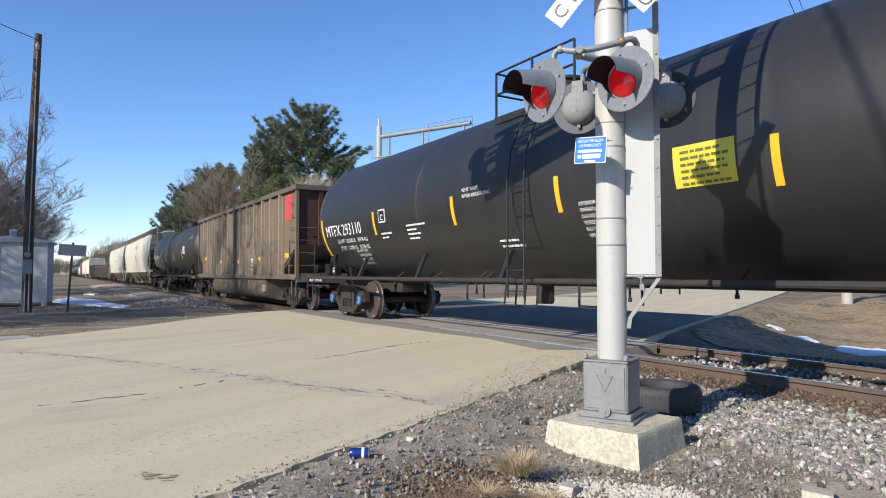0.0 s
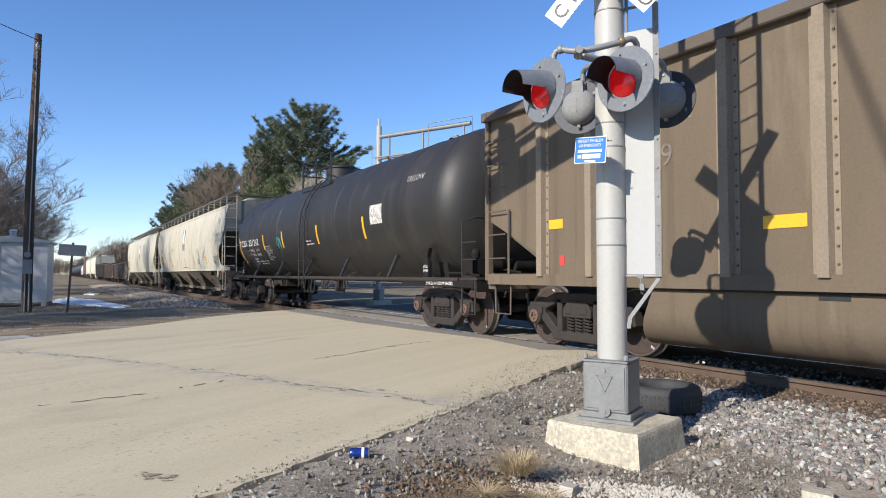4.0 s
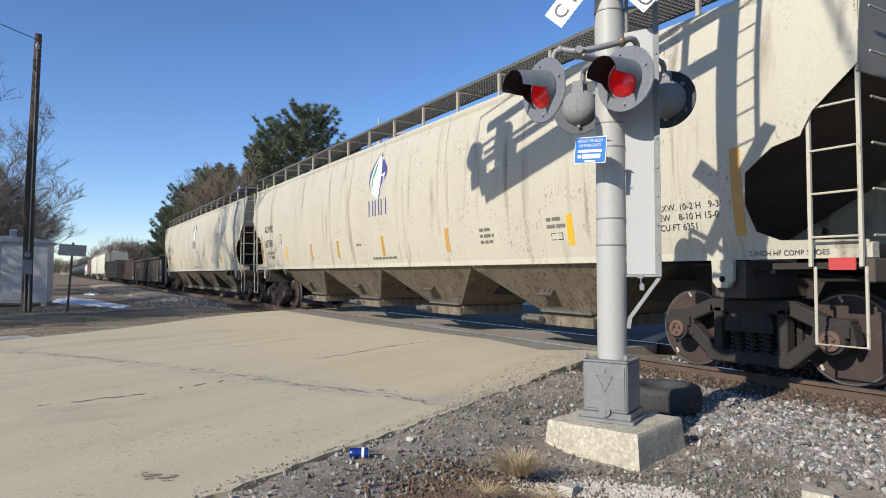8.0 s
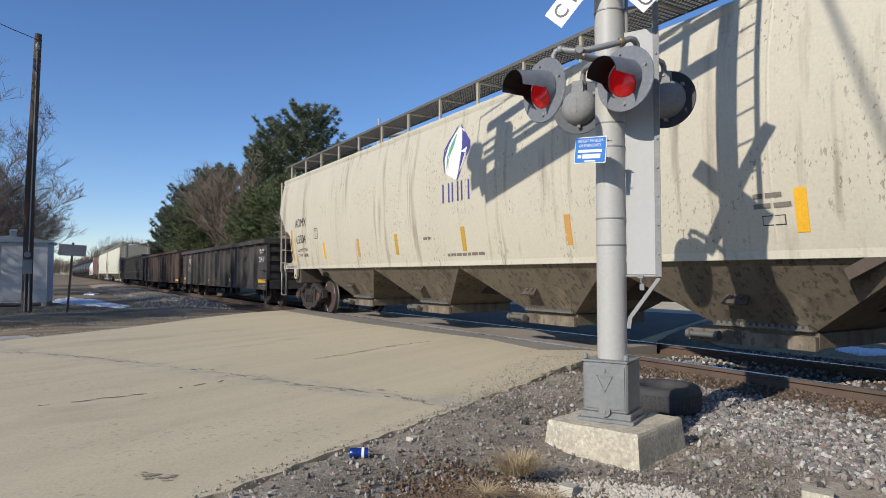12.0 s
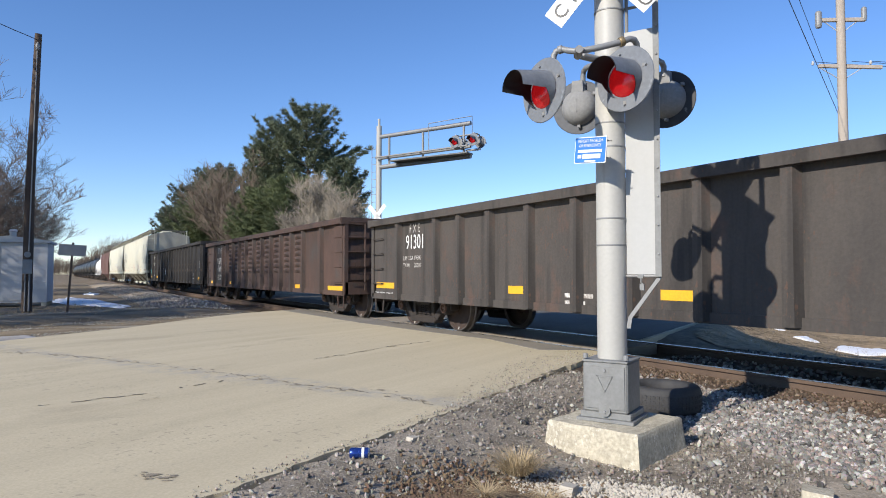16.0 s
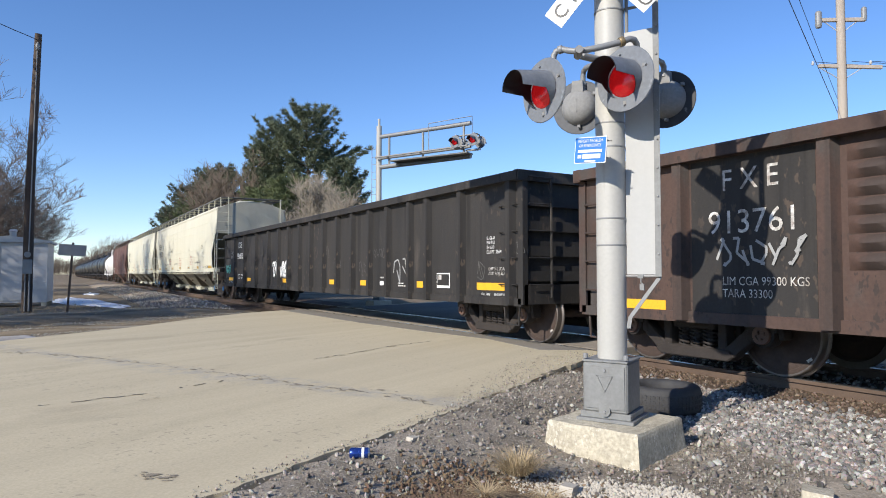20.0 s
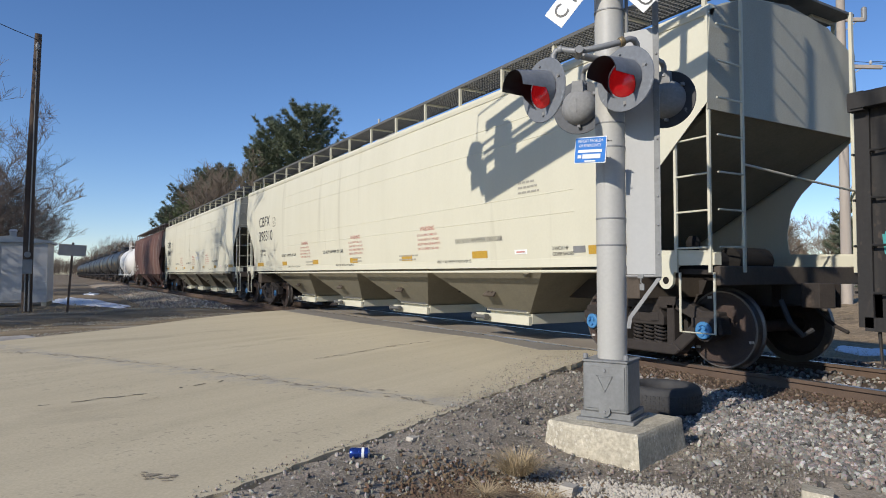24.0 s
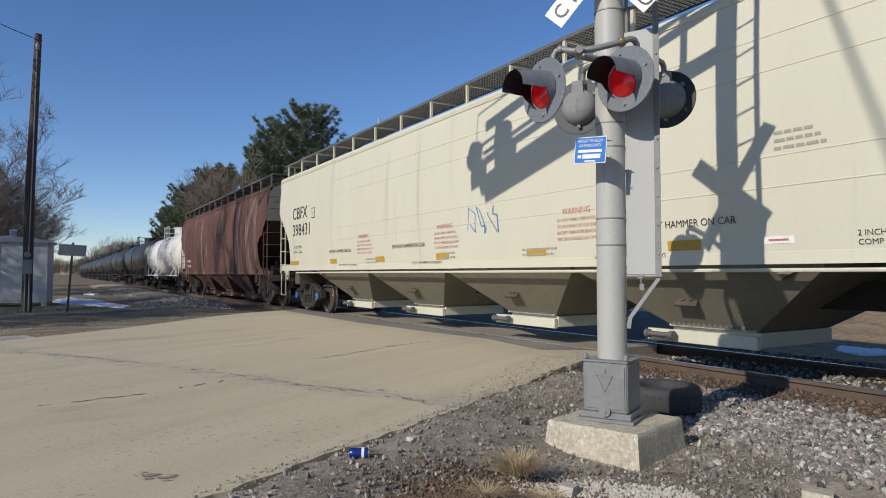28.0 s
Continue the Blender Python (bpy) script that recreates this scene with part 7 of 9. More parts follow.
# ---- trees ----
def bare_tree_mesh(name, height, spread, seed, mat, levels=5, trunk_r=0.22, split=(3, 4), start=0.25, fine=0.013):
    """A leafless tree: tapered limbs that fork into fine twigs. Gives the trunk with its main limbs, and the crown."""
    rng = random.Random(seed)
    wood, fine_wood = ([], []), ([], [])

    def limb(p, d, length, r, level):
        verts, faces = wood if level < 2 else fine_wood
        steps = 3 if level < 3 else 2
        seg = 7 if level < 2 else 4 if level < 3 else 3
        pts, rs = [p], [r]
        q, dd = p.copy(), d.copy()
        for i in range(steps):
            dd = (dd + Vector((rng.gauss(0, 0.13), rng.gauss(0, 0.13), rng.gauss(0.05, 0.10)))).normalized()
            q = q + dd * (length / steps)
            pts.append(q.copy())
            rs.append(r * (1 - 0.45 * (i + 1) / steps))
        k0 = len(verts)
        for i, c in enumerate(pts):
            t = (pts[min(i + 1, steps)] - pts[max(i - 1, 0)]).normalized()
            u = t.orthogonal().normalized()
            w = t.cross(u)
            for j in range(seg):
                a = 2 * pi * j / seg
                verts.append(tuple(c + (u * cos(a) + w * sin(a)) * rs[i]))
        for i in range(steps):
            for j in range(seg):
                a, b = k0 + i * seg + j, k0 + i * seg + (j + 1) % seg
                faces.append((a, b, b + seg, a + seg))
        if level >= levels:
            return
        n = rng.randint(*split) + (2 if level == 0 else 0)
        for i in range(n):
            f = rng.uniform(start, 1.0) if i else 1.0
            at = min(int(f * steps), steps - 1)
            base = pts[at].lerp(pts[at + 1], f * steps - at)
            side = Vector((rng.gauss(0, 1), rng.gauss(0, 1), rng.gauss(0, 0.45))).normalized()
            nd = (dd * rng.uniform(0.55, 1.0) + side * spread + Vector((0, 0, 0.18))).normalized()
            limb(base, nd, length * rng.uniform(0.55, 0.80), max(rs[at] * rng.uniform(0.42, 0.66), fine), level + 1)
    limb(Vector((0, 0, -0.2)), Vector((0, 0, 1)), height * 0.36, trunk_r, 0)
    out = []
    for nm, (verts, faces) in (("trunk", wood), (name, fine_wood)):
        me = bpy.data.meshes.new(nm)
        me.from_pydata(verts, [], faces)
        me.materials.append(M["bark"] if nm == "trunk" else mat)
        out.append(me)
    return out


def pine_meshes(height, radius, seed, mat, low=0.12, gaps=0.13, outline=(), boughs=()):
    """A white pine: trunk, tiers of limbs that rise at their tips, and flat plumes of needle tufts on them, with gaps between the tiers.
    outline: (height share, reach share) of the crown's silhouette; boughs: (height share, bearing, reach) of long single limbs."""
    rng = random.Random(seed)
    bm = bmesh.new()
    tube(bm, [(0, 0, -0.2), (0.05, 0, height * 0.5), (0, 0.05, height * 0.97)], [height * 0.020, height * 0.013, 0.03], 8)
    verts, faces = [], []
    outline = outline or ((0.0, 0.7), (0.15, 1.0), (0.5, 0.85), (0.8, 0.5), (1.0, 0.12))

    def reach(f):
        for (fa, a), (fb, b) in zip(outline, outline[1:]):
            if f <= fb:
                return a + (b - a) * (f - fa) / max(1e-6, fb - fa)
        return outline[-1][1]

    def tuft(c, s, out):
        for _ in range(17):
            d = (Vector((rng.gauss(0, 1), rng.gauss(0, 1), rng.gauss(0.75, 0.6))) + out * 0.7).normalized()
            w = d.orthogonal().normalized()
            w = (Matrix.Rotation(rng.uniform(0, 6.28), 3, d) @ w) * s * 0.075
            k = len(verts)
            verts.extend([tuple(c - w), tuple(c + w), tuple(c + d * s * rng.uniform(0.8, 1.5))])
            faces.append((k, k + 1, k + 2))

    def bough(z, a, ln, rise, thick=1.0):
        out = Vector((cos(a), sin(a), 0))
        side = Vector((-sin(a), cos(a), 0))
        base = Vector((0, 0, z))
        pts = [base + out * ln * t + Vector((0, 0, ln * (rise * t + 0.16 * t * t - 0.10 * sin(pi * t)))) for t in (0, 0.33, 0.66, 1.0)]
        tube(bm, pts, [0.06, 0.045, 0.03, 0.01], 4)
        # the plume: side sprays that grow shorter towards the tip
        m = max(5, int(ln * 4.2))
        for j in range(m):
            t = 0.28 + 0.72 * (j + rng.random()) / m
            u = min(2.999, t * 3)
            q = pts[int(u)].lerp(pts[int(u) + 1], u - int(u))
            spray = (0.28 + 0.16 * ln) * (1.15 - 0.75 * t) * thick
            for e in (-1, 1):
                n = 2 + int(spray * 2.2)
                for i in range(n):
                    g = (i + rng.random()) / n
                    c = q + side * e * spray * g + out * spray * 0.45 * g + Vector((0, 0, 0.18 * g * spray + rng.gauss(0, 0.09)))
                    tuft(c, rng.uniform(0.22, 0.36), out)
        tuft(pts[-1], 0.45, out)
    z = height * low
    while z < height * 0.985:
        f = (z / height - low) / (1 - low)
        n = rng.randint(5, 7)
        a0 = rng.uniform(0, 6.28)
        for i in range(n):
            if rng.random() < gaps:
                continue
            ln = max(0.35, radius * reach(f) * rng.uniform(0.62, 1.12))
            bough(z + rng.uniform(-0.15, 0.15), a0 + 2 * pi * i / n + rng.uniform(-0.25, 0.25), ln, rng.uniform(0.05, 0.28) + 0.55 * f * f)
        z += height * rng.uniform(0.030, 0.042)
    for f, a, ln in boughs:
        bough(height * f, a, ln, 0.10, 1.2)
        bough(height * f + 0.3, a + 0.25, ln * 0.8, 0.16, 1.2)
    for _ in range(10):
        tuft(Vector((rng.gauss(0, 0.12), rng.gauss(0, 0.12), height * rng.uniform(0.95, 1.0))), 0.45, Vector((0, 0, 1)))
    crown = bpy.data.meshes.new("crown")
    crown.from_pydata(verts, [], faces)
    crown.materials.append(mat)
    return finish("trunk", bm, M["bark"]), crown


def plant_pine(at, height, radius, seed, mat, label, turn=0.0, low=0.12, gaps=0.13, outline=(), boughs=()):
    t = thing("pine_tree", Matrix.Translation(at) @ pose(0, 0, 0, 0, 0, turn), label, "tree", "pines behind the track")
    tr, cr = pine_meshes(height, radius, seed, M[mat], low, gaps, outline, boughs)
    part("trunk", tr, None, t)
    part("crown", cr, None, t, "green needle crown with gaps")
    return t


def on_ray(x, depth):
    """A ground place in the direction of a picture column, at a distance straight ahead."""
    fw = Vector((sin(radians(31.0)), cos(radians(31.0)), 0))
    rt = Vector((cos(radians(31.0)), -sin(radians(31.0)), 0))
    p = fw * depth + rt * depth * (x - 784) / 1140.7
    return (p.x, p.y, -0.1)


FULL = ((0.0, 0.75), (0.2, 1.0), (0.55, 0.95), (0.85, 0.6), (1.0, 0.2))
ROUND_TOP = ((0.0, 0.55), (0.3, 0.8), (0.55, 0.75), (0.70, 1.0), (0.85, 0.95), (1.0, 0.35))
EAST = radians(-31)                                            # bearing across the view
plant_pine(on_ray(543, 62), 16.8, 3.3, 5, "needle", "tall green pine with ragged open crown", 0, 0.10, 0.10, ROUND_TOP, ((0.70, EAST, 6.0), (0.73, EAST + 0.3, 5.0), (0.56, EAST, 5.6), (0.50, EAST - 0.3, 5.4)))
plant_pine(on_ray(490, 66), 16.3, 3.3, 6, "needle", "green pine with ragged crown", 0, 0.12, 0.12, ((0.0, 0.7), (0.3, 1.0), (0.6, 1.0), (0.9, 0.75), (1.0, 0.3)))
plant_pine(on_ray(455, 68), 14.6, 2.6, 14, "needle", "green pine with ragged crown beside taller ones", 70, 0.10, 0.14, FULL)
plant_pine(on_ray(606, 60), 11.4, 2.9, 7, "needle", "green pine with long side boughs", 120, 0.10, 0.10, FULL, ((0.80, EAST, 2.9), (0.60, EAST, 3.0)))
plant_pine(on_ray(512, 58), 9.4, 3.6, 8, "needle_bright", "bright green lower pine", 10, 0.03, 0.06, FULL)
plant_pine(on_ray(462, 60), 8.6, 3.2, 13, "needle_bright", "low green pine with full boughs", 240, 0.03, 0.06, FULL)
plant_pine(on_ray(370, 76), 13.2, 3.6, 9, "needle_dark", "dark green pine behind the track", 200, 0.04, 0.10, FULL)
plant_pine(on_ray(330, 82), 11.8, 3.8, 10, "needle_dark", "dark green pine at the end of the row", 310, 0.04, 0.12, FULL)
plant_pine(on_ray(300, 88), 9.9, 3.0, 11, "needle_dark", "small dark green pine at the end of the row", 150, 0.04, 0.2, FULL)
plant_pine(on_ray(358, 70), 8.6, 3.4, 12, "needle_bright", "low green pine behind bare trees", 40, 0.03, 0.10, FULL)
plant_pine(on_ray(398, 76), 13.6, 3.2, 16, "needle_dark", "dark green pine behind bare trees", 15, 0.03, 0.10, FULL)


def plant_bare(at, me, turn, scale, label, group="bare trees"):
    t = thing("bare_tree", Matrix.Translation(at) @ pose(0, 0, 0, 0, 0, turn), label, "tree", group)
    for nm, m in zip(("trunk", "crown"), me):
        part(nm, m, None, t).scale = (scale, scale, scale)
    return t


BIG = bare_tree_mesh("crown", 15.0, 0.80, 3, M["twig_grey"], 6, 0.36, (4, 4), 0.25, 0.013)
MID = bare_tree_mesh("crown", 12.0, 0.75, 4, M["twig_pale"], 5, 0.2, (4, 5), 0.1, 0.018)
THIN = bare_tree_mesh("crown", 12.0, 0.62, 14, M["twig"], 5, 0.18, (4, 5), 0.15, 0.015)
SHRUB = bare_tree_mesh("crown", 5.0, 0.62, 9, M["twig_shrub"], 5, 0.07, (6, 7), 0.02, 0.007)


def top_of(me):
    return max(v.co.z for v in me[1].vertices)


for x, d, me, turn, high, lab in (
        (418, 64, THIN, 10, 14.2, "leafless tree with fine twigs among the pines"), (396, 66, THIN, 130, 13.0, "leafless tree with fine twigs among the pines"), (365, 80, THIN, 200, 14.2, "leafless tree among the pines"),
        (436, 62, THIN, 260, 11.5, "leafless tree with fine twigs among the pines"), (574, 50, SHRUB, 0, 9.6, "bushy leafless shrub tree with dense twigs"), (552, 51, SHRUB, 200, 8.3, "bushy leafless shrub tree with dense twigs"), (600, 52, SHRUB, 80, 8.0, "bushy leafless shrub tree with dense twigs"),
        (1385, 75, MID, 0, 9.4, "leafless tree beyond the road"), (1290, 110, MID, 90, 10.6, "leafless tree beyond the road"), (1215, 120, MID, 190, 11.2, "leafless tree beyond the road"), (1480, 100, MID, 40, 10.6, "leafless tree beyond the road")):
    plant_bare(on_ray(x, d), me, turn, high / top_of(me), lab)
tall = top_of(BIG)
plant_bare(on_ray(-70, 33), BIG, 40, 11.2 / tall, "large leafless tree with spreading limbs beside the shed")
plant_bare(on_ray(-110, 42), BIG, 250, 15.5 / tall, "large leafless tree with spreading limbs behind the shed")
plant_bare((-10.5, 21.0, -0.1), BIG, 10, 15.0 / tall, "tall leafless tree west of the track, shading it")
plant_bare((-9.0, 27.5, -0.1), BIG, 200, 14.0 / tall, "tall leafless tree west of the track, shading it")
plant_bare(on_ray(-22, 37), BIG, 310, 9.0 / tall, "leafless tree with spreading limbs behind the shed")
plant_bare(on_ray(-5, 60), BIG, 120, 13.0 / tall, "large leafless tree behind the shed")
plant_pine(on_ray(1555, 46), 7.5, 3.2, 15, "needle_dark", "dark evergreen beyond the track", 0, 0.03)
# far woods along the line
def far_tree(seed):
    """A distant leafless tree: a trunk and some hundreds of thin upward twigs."""
    r = random.Random(seed)
    vs, fs = [], []

    def blade(p, q, w):
        d = (q - p).normalized()
        n = d.orthogonal().normalized()
        n = Matrix.Rotation(r.uniform(0, 6.28), 3, d) @ n * w
        k = len(vs)
        vs.extend([p - n, p + n, q])
        fs.append((k, k + 1, k + 2))
    for k in range(3):
        blade(Vector((0, 0, 0)), Vector((r.uniform(-0.06, 0.06), r.uniform(-0.06, 0.06), 0.8)), 0.016)
    for _ in range(620):
        u = Vector((r.gauss(0, 1), r.gauss(0, 1), r.gauss(0, 1))).normalized() * r.random() ** 0.45
        c = Vector((u.x * 0.30, u.y * 0.30, 0.46 + 0.45 * u.z))
        d = (Vector((u.x, u.y, 0.4 + 0.5 * u.z)) + Vector((r.gauss(0, 0.35), r.gauss(0, 0.35), r.gauss(0.3, 0.3)))).normalized()
        blade(c, c + d * r.uniform(0.06, 0.15), r.uniform(0.003, 0.007))
    return vs, fs


rng = random.Random(4)
verts, faces = [], []
base_v, base_f = far_tree(12)
for i in range(420):
    if i < 330:
        yy = rng.uniform(230, 640)
        p = Vector((TRACK_X + 8 + rng.random() * (8 + 0.05 * yy), yy, -0.1))
        x = 200
    else:
        p = Vector((rng.uniform(-30, 60), rng.uniform(600, 700), -0.1))
        x = 100
    s = rng.uniform(9.0, 15.0) * (1.0 if x > 110 else 1.1)
    rot = Matrix.Rotation(rng.uniform(0, 6.28), 3, "Z")
    k = len(verts)
    verts += [tuple(p + rot @ (v * s)) for v in base_v]
    faces += [tuple(k + j for j in f) for f in base_f]
me = bpy.data.meshes.new("far_woods")
me.from_pydata(verts, [], faces)
me.materials.append(M["twig"])
tagged(new("far_woods", me), "distant belt of leafless trees along the railway", "trees", "", "stuff")

# ---- left of the road: shed, poles, sign ----
shed = thing("equipment_shed", Matrix.Translation((-1.35, 28.6, -0.05)) @ pose(0, 0, 0, 0, 0, -6), "small silver aluminium equipment shed with a shallow roof", "shed")
bm = bmesh.new()
box(bm, -1.25, 1.2, -0.9, 0.9, 0.12, 2.28)
part("shed_wall", bm, M["shed"], shed, bevel=0.01)
bm = bmesh.new()
prism(bm, [(-1.35, 2.28), (1.3, 2.28), (1.28, 2.36), (0, 2.52), (-1.33, 2.36)], -1.0, 1.0, "y")
part("shed_roof", bm, M["shed_roof"], shed)
for x0, x1 in ((-1.1, -0.25), (-0.2, 0.65)):
    bm = bmesh.new()
    box(bm, x0, x1, -0.925, -0.901, 0.2, 2.15)
    d = part("shed_door", bm, M["shed"], shed, "flat metal door", bevel=0.006)
    bm = bmesh.new()
    box(bm, x1 - 0.14, x1 - 0.08, -0.96, -0.925, 1.1, 1.3)
    part("handle", bm, M["galv"], d)
bm = bmesh.new()
lathe(bm, [(0.11, 2.4), (0.11, 2.72), (0.15, 2.74), (0.1, 2.82)], (-0.05, 0.2, 0), "z", 14)
part("roof_vent", bm, M["white_panel"], shed)
for x in (-1.15, 1.1):
    for y in (-0.8, 0.8):
        bm = bmesh.new()
        box(bm, x - 0.08, x + 0.08, y - 0.08, y + 0.08, -0.1, 0.12)
        part("foot", bm, M["cement"], shed)

upole = thing("utility_pole", (-0.75, 23.9, -0.05), "dark weathered wooden utility pole with a meter box", "pole")
bm = bmesh.new()
tube(bm, [(0, 0, -0.2), (0.02, 0, 4.0), (0.14, 0, 8.75)], [0.15, 0.135, 0.10], 14)
part("pole", bm, M["pole_wood"], upole, smooth=True)
bm = bmesh.new()
box(bm, -0.13, 0.13, -0.26, -0.14, 1.15, 1.60)
part("meter_box", bm, M["galv"], upole, "grey meter box", bevel=0.01)
bm = bmesh.new()
lathe(bm, [(0.09, -0.12), (0.09, 0.0)], (0, -0.26, 1.75), "y", 16)
part("meter", bm, M["galv"], upole)
bm = bmesh.new()
tube(bm, [(0.06, -0.17, 1.15), (0.06, -0.16, 0.0)], 0.025, 8)
tube(bm, [(-0.05, -0.16, 1.15), (-0.05, -0.16, 0.0)], 0.02, 8)
tube(bm, [(0.03, -0.16, 1.85), (0.12, -0.13, 8.2)], 0.018, 6)
part("conduit", bm, M["galv"], upole)
bm = bmesh.new()
lathe(bm, [(0.05, 8.2), (0.06, 8.35), (0.02, 8.45)], (0.13, -0.15, 0), "z", 10)
part("weatherhead", bm, M["galv"], upole)


def wire(a, b, sag, r=0.012):
    bm = bmesh.new()
    a, b = Vector(a), Vector(b)
    tube(bm, [a.lerp(b, i / 14) - Vector((0, 0, sag * 4 * (i / 14) * (1 - i / 14))) for i in range(15)], r, 5)
    return tagged(part("overhead_wire", bm, M["wire"], None), "thin black overhead wire", "wire", "overhead wires", "")


wire((-0.62, 23.85, 8.5), (-9.0, 14.0, 9.6), 0.4)

sign = thing("sign_post", (0.32, 22.15, -0.08), "blank grey metal sign seen from behind on a dark post", "sign")
bm = bmesh.new()
box(bm, -0.03, 0.03, -0.025, 0.025, -0.2, 2.12)
part("post", bm, M["pole_wood"], sign, at=pose(0, 0, 0, 0, 3.2, 0))
bm = bmesh.new()
box(bm, -0.36, 0.36, -0.04, -0.03, 1.72, 2.06)
part("sign_plate", bm, M["galv"], sign, "plain grey back of a sign", pose(0, 0, 0, 0, 3.2, 0), 0.003)

# right-hand utility pole with crossarms
rp = thing("power_pole", on_ray(1498, 24.9), "pale wooden power pole with two crossarms", "pole")
bm = bmesh.new()
tube(bm, [(0, 0, -0.2), (0, 0, 13.0)], [0.20, 0.15], 14)
part("pole", bm, M["pole_pale"], rp, smooth=True)
AR = Vector((0.83, -0.55, 0))
for z, half in ((9.3, 1.2), (11.15, 0.95)):
    bm = bmesh.new()
    box(bm, -half, half, -0.06, 0.06, z - 0.07, z + 0.07)
    part("crossarm", bm, M["pole_pale"], rp, at=pose(0, 0, 0, 0, 2 if z < 10 else 0, -33.5), bevel=0.008)
    for s in (-1, 1):
        bm = bmesh.new()
        tube(bm, [AR * s * 0.75 * half + Vector((0, 0, z)), Vector((0, 0, z - 0.55))], 0.02, 6)
        part("arm_brace", bm, M["white_panel"], rp)
        bm = bmesh.new()
        lathe(bm, [(0.04, z + 0.07), (0.06, z + 0.14), (0.03, z + 0.22)], AR * s * half * 0.92, "z", 10)
        part("insulator", bm, M["white_panel"], rp)
bm = bmesh.new()
lathe(bm, [(0.10, 10.85), (0.12, 10.95), (0.12, 11.45), (0.08, 11.5)], AR * -0.85, "z", 12)
part("cutout", bm, M["galv"], rp)
bm = bmesh.new()
lathe(bm, [(0.08, 11.1), (0.10, 11.2), (0.10, 11.6), (0.05, 11.65)], AR * 0.9, "z", 12)
part("cutout", bm, M["galv"], rp)
B = Vector(on_ray(1498, 24.9))
for s, z in ((-1.1, 9.5), (0.4, 9.5), (1.1, 9.5)):
    wire(B + AR * s + Vector((0, 0, z)), B + AR * s + Vector((25, -15, z)), 0.5)
wire((18.21, 10.86, 9.59), (31.29, 15.91, 8.02), 0.0, 0.013)
wire((18.21, 10.86, 9.59), (-40.0, -16.8, 9.4), 0.0, 0.028)
wire((18.49, 10.69, 9.59), (31.47, 15.81, 8.02), 0.0, 0.009)

# ---- snow ----
def snow_patch(pts, label, mat="snow", h=0.05, seed=1):
    """A low melting patch with an uneven edge."""
    rng = random.Random(seed)
    cx = sum(p[0] for p in pts) / len(pts)
    cy = sum(p[1] for p in pts) / len(pts)
    ring = []
    n = 44
    for i in range(n):
        f = i / n * len(pts)
        a, b = pts[int(f) % len(pts)], pts[(int(f) + 1) % len(pts)]
        t = f - int(f)
        k = 1 + rng.uniform(-0.10, 0.10)
        ring.append((cx + (a[0] + (b[0] - a[0]) * t - cx) * k, cy + (a[1] + (b[1] - a[1]) * t - cy) * k))
    bm = bmesh.new()
    rows = []
    for k, z in ((1.0, -0.03), (0.93, 0.6 * h), (0.75, h), (0.4, 1.1 * h)):
        rows.append([bm.verts.new((cx + (x - cx) * k, cy + (y - cy) * k, ground_height(cx + (x - cx) * k, cy + (y - cy) * k) + z + 0.01 * rng.random())) for x, y in ring])
    for a, b in zip(rows, rows[1:]):
        for i in range(n):
            bm.faces.new((a[i], a[(i + 1) % n], b[(i + 1) % n], b[i]))
    bm.faces.new(rows[-1])
    return tagged(part("snow_patch", bm, M[mat], None, smooth=True), label, "snow", "old snow patches")


snow_patch([(-0.35, 32.3), (0.6, 27.8), (1.95, 24.6), (2.3, 26.0), (1.6, 33.0), (0.6, 36.5)], "white patch of old snow beside the shed", seed=1)
snow_patch([(1.4, 42.0), (1.9, 40.5), (2.3, 43.0), (1.8, 45.0)], "small patch of old snow beside the track", seed=2)
snow_patch([(-2.4, 13.6), (-1.2, 14.3), (-0.25, 14.75), (-0.3, 15.2), (-1.3, 15.0), (-2.6, 14.6)], "dirty grey ridge of old snow at the road edge", "snow_dirty", 0.10, 3)
snow_patch([(15.2, 8.1), (15.0, 7.2), (15.6, 6.9), (16.6, 7.6), (16.4, 8.5)], "white patch of old snow in the ditch beyond the rails", h=0.06, seed=4)
snow_patch([(15.7, 9.3), (15.6, 8.9), (16.0, 8.8), (16.5, 9.4)], "small white patch of old snow in the ditch", h=0.06, seed=5)
snow_patch([(16.2, 10.3), (16.1, 9.9), (16.4, 9.9), (16.7, 10.4)], "small white patch of old snow in the ditch", h=0.05, seed=6)

# ---- gravel, ties, ballast and litter by the signal ----
def slope_height(x, y):
    """The ballast shoulder beside the track beyond the road; below ground elsewhere."""
    k = smooth_step(2.3, 4.4, x + 0.6 * noise.noise((x * 0.5, y * 0.4, 1))) * smooth_step(14.4, 17.5, side_of_road(x, y) + 0.8 * noise.noise((x * 0.7, y * 0.5, 3)))
    return ground_height(x, y) - 0.06 + 0.24 * k


def base_height(x, y):
    d = side_of_road(x, y)
    if d < 9.0:
        return ground_height(x, y)
    return max(ground_height(x, y) + (0.02 if d < 17 else 0.0), slope_height(x, y) - 0.02 if 2.0 < x < 5.5 else -9.0)


def bed(name, x0, x1, y0, y1, step, mat, label, lift, keep):
    xs, ys = list(np.arange(x0, x1, step)), list(np.arange(y0, y1, step))
    return sheet(name, xs, ys, lambda x, y: ground_height(x, y) + lift + 0.012 * noise.noise((x * 9, y * 9, 1)), mat, label, "gravel", "structure", keep)


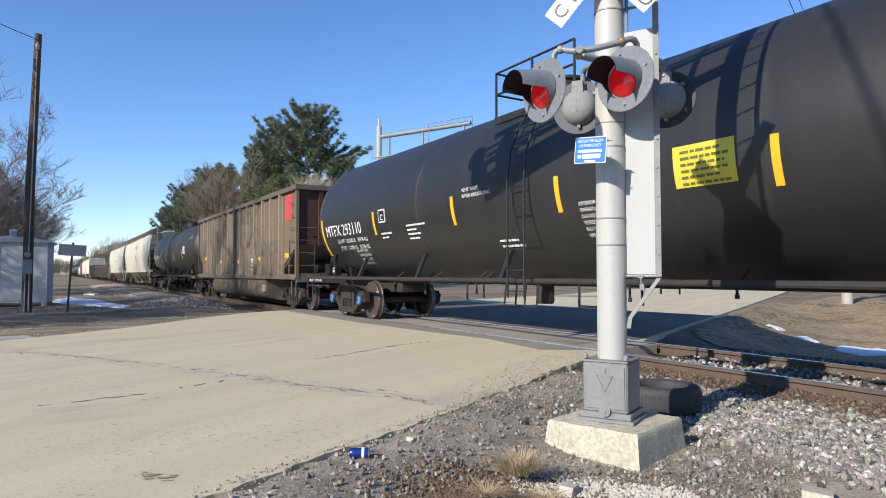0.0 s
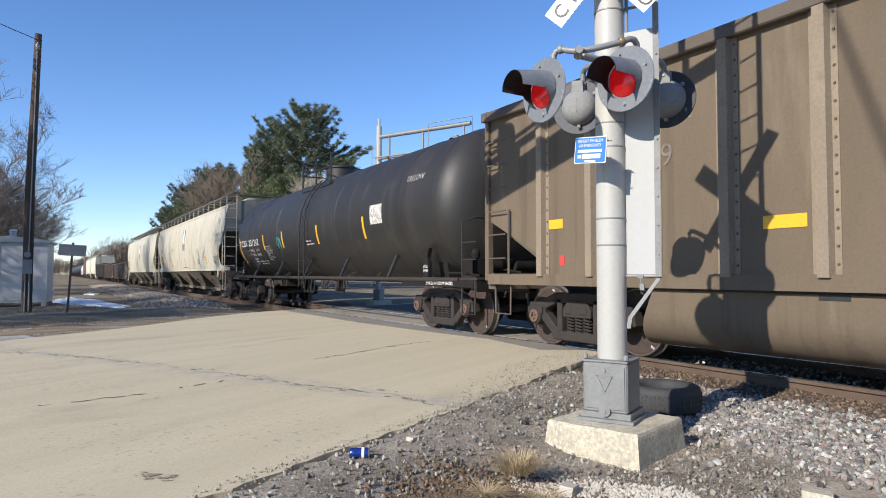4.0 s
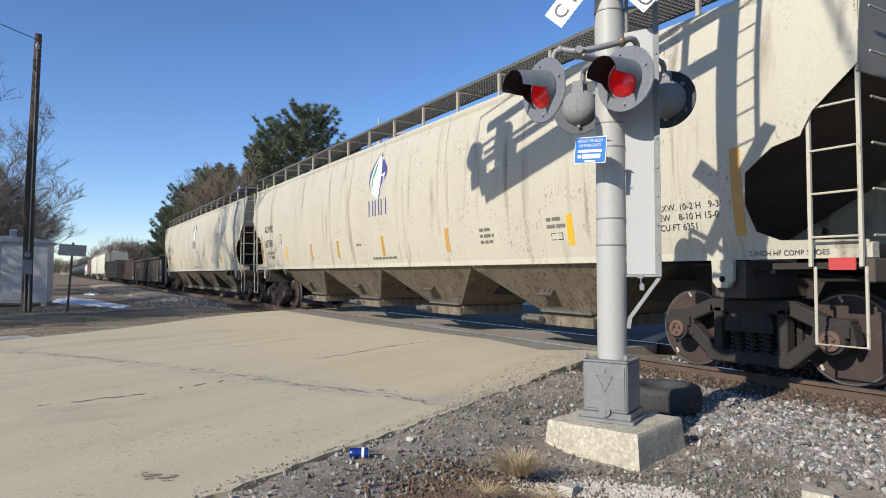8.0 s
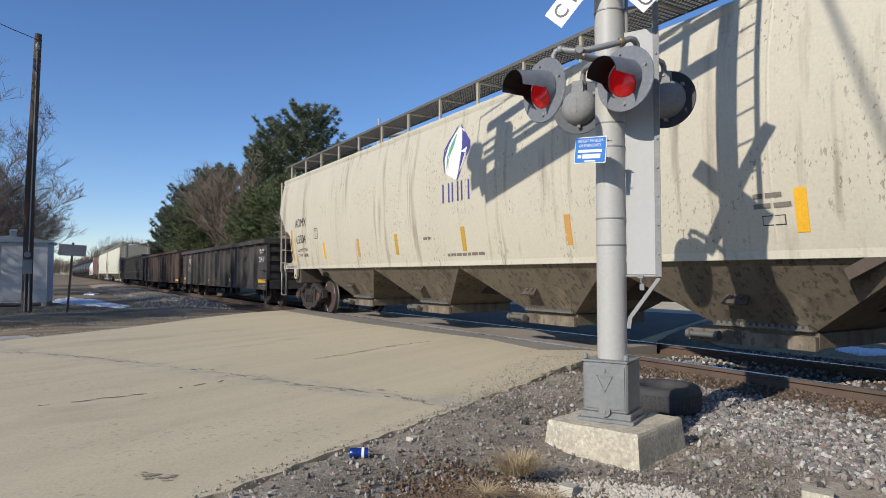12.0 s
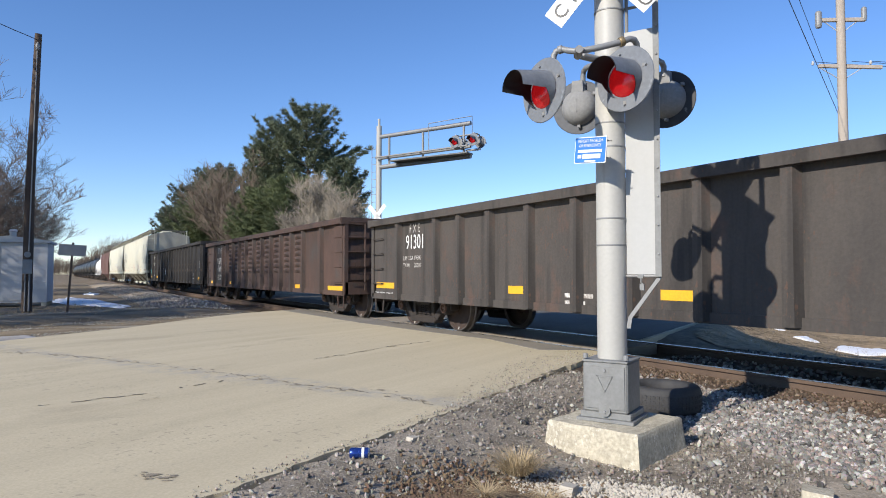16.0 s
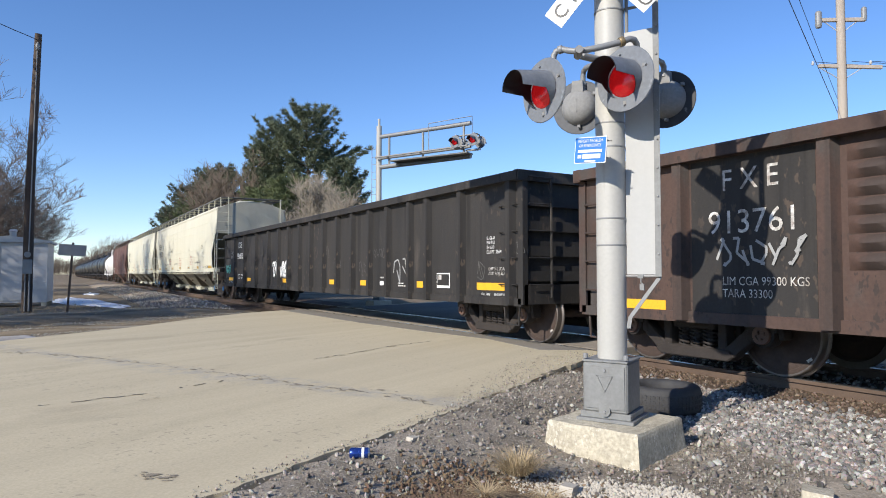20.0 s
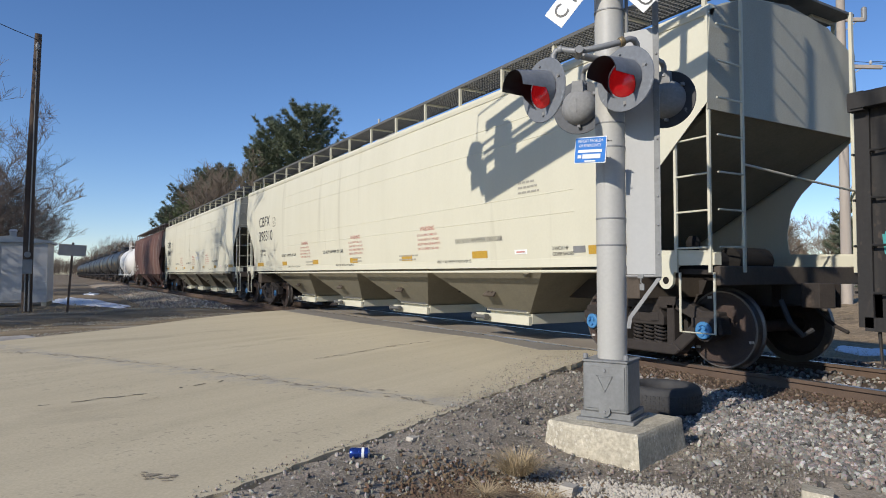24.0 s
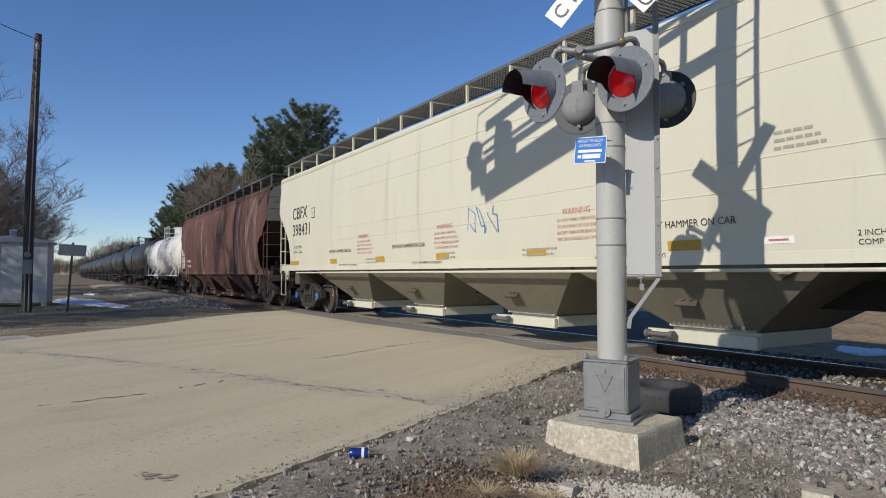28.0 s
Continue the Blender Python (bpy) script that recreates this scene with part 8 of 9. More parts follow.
bed("gravel_shoulder", -2.0, 5.9, -0.4, 6.2, 0.1, M["gravel"], "grey-brown gravel shoulder beside the road", 0.02, lambda x, y: side_of_road(x, y) < 0.12 and x < 5.9 and math.hypot(x - 2.9, y - 3.2) < 3.9 + 0.7 * noise.noise((x * 0.9, y * 0.9, 5)))
bed("ballast_bed", 4.4, 10.4, -6.0, 6.6, 0.12, M["ballast_bed"], "ballast under the track", 0.028, lambda x, y: side_of_road(x, y) < 0.05 and 5.0 < x < 10.0)
bed("ballast_bed_beyond", 4.6, 10.4, 20.0, 70.0, 0.25, M["ballast_bed"], "ballast under the track beyond the road", 0.03, lambda x, y: side_of_road(x, y) > 14.3)
sheet("pale_ballast", list(np.arange(2.0, 5.6, 0.2)), list(np.arange(19.5, 80.0, 0.3)), lambda x, y: slope_height(x, y) + 0.02 * noise.noise((x * 4, y * 4, 1)), M["ballast_pale"], "pale gravel slope beside the track", "gravel")
bed("dry_bank", 10.0, 30.0, -12.0, 16.0, 0.25, M["bank"], "bank of dry brown grass and leaves beyond the track", 0.02, lambda x, y: side_of_road(x, y) < -0.4)
bed("muddy_verge", -9.0, 5.9, 12.0, 27.0, 0.2, M["verge"], "muddy verge with old gravel and tyre marks beyond the road", 0.045, lambda x, y: side_of_road(x, y) > 9.2 and side_of_road(x, y) < 16.5 and y < 24.5 - 0.3 * x)


def lane_place(r):
    x, y = r.uniform(-7.0, 5.2), r.uniform(12.0, 27.0)
    d = side_of_road(x, y) + 0.45 * noise.noise((x * 0.5, y * 0.9, 6))
    return (x, y) if any(a < d < b for a, b in ((9.25, 10.2), (11.0, 11.5), (12.9, 14.1), (16.2, 16.9))) and noise.noise((x * 0.45, y * 1.3, 2)) > -0.25 else None


def stone_shapes(count, seed):
    out = []
    rng = random.Random(seed)
    for _ in range(count):
        bm = bmesh.new()
        bmesh.ops.create_icosphere(bm, subdivisions=1, radius=1.0)
        sc = Vector((rng.uniform(0.75, 1.25), rng.uniform(0.6, 1.0), rng.uniform(0.45, 0.8)))
        vs = []
        for v in bm.verts:
            k = 1 + rng.uniform(-0.28, 0.28)
            vs.append(Vector((v.co.x * sc.x * k, v.co.y * sc.y * k, v.co.z * sc.z * k)))
        bm.verts.index_update()
        out.append((vs, [tuple(v.index for v in f.verts) for f in bm.faces]))
        bm.free()
    return out


STONES = stone_shapes(10, 2)


def scatter(name, n, place, size, mat, label, seed, category="gravel", height=None):
    rng = random.Random(seed)
    verts, faces = [], []
    done = 0
    while done < n:
        p = place(rng)
        if p is None:
            continue
        x, y = p
        s = size(rng, x, y)
        vs, fs = STONES[rng.randrange(len(STONES))]
        rot = Euler((rng.uniform(0, 6), rng.uniform(0, 6), rng.uniform(0, 6))).to_matrix()
        c = Vector((x, y, (height if height is not None else base_height(x, y) + 0.028) + s * 0.2))
        k = len(verts)
        verts += [tuple(c + rot @ (v * s)) for v in vs]
        faces += [tuple(k + j for j in f) for f in fs]
        done += 1
    me = bpy.data.meshes.new(name)
    me.from_pydata(verts, [], faces)
    me.materials.append(mat)
    return tagged(new(name, me), label, category, "", "stuff")


def in_ballast(r):
    x, y = r.uniform(3.0, 6.62), r.uniform(-0.6, 5.6)
    d = side_of_road(x, y)
    if d > -0.5 or math.hypot(x - 3.60, y - 3.52) < 0.50 or math.hypot(x - 4.98, y - 4.24) < 0.36:
        return None
    if x < 3.75 + 0.22 * y and r.random() < 0.975:
        return None
    if r.random() < smooth_step(5.35, 6.25, x + 0.25 * noise.noise((x * 2, y * 2, 8))):
        return None
    return x, y


def in_shoulder(r):
    x, y = r.uniform(-0.5, 5.9), r.uniform(0.8, 6.0)
    d = side_of_road(x, y)
    return (x, y) if -2.6 < d < -0.02 and r.random() < 0.45 + 0.2 * (-d) else None


def in_track(r):
    x, y = r.uniform(6.8, 9.7), r.uniform(-3.0, 6.4)
    return (x, y) if side_of_road(x, y) < -0.15 else None




# ---- far side of the road: a parked car and low buildings ----
def parked_car(at, turn, label):
    t = thing("parked_car", Matrix.Translation(at) @ pose(0, 0, 0, 0, 0, turn), label, "car")
    bm = bmesh.new()
    prism(bm, [(-2.2, 0.35), (2.2, 0.35), (2.25, 0.7), (1.9, 0.9), (-2.1, 0.95), (-2.25, 0.7)], -0.85, 0.85, "y")
    part("body", bm, M["white"], t, bevel=0.05)
    bm = bmesh.new()
    prism(bm, [(-1.9, 0.93), (1.0, 0.93), (0.45, 1.42), (-1.4, 1.45)], -0.72, 0.72, "y")
    part("cabin", bm, M["hood"], t, "dark glazed cabin", bevel=0.05)
    bm = bmesh.new()
    box(bm, -1.35, 0.4, -0.70, 0.70, 1.43, 1.48)
    part("roof", bm, M["white"], t, bevel=0.02)
    for x in (-1.35, 1.4):
        for y in (-0.86, 0.86):
            bm = bmesh.new()
            lathe(bm, [(0.2, -0.1), (0.32, -0.09), (0.32, 0.09), (0.2, 0.1)], (x, y, 0.32), "y", 18)
            part("wheel", bm, M["rubber"], t)
    return t


def low_house(at, turn, w, d, h, label):
    t = thing("house", Matrix.Translation(at) @ pose(0, 0, 0, 0, 0, turn), label, "house", "far houses")
    bm = bmesh.new()
    box(bm, -w / 2, w / 2, -d / 2, d / 2, -0.2, h)
    wall = part("wall", bm, M["house"], t)
    bm = bmesh.new()
    prism(bm, [(-d / 2 - 0.4, h), (d / 2 + 0.4, h), (0, h + 1.5)], -w / 2 - 0.4, w / 2 + 0.4, "x")
    part("roof", bm, M["house_roof"], t)
    for k in range(3):
        bm = bmesh.new()
        x = -w / 2 + w * (k + 0.5) / 3
        box(bm, x - 0.5, x + 0.5, -d / 2 - 0.05, -d / 2 + 0.02, 0.9, 2.0)
        part("window", bm, M["hood"], t)
    return t


parked_car(on_ray(1262, 58), 10, "white parked car beyond the road")
for x, d, turn, sc in ((1190, 70, 30, 0.62), (1240, 85, 120, 0.7), (1330, 66, 200, 0.6), (1420, 90, 300, 0.75), (1160, 100, 80, 0.8)):
    plant_bare(on_ray(x, d), MID, turn, sc, "leafless tree beyond the road")
low_house(on_ray(1450, 120), 40, 16, 9, 2.7, "low pale house among bare trees")
low_house(on_ray(1330, 140), 50, 12, 8, 2.7, "low pale house in the distance")
def island_stone(name, cols, rough=0.9):
    """Stone colours that differ from piece to piece."""
    m = bpy.data.materials.new(name)
    m.use_nodes = True
    n, li = m.node_tree.nodes, m.node_tree.links.new
    g = n.new("ShaderNodeNewGeometry")
    r = n.new("ShaderNodeValToRGB")
    r.color_ramp.interpolation = "LINEAR"
    els = r.color_ramp.elements
    while len(els) < len(cols):
        els.new(0.5)
    for i, c in enumerate(cols):
        els[i].position = i / (len(cols) - 1)
        els[i].color = (*c, 1)
    li(g.outputs["Random Per Island"], r.inputs["Fac"])
    t = n.new("ShaderNodeTexNoise")
    t.inputs["Scale"].default_value, t.inputs["Detail"].default_value = 60.0, 4.0
    tc = n.new("ShaderNodeTexCoord")
    li(tc.outputs["Object"], t.inputs["Vector"])
    mx = n.new("ShaderNodeMix")
    mx.data_type, mx.blend_type = "RGBA", "MULTIPLY"
    mx.inputs["Factor"].default_value = 0.55
    li(r.outputs["Color"], mx.inputs["A"])
    li(t.outputs["Color"], mx.inputs["B"])
    b = n["Principled BSDF"]
    b.inputs["Roughness"].default_value = rough
    li(mx.outputs["Result"], b.inputs["Base Color"])
    bp = n.new("ShaderNodeBump")
    bp.inputs["Strength"].default_value, bp.inputs["Distance"].default_value = 0.4, 0.006
    li(t.outputs["Fac"], bp.inputs["Height"])
    li(bp.outputs["Normal"], b.inputs["Normal"])
    return m


M["stones_mixed"] = island_stone("mixed_ballast", [(0.055, 0.055, 0.054), (0.36, 0.335, 0.295), (0.12, 0.117, 0.11), (0.42, 0.33, 0.275), (0.25, 0.24, 0.22), (0.72, 0.69, 0.62), (0.17, 0.165, 0.155)])
M["lane_stone"] = island_stone("lane_gravel_stones", [(0.22, 0.19, 0.15), (0.50, 0.45, 0.36), (0.34, 0.30, 0.24), (0.60, 0.55, 0.46)])
M["stones_small"] = island_stone("mixed_gravel", [(0.10, 0.088, 0.073), (0.36, 0.32, 0.26), (0.18, 0.158, 0.13), (0.55, 0.51, 0.44), (0.27, 0.235, 0.19)])
scatter("ballast_stones", 15500, in_ballast, lambda r, x, y: 0.010 + 0.026 * r.random() ** 1.3, M["stones_mixed"], "loose grey and pinkish ballast stones beside the rail", 5)
M["spoil"] = island_stone("brown_spoil", [(0.085, 0.058, 0.040), (0.20, 0.135, 0.09), (0.12, 0.085, 0.06), (0.30, 0.22, 0.16)])
scatter("spoil_stones", 3600, lambda r: (r.uniform(5.6, 6.7), r.uniform(-0.8, 6.0)), lambda r, x, y: r.uniform(0.008, 0.024), M["spoil"], "rusty brown spoil and small stones along the rail", 33)
scatter("gravel_stones", 24000, in_shoulder, lambda r, x, y: 0.0035 + 0.015 * r.random() ** 5, M["stones_small"], "small gravel stones and chips on the shoulder", 6)
scatter("slope_stones", 7000, lambda r: (r.uniform(2.7, 5.4), 23.0 + 38 * r.random() ** 1.5), lambda r, x, y: r.uniform(0.018, 0.042), M["stones_mixed"], "coarse ballast stones on the slope beside the track", 17)
scatter("lane_stones", 14000, lane_place, lambda r, x, y: 0.007 + 0.016 * r.random() ** 2, M["lane_stone"], "pale gravel in strips along the road edge", 18)
M["grit"] = island_stone("road_grit", [(0.30, 0.26, 0.20), (0.55, 0.49, 0.40), (0.20, 0.175, 0.14), (0.62, 0.57, 0.48)])


def in_grit(r):
    x = r.uniform(-0.5, 6.4)
    d = abs(r.gauss(0, 0.05 + 0.30 * smooth_step(2.6, 5.2, x)))
    y = on_line(EDGE, ROAD, x) + (d + 0.03) / ROAD.x
    return (x, y) if r.random() < 0.25 + 0.75 * smooth_step(2.0, 4.5, x) else None


scatter("road_grit", 3000, in_grit, lambda r, x, y: 0.0025 + 0.007 * r.random() ** 4, M["grit"], "loose grit strewn over the edge of the road", 31, "gravel", 0.004)
scatter("track_stones", 3500, in_track, lambda r, x, y: r.uniform(0.02, 0.04), M["stones_mixed"], "ballast stones between the ties", 7)

tyre = thing("old_tyre", (4.98, 4.24, -0.19), "worn black car tyre lying flat against the mast footing", "tyre")
bm = bmesh.new()
prof = []
n = 20
for i in range(n):
    a = 2 * pi * i / n
    c, s = cos(a), sin(a)
    prof.append((0.285 + 0.075 * (abs(c) ** 0.6) * (1 if c > 0 else -1), 0.125 + 0.125 * (abs(s) ** 0.6) * (1 if s > 0 else -1)))
rings = []
for r, h in prof:
    rings.append([bm.verts.new((r * cos(2 * pi * k / 48), r * sin(2 * pi * k / 48), h)) for k in range(48)])
for i in range(n):
    a, b = rings[i], rings[(i + 1) % n]
    for k in range(48):
        bm.faces.new((a[k], a[(k + 1) % 48], b[(k + 1) % 48], b[k]))
for k in range(60):
    a = 2 * pi * k / 60
    for z in (0.08, 0.125, 0.17):
        m = Matrix.Rotation(a + (0.03 if z == 0.10 else 0), 4, "Z")
        ps = [m @ Vector(p) for p in ((0.357, -0.012, z - 0.016), (0.357, 0.012, z - 0.016), (0.363, 0.010, z - 0.014), (0.363, -0.010, z - 0.014), (0.357, -0.012, z + 0.016), (0.357, 0.012, z + 0.016), (0.363, 0.010, z + 0.014), (0.363, -0.010, z + 0.014))]
        v = [bm.verts.new(p) for p in ps]
        for f in ((2, 3, 7, 6), (0, 3, 2, 1), (4, 5, 6, 7), (0, 4, 7, 3), (1, 2, 6, 5)):
            bm.faces.new([v[i] for i in f])
part("casing", bm, M["rubber"], tyre, smooth=True)

can = thing("drink_can", Matrix.Translation((1.60, 3.64, 0.022)) @ pose(0, 0, 0, 0, 90, -28), "crushed blue drink can lying on the gravel", "can")
bm = bmesh.new()
lathe(bm, [(0.02, -0.06), (0.027, -0.06), (0.033, -0.05), (0.0325, -0.02), (0.030, 0.0), (0.033, 0.03), (0.033, 0.05)], axis="z", seg=24)
part("body", bm, M["can_blue"], can, smooth=True)
bm = bmesh.new()
lathe(bm, [(0.033, 0.0505), (0.027, 0.061), (0.024, 0.061), (0.023, 0.058), (0.01, 0.058)], axis="z", seg=24)
part("lid", bm, M["tin"], can, "bare metal lid")
bm = bmesh.new()
lathe(bm, [(0.0335, 0.012), (0.0338, 0.014), (0.0338, 0.026), (0.0335, 0.028)], axis="z", seg=24)
part("band", bm, M["white"], can)

for p, s, lab in (((3.70, 2.07, -0.17), 0.085, "broken pale concrete lump in the gravel"), ((2.08, 3.86, -0.01), 0.03, "small pale stone on the gravel"), ((2.62, 2.92, -0.17), 0.045, "pale stone beside the footing")):
    bm = bmesh.new()
    bmesh.ops.create_cube(bm, size=1.0)
    bmesh.ops.subdivide_edges(bm, edges=bm.edges[:], cuts=3, use_grid_fill=True)
    for v in bm.verts:
        v.co = Vector((v.co.x * 1.3, v.co.y * 0.9, v.co.z * 0.7)) * s * 2 * (1 + 0.10 * noise.noise(v.co * 3 + Vector(p)))
    tagged(part("concrete_lump", bm, M["cement"] if s > 0.05 else M["stone_pale"], None, at=Matrix.Translation(p) @ pose(0, 0, 0, 4, 6, 30), smooth=True), lab, "stone")


def grass_tuft(at, n, h, spread, seed, label):
    rng = random.Random(seed)
    bm = bmesh.new()
    for _ in range(n):
        a = rng.uniform(0, 6.28)
        r0 = spread * 0.35 * rng.random() ** 0.5
        b = Vector((r0 * cos(a), r0 * sin(a), 0))
        lean = spread * rng.uniform(0.3, 1.3)
        a2 = a + rng.uniform(-0.8, 0.8)
        tip = b + Vector((cos(a2) * lean, sin(a2) * lean, h * rng.uniform(0.2, 1.0)))
        mid2 = b.lerp(tip, 0.5) + Vector((0, 0, h * 0.22))
        w = Vector((-sin(a2), cos(a2), 0)) * 0.0017
        v = [bm.verts.new(p) for p in (b - w, b + w, mid2 + w, mid2 - w, tip)]
        bm.faces.new((v[0], v[1], v[2], v[3]))
        bm.faces.new((v[3], v[2], v[4]))
    return tagged(part("grass_tuft", bm, M["dry_grass"], None, at=at), label, "grass", "dry grass tufts")


grass_tuft((2.48, 3.22, -0.13), 520, 0.15, 0.20, 1, "tuft of dry straw-coloured grass beside the footing")
grass_tuft((2.05, 2.95, -0.10), 160, 0.05, 0.16, 2, "flattened tuft of dry brown grass on the gravel")
grass_tuft((2.30, 2.75, -0.12), 110, 0.045, 0.15, 3, "flattened tuft of dry brown grass on the gravel")
grass_tuft((5.1, 4.6, -0.17), 120, 0.08, 0.20, 4, "thin tuft of dry grass beside the rail")


def bank_grass():
    rng = random.Random(8)
    verts, faces = [], []
    for _ in range(30000):
        x, y = rng.uniform(10.4, 26.0), rng.uniform(-8.0, 13.5)
        if side_of_road(x, y) > -0.5 or noise.noise((x * 0.8, y * 0.8, 3)) < rng.uniform(-0.5, 0.25):
            continue
        z = ground_height(x, y)
        a = rng.uniform(0, 6.28)
        h = rng.uniform(0.03, 0.13) * (1.6 if noise.noise((x * 0.4, y * 0.4, 7)) > 0.25 else 1.0)
        w = 0.009
        k = len(verts)
        verts += [(x - w, y, z), (x + w, y, z), (x + cos(a) * h * 0.9, y + sin(a) * h * 0.9, z + h)]
        faces.append((k, k + 1, k + 2))
    for _ in range(2500):
        x, y = rng.uniform(-6.0, 4.6), rng.uniform(15.5, 30.0)
        if side_of_road(x, y) < 11.5 or (-3 < x < 0.2 and 27.4 < y):
            continue
        z = ground_height(x, y)
        a = rng.uniform(0, 6.28)
        h = rng.uniform(0.03, 0.12)
        w = 0.012
        k = len(verts)
        verts += [(x - w, y, z), (x + w, y, z), (x + cos(a) * h * 0.9, y + sin(a) * h * 0.9, z + h)]
        faces.append((k, k + 1, k + 2))
    me = bpy.data.meshes.new("dry_grass")
    me.from_pydata(verts, [], faces)
    me.materials.append(M["dry_grass"])
    tagged(new("dry_grass", me), "dry trampled winter grass", "grass", "", "stuff")


bank_grass()


def crack(pts, width, seed, label="tar-filled crack in the concrete road"):
    rng = random.Random(seed)
    bm = bmesh.new()
    prev = None
    path = []
    for a, b in zip(pts, pts[1:]):
        n = max(3, int((Vector(b) - Vector(a)).length / 0.06))
        for i in range(n):
            t = i / n
            path.append(Vector((a[0] + (b[0] - a[0]) * t + rng.gauss(0, 0.018), a[1] + (b[1] - a[1]) * t + rng.gauss(0, 0.018), 0.0045)))
    path.append(Vector((*pts[-1], 0.0045)))
    for i, p in enumerate(path):
        d = (path[min(i + 1, len(path) - 1)] - path[max(i - 1, 0)]).normalized()
        w = Vector((-d.y, d.x, 0)) * width * rng.uniform(0.25, 1.3)
        if rng.random() < 0.07:
            prev = None
            continue
        cur = (bm.verts.new(p - w), bm.verts.new(p + w))
        if prev:
            bm.faces.new((prev[0], prev[1], cur[1], cur[0]))
        prev = cur
    return tagged(part("road_crack", bm, M["crack"], None), label, "crack", "cracks in the road", "structure")


crack([(-0.13, 6.4), (0.33, 6.46), (0.76, 6.54)], 0.010, 1)
crack([(1.01, 6.70), (1.26, 6.80), (1.51, 6.93)], 0.014, 2)
crack([(2.9, 8.05), (3.53, 8.37), (4.51, 8.93), (5.33, 9.22)], 0.010, 4)
crack([(2.30, 6.0), (2.68, 5.29), (2.74, 4.73)], 0.004, 6)
crack([(-2.5, 12.2), (-0.24, 10.71), (0.54, 9.54)], 0.005, 8)


def patched(pts, width, seed, label, count=90, size=(0.015, 0.07)):
    """Broken, worn concrete along a joint: many small flat scabs with ragged outlines."""
    rng = random.Random(seed)
    bm = bmesh.new()
    lens = [(Vector(b) - Vector(a)).length for a, b in zip(pts, pts[1:])]
    for i in range(int(count * sum(lens))):
        f = rng.uniform(0, sum(lens))
        for k, ln in enumerate(lens):
            if f <= ln or k == len(lens) - 1:
                break
            f -= ln
        a, b = Vector((*pts[k], 0)), Vector((*pts[k + 1], 0))
        d = (b - a).normalized()
        c = a + d * min(f, ln) + Vector((-d.y, d.x, 0)) * rng.gauss(0, width * 0.55)
        r = rng.uniform(*size) * (0.6 + 0.8 * rng.random() ** 3)
        n = rng.randint(6, 9)
        turn = math.atan2(d.y, d.x)
        z = 0.0032 + 0.0012 * rng.random() + 1e-5 * i
        vs = []
        for q in range(n):
            w = 2 * pi * q / n
            rr = r * rng.uniform(0.55, 1.25)
            u, v = rr * 1.6 * cos(w), rr * 0.8 * sin(w)
            vs.append(bm.verts.new((c.x + u * cos(turn) - v * sin(turn), c.y + u * sin(turn) + v * cos(turn), z)))
        bm.faces.new(vs)
    return tagged(part("road_patch", bm, M["patch"], None), label, "patch", "patches in the road", "structure")


patched([(-1.6, 12.4), (-0.24, 10.71), (0.54, 9.54), (1.6, 7.5), (2.21, 6.08), (2.68, 5.29), (2.80, 4.80)], 0.12, 1, "rough grey patched joint across the concrete road", 14, (0.008, 0.030))
crack([(0.20, 10.05), (0.54, 9.54), (1.05, 8.55)], 0.004, 15)
crack([(1.40, 7.9), (1.75, 7.2), (2.21, 6.08), (2.5, 5.6)], 0.004, 16)
patched([(0.40, 3.95), (0.50, 3.84), (0.58, 3.78)], 0.05, 2, "small worn hole in the concrete road", 130, (0.006, 0.020))
patched([(0.66, 6.2), (0.80, 6.28)], 0.04, 4, "shallow scar in the concrete road", 60, (0.006, 0.016))
patched([(3.1, 5.0), (3.6, 5.35), (4.3, 5.95), (5.0, 6.35), (5.8, 6.7)], 0.16, 3, "broken rough edge of the road near the signal", 30, (0.006, 0.022))
patched([(2.9, 8.05), (3.53, 8.37), (4.51, 8.93)], 0.06, 5, "worn joint along the middle of the concrete road", 10, (0.008, 0.03))


def litter_patch(name, cx, cy, rx, ry, mat, label, seed, n=40):
    rng = random.Random(seed)
    bm = bmesh.new()
    c = bm.verts.new((cx, cy, ground_height(cx, cy) + 0.042))
    ring = []
    for i in range(n):
        a = 2 * pi * i / n
        k = rng.uniform(0.65, 1.2)
        x, y = cx + cos(a) * rx * k, cy + sin(a) * ry * k
        ring.append(bm.verts.new((x, y, ground_height(x, y) + 0.022)))
    for i in range(n):
        bm.faces.new((c, ring[i], ring[(i + 1) % n]))
    return tagged(part(name, bm, mat, None, smooth=True), label, "litter", "", "structure")


litter_patch("leaf_litter", 1.95, 3.02, 0.42, 0.30, M["leaf_litter"], "brown leaf litter and dead grass on the gravel", 1)
litter_patch("leaf_litter", 2.35, 3.00, 0.32, 0.24, M["leaf_litter"], "brown leaf litter and dead grass on the gravel", 2)


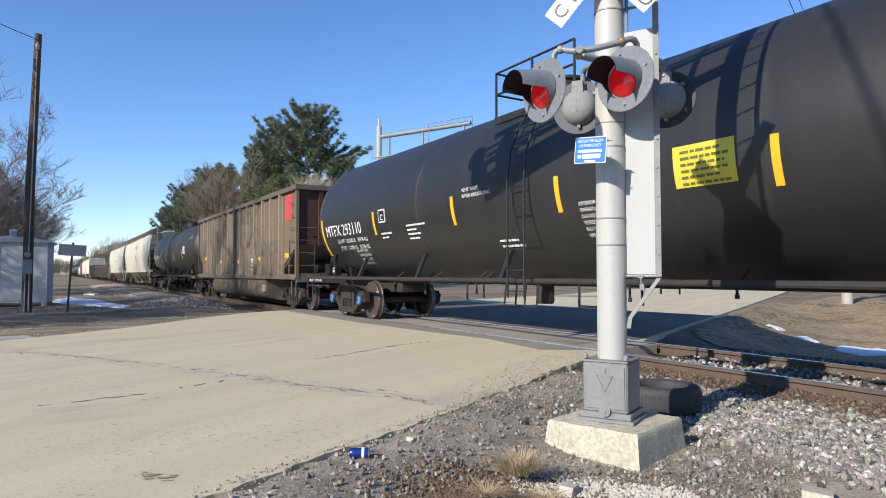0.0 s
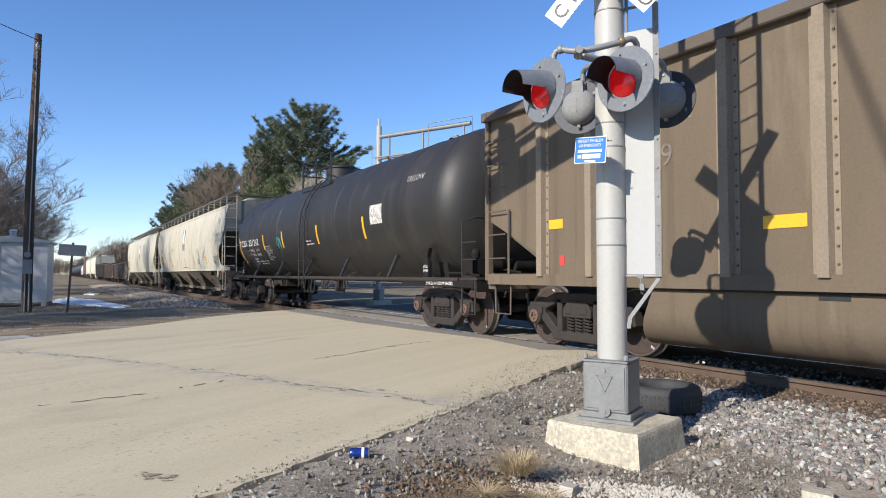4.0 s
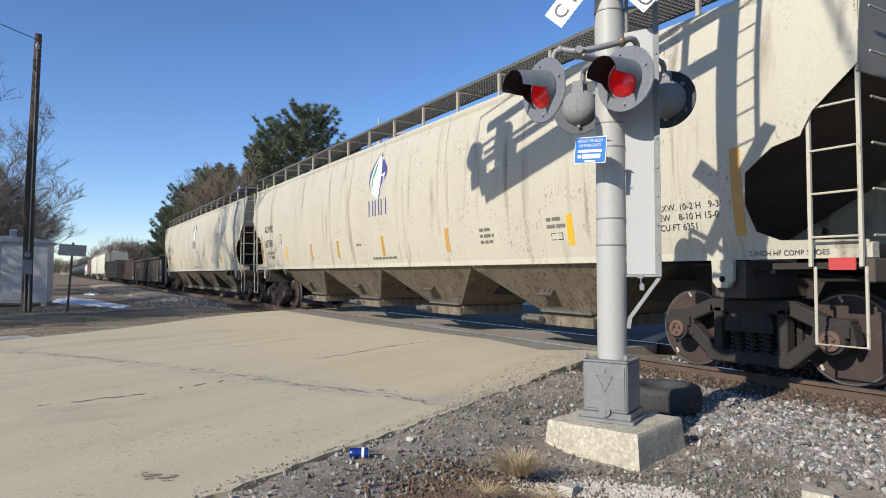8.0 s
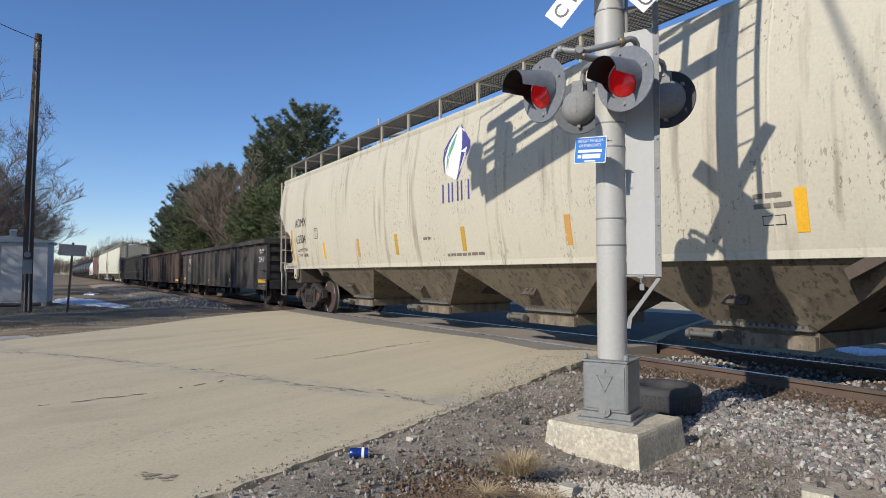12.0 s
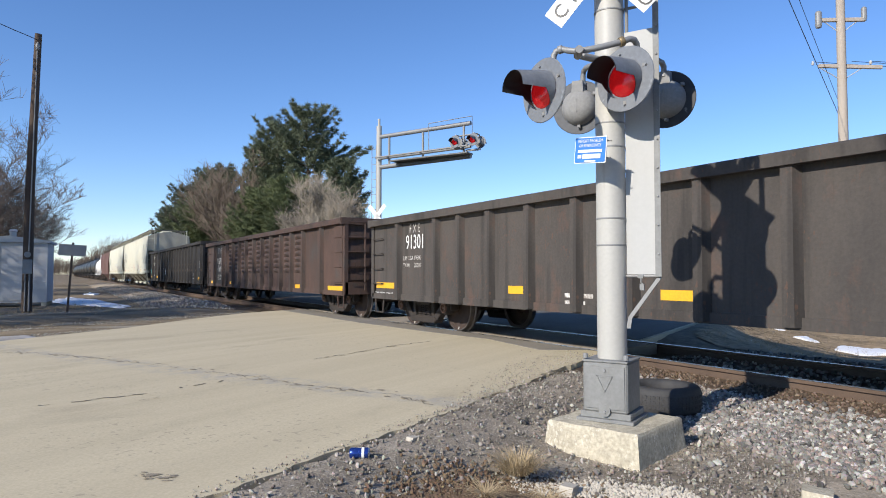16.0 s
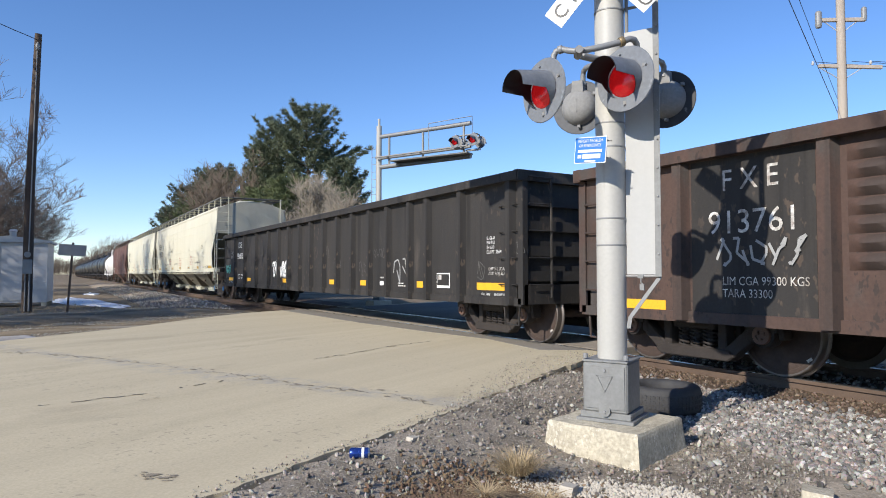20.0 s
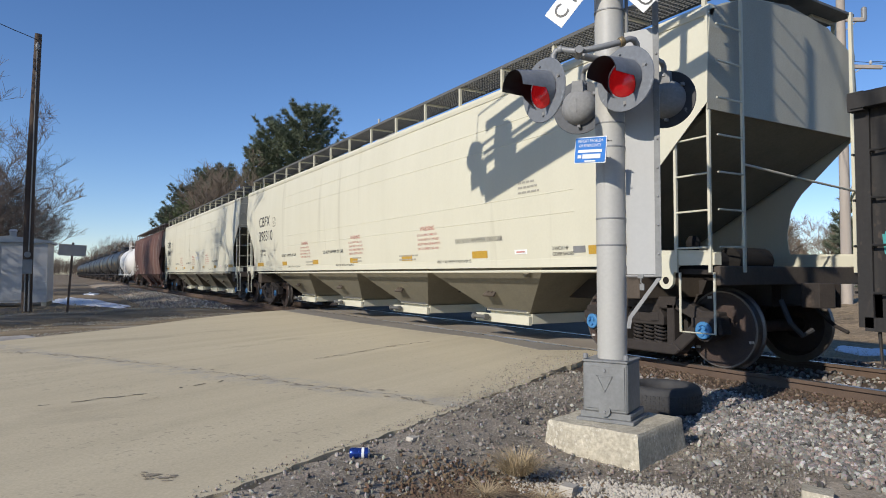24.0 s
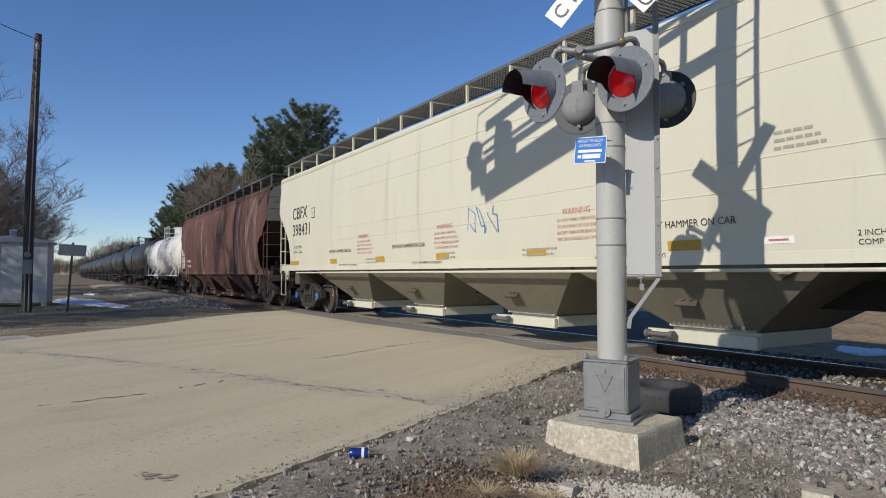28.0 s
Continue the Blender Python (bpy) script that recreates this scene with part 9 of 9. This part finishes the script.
def in_white(r):
    t, w = r.random(), r.gauss(0, 0.07)
    return 2.42 + 0.80 * t + w * 0.6, 3.22 - 0.72 * t + w


def in_leaves(r):
    return 2.15 + r.gauss(0, 0.28), 3.05 + r.gauss(0, 0.17)


M["leaf_bits"] = island_stone("dead_leaf_bits", [(0.09, 0.055, 0.035), (0.22, 0.145, 0.085), (0.14, 0.09, 0.055), (0.30, 0.21, 0.12)])
scatter("dead_leaves", 3200, in_leaves, lambda r, x, y: r.uniform(0.005, 0.015), M["leaf_bits"], "brown bits of dead leaves on the gravel", 21, "leaves")
scatter("white_gravel", 1500, in_white, lambda r, x, y: r.uniform(0.006, 0.016), M["stone_pale"], "strip of white gravel in front of the footing", 9)

# ties: those by the signal and those past the road
def tie_mesh():
    bm = bmesh.new()
    box(bm, -1.3, 1.3, -0.115, 0.115, -0.36, -0.183)
    return finish("tie", bm, M["tie"], bevel=0.012)


tie_root = thing("track_ties", (TRACK_X, 0, 0), "weathered wooden ties under the rails", "ties", "", "structure")
tm = tie_mesh()
for i in range(24):
    part("tie", tm, None, tie_root, "", (0.02 * math.sin(i * 2.3), 5.9 - 0.51 * i, 0))
for i in range(60):
    part("tie", tm, None, tie_root, "", (0.02 * math.sin(i * 1.7), 21.0 + 0.51 * i, 0))
bm = bmesh.new()
for i in range(24):
    for x in (-0.754, 0.754):
        box(bm, x - 0.10, x - 0.072, 5.82 - 0.51 * i, 5.98 - 0.51 * i, -0.183, -0.165)
        box(bm, x + 0.072, x + 0.10, 5.82 - 0.51 * i, 5.98 - 0.51 * i, -0.183, -0.165)
part("tie_plate", bm, M["rail"], tie_root)


# ---- the moving train ----
def motions():
    for car, y in CARS:
        walk(car, [(t, pose(TRACK_X, y - SPEED * t, 0)) for t in (0.0, 7.0, 14.0, 21.0, CLIP)])
    turn = math.degrees(SPEED / 0.457) * 0.1
    for w, dy in WHEELSETS:
        walk(w, [(0.1 * i, pose(0, dy, 0.457, turn * i)) for i in range(281)])


motions()
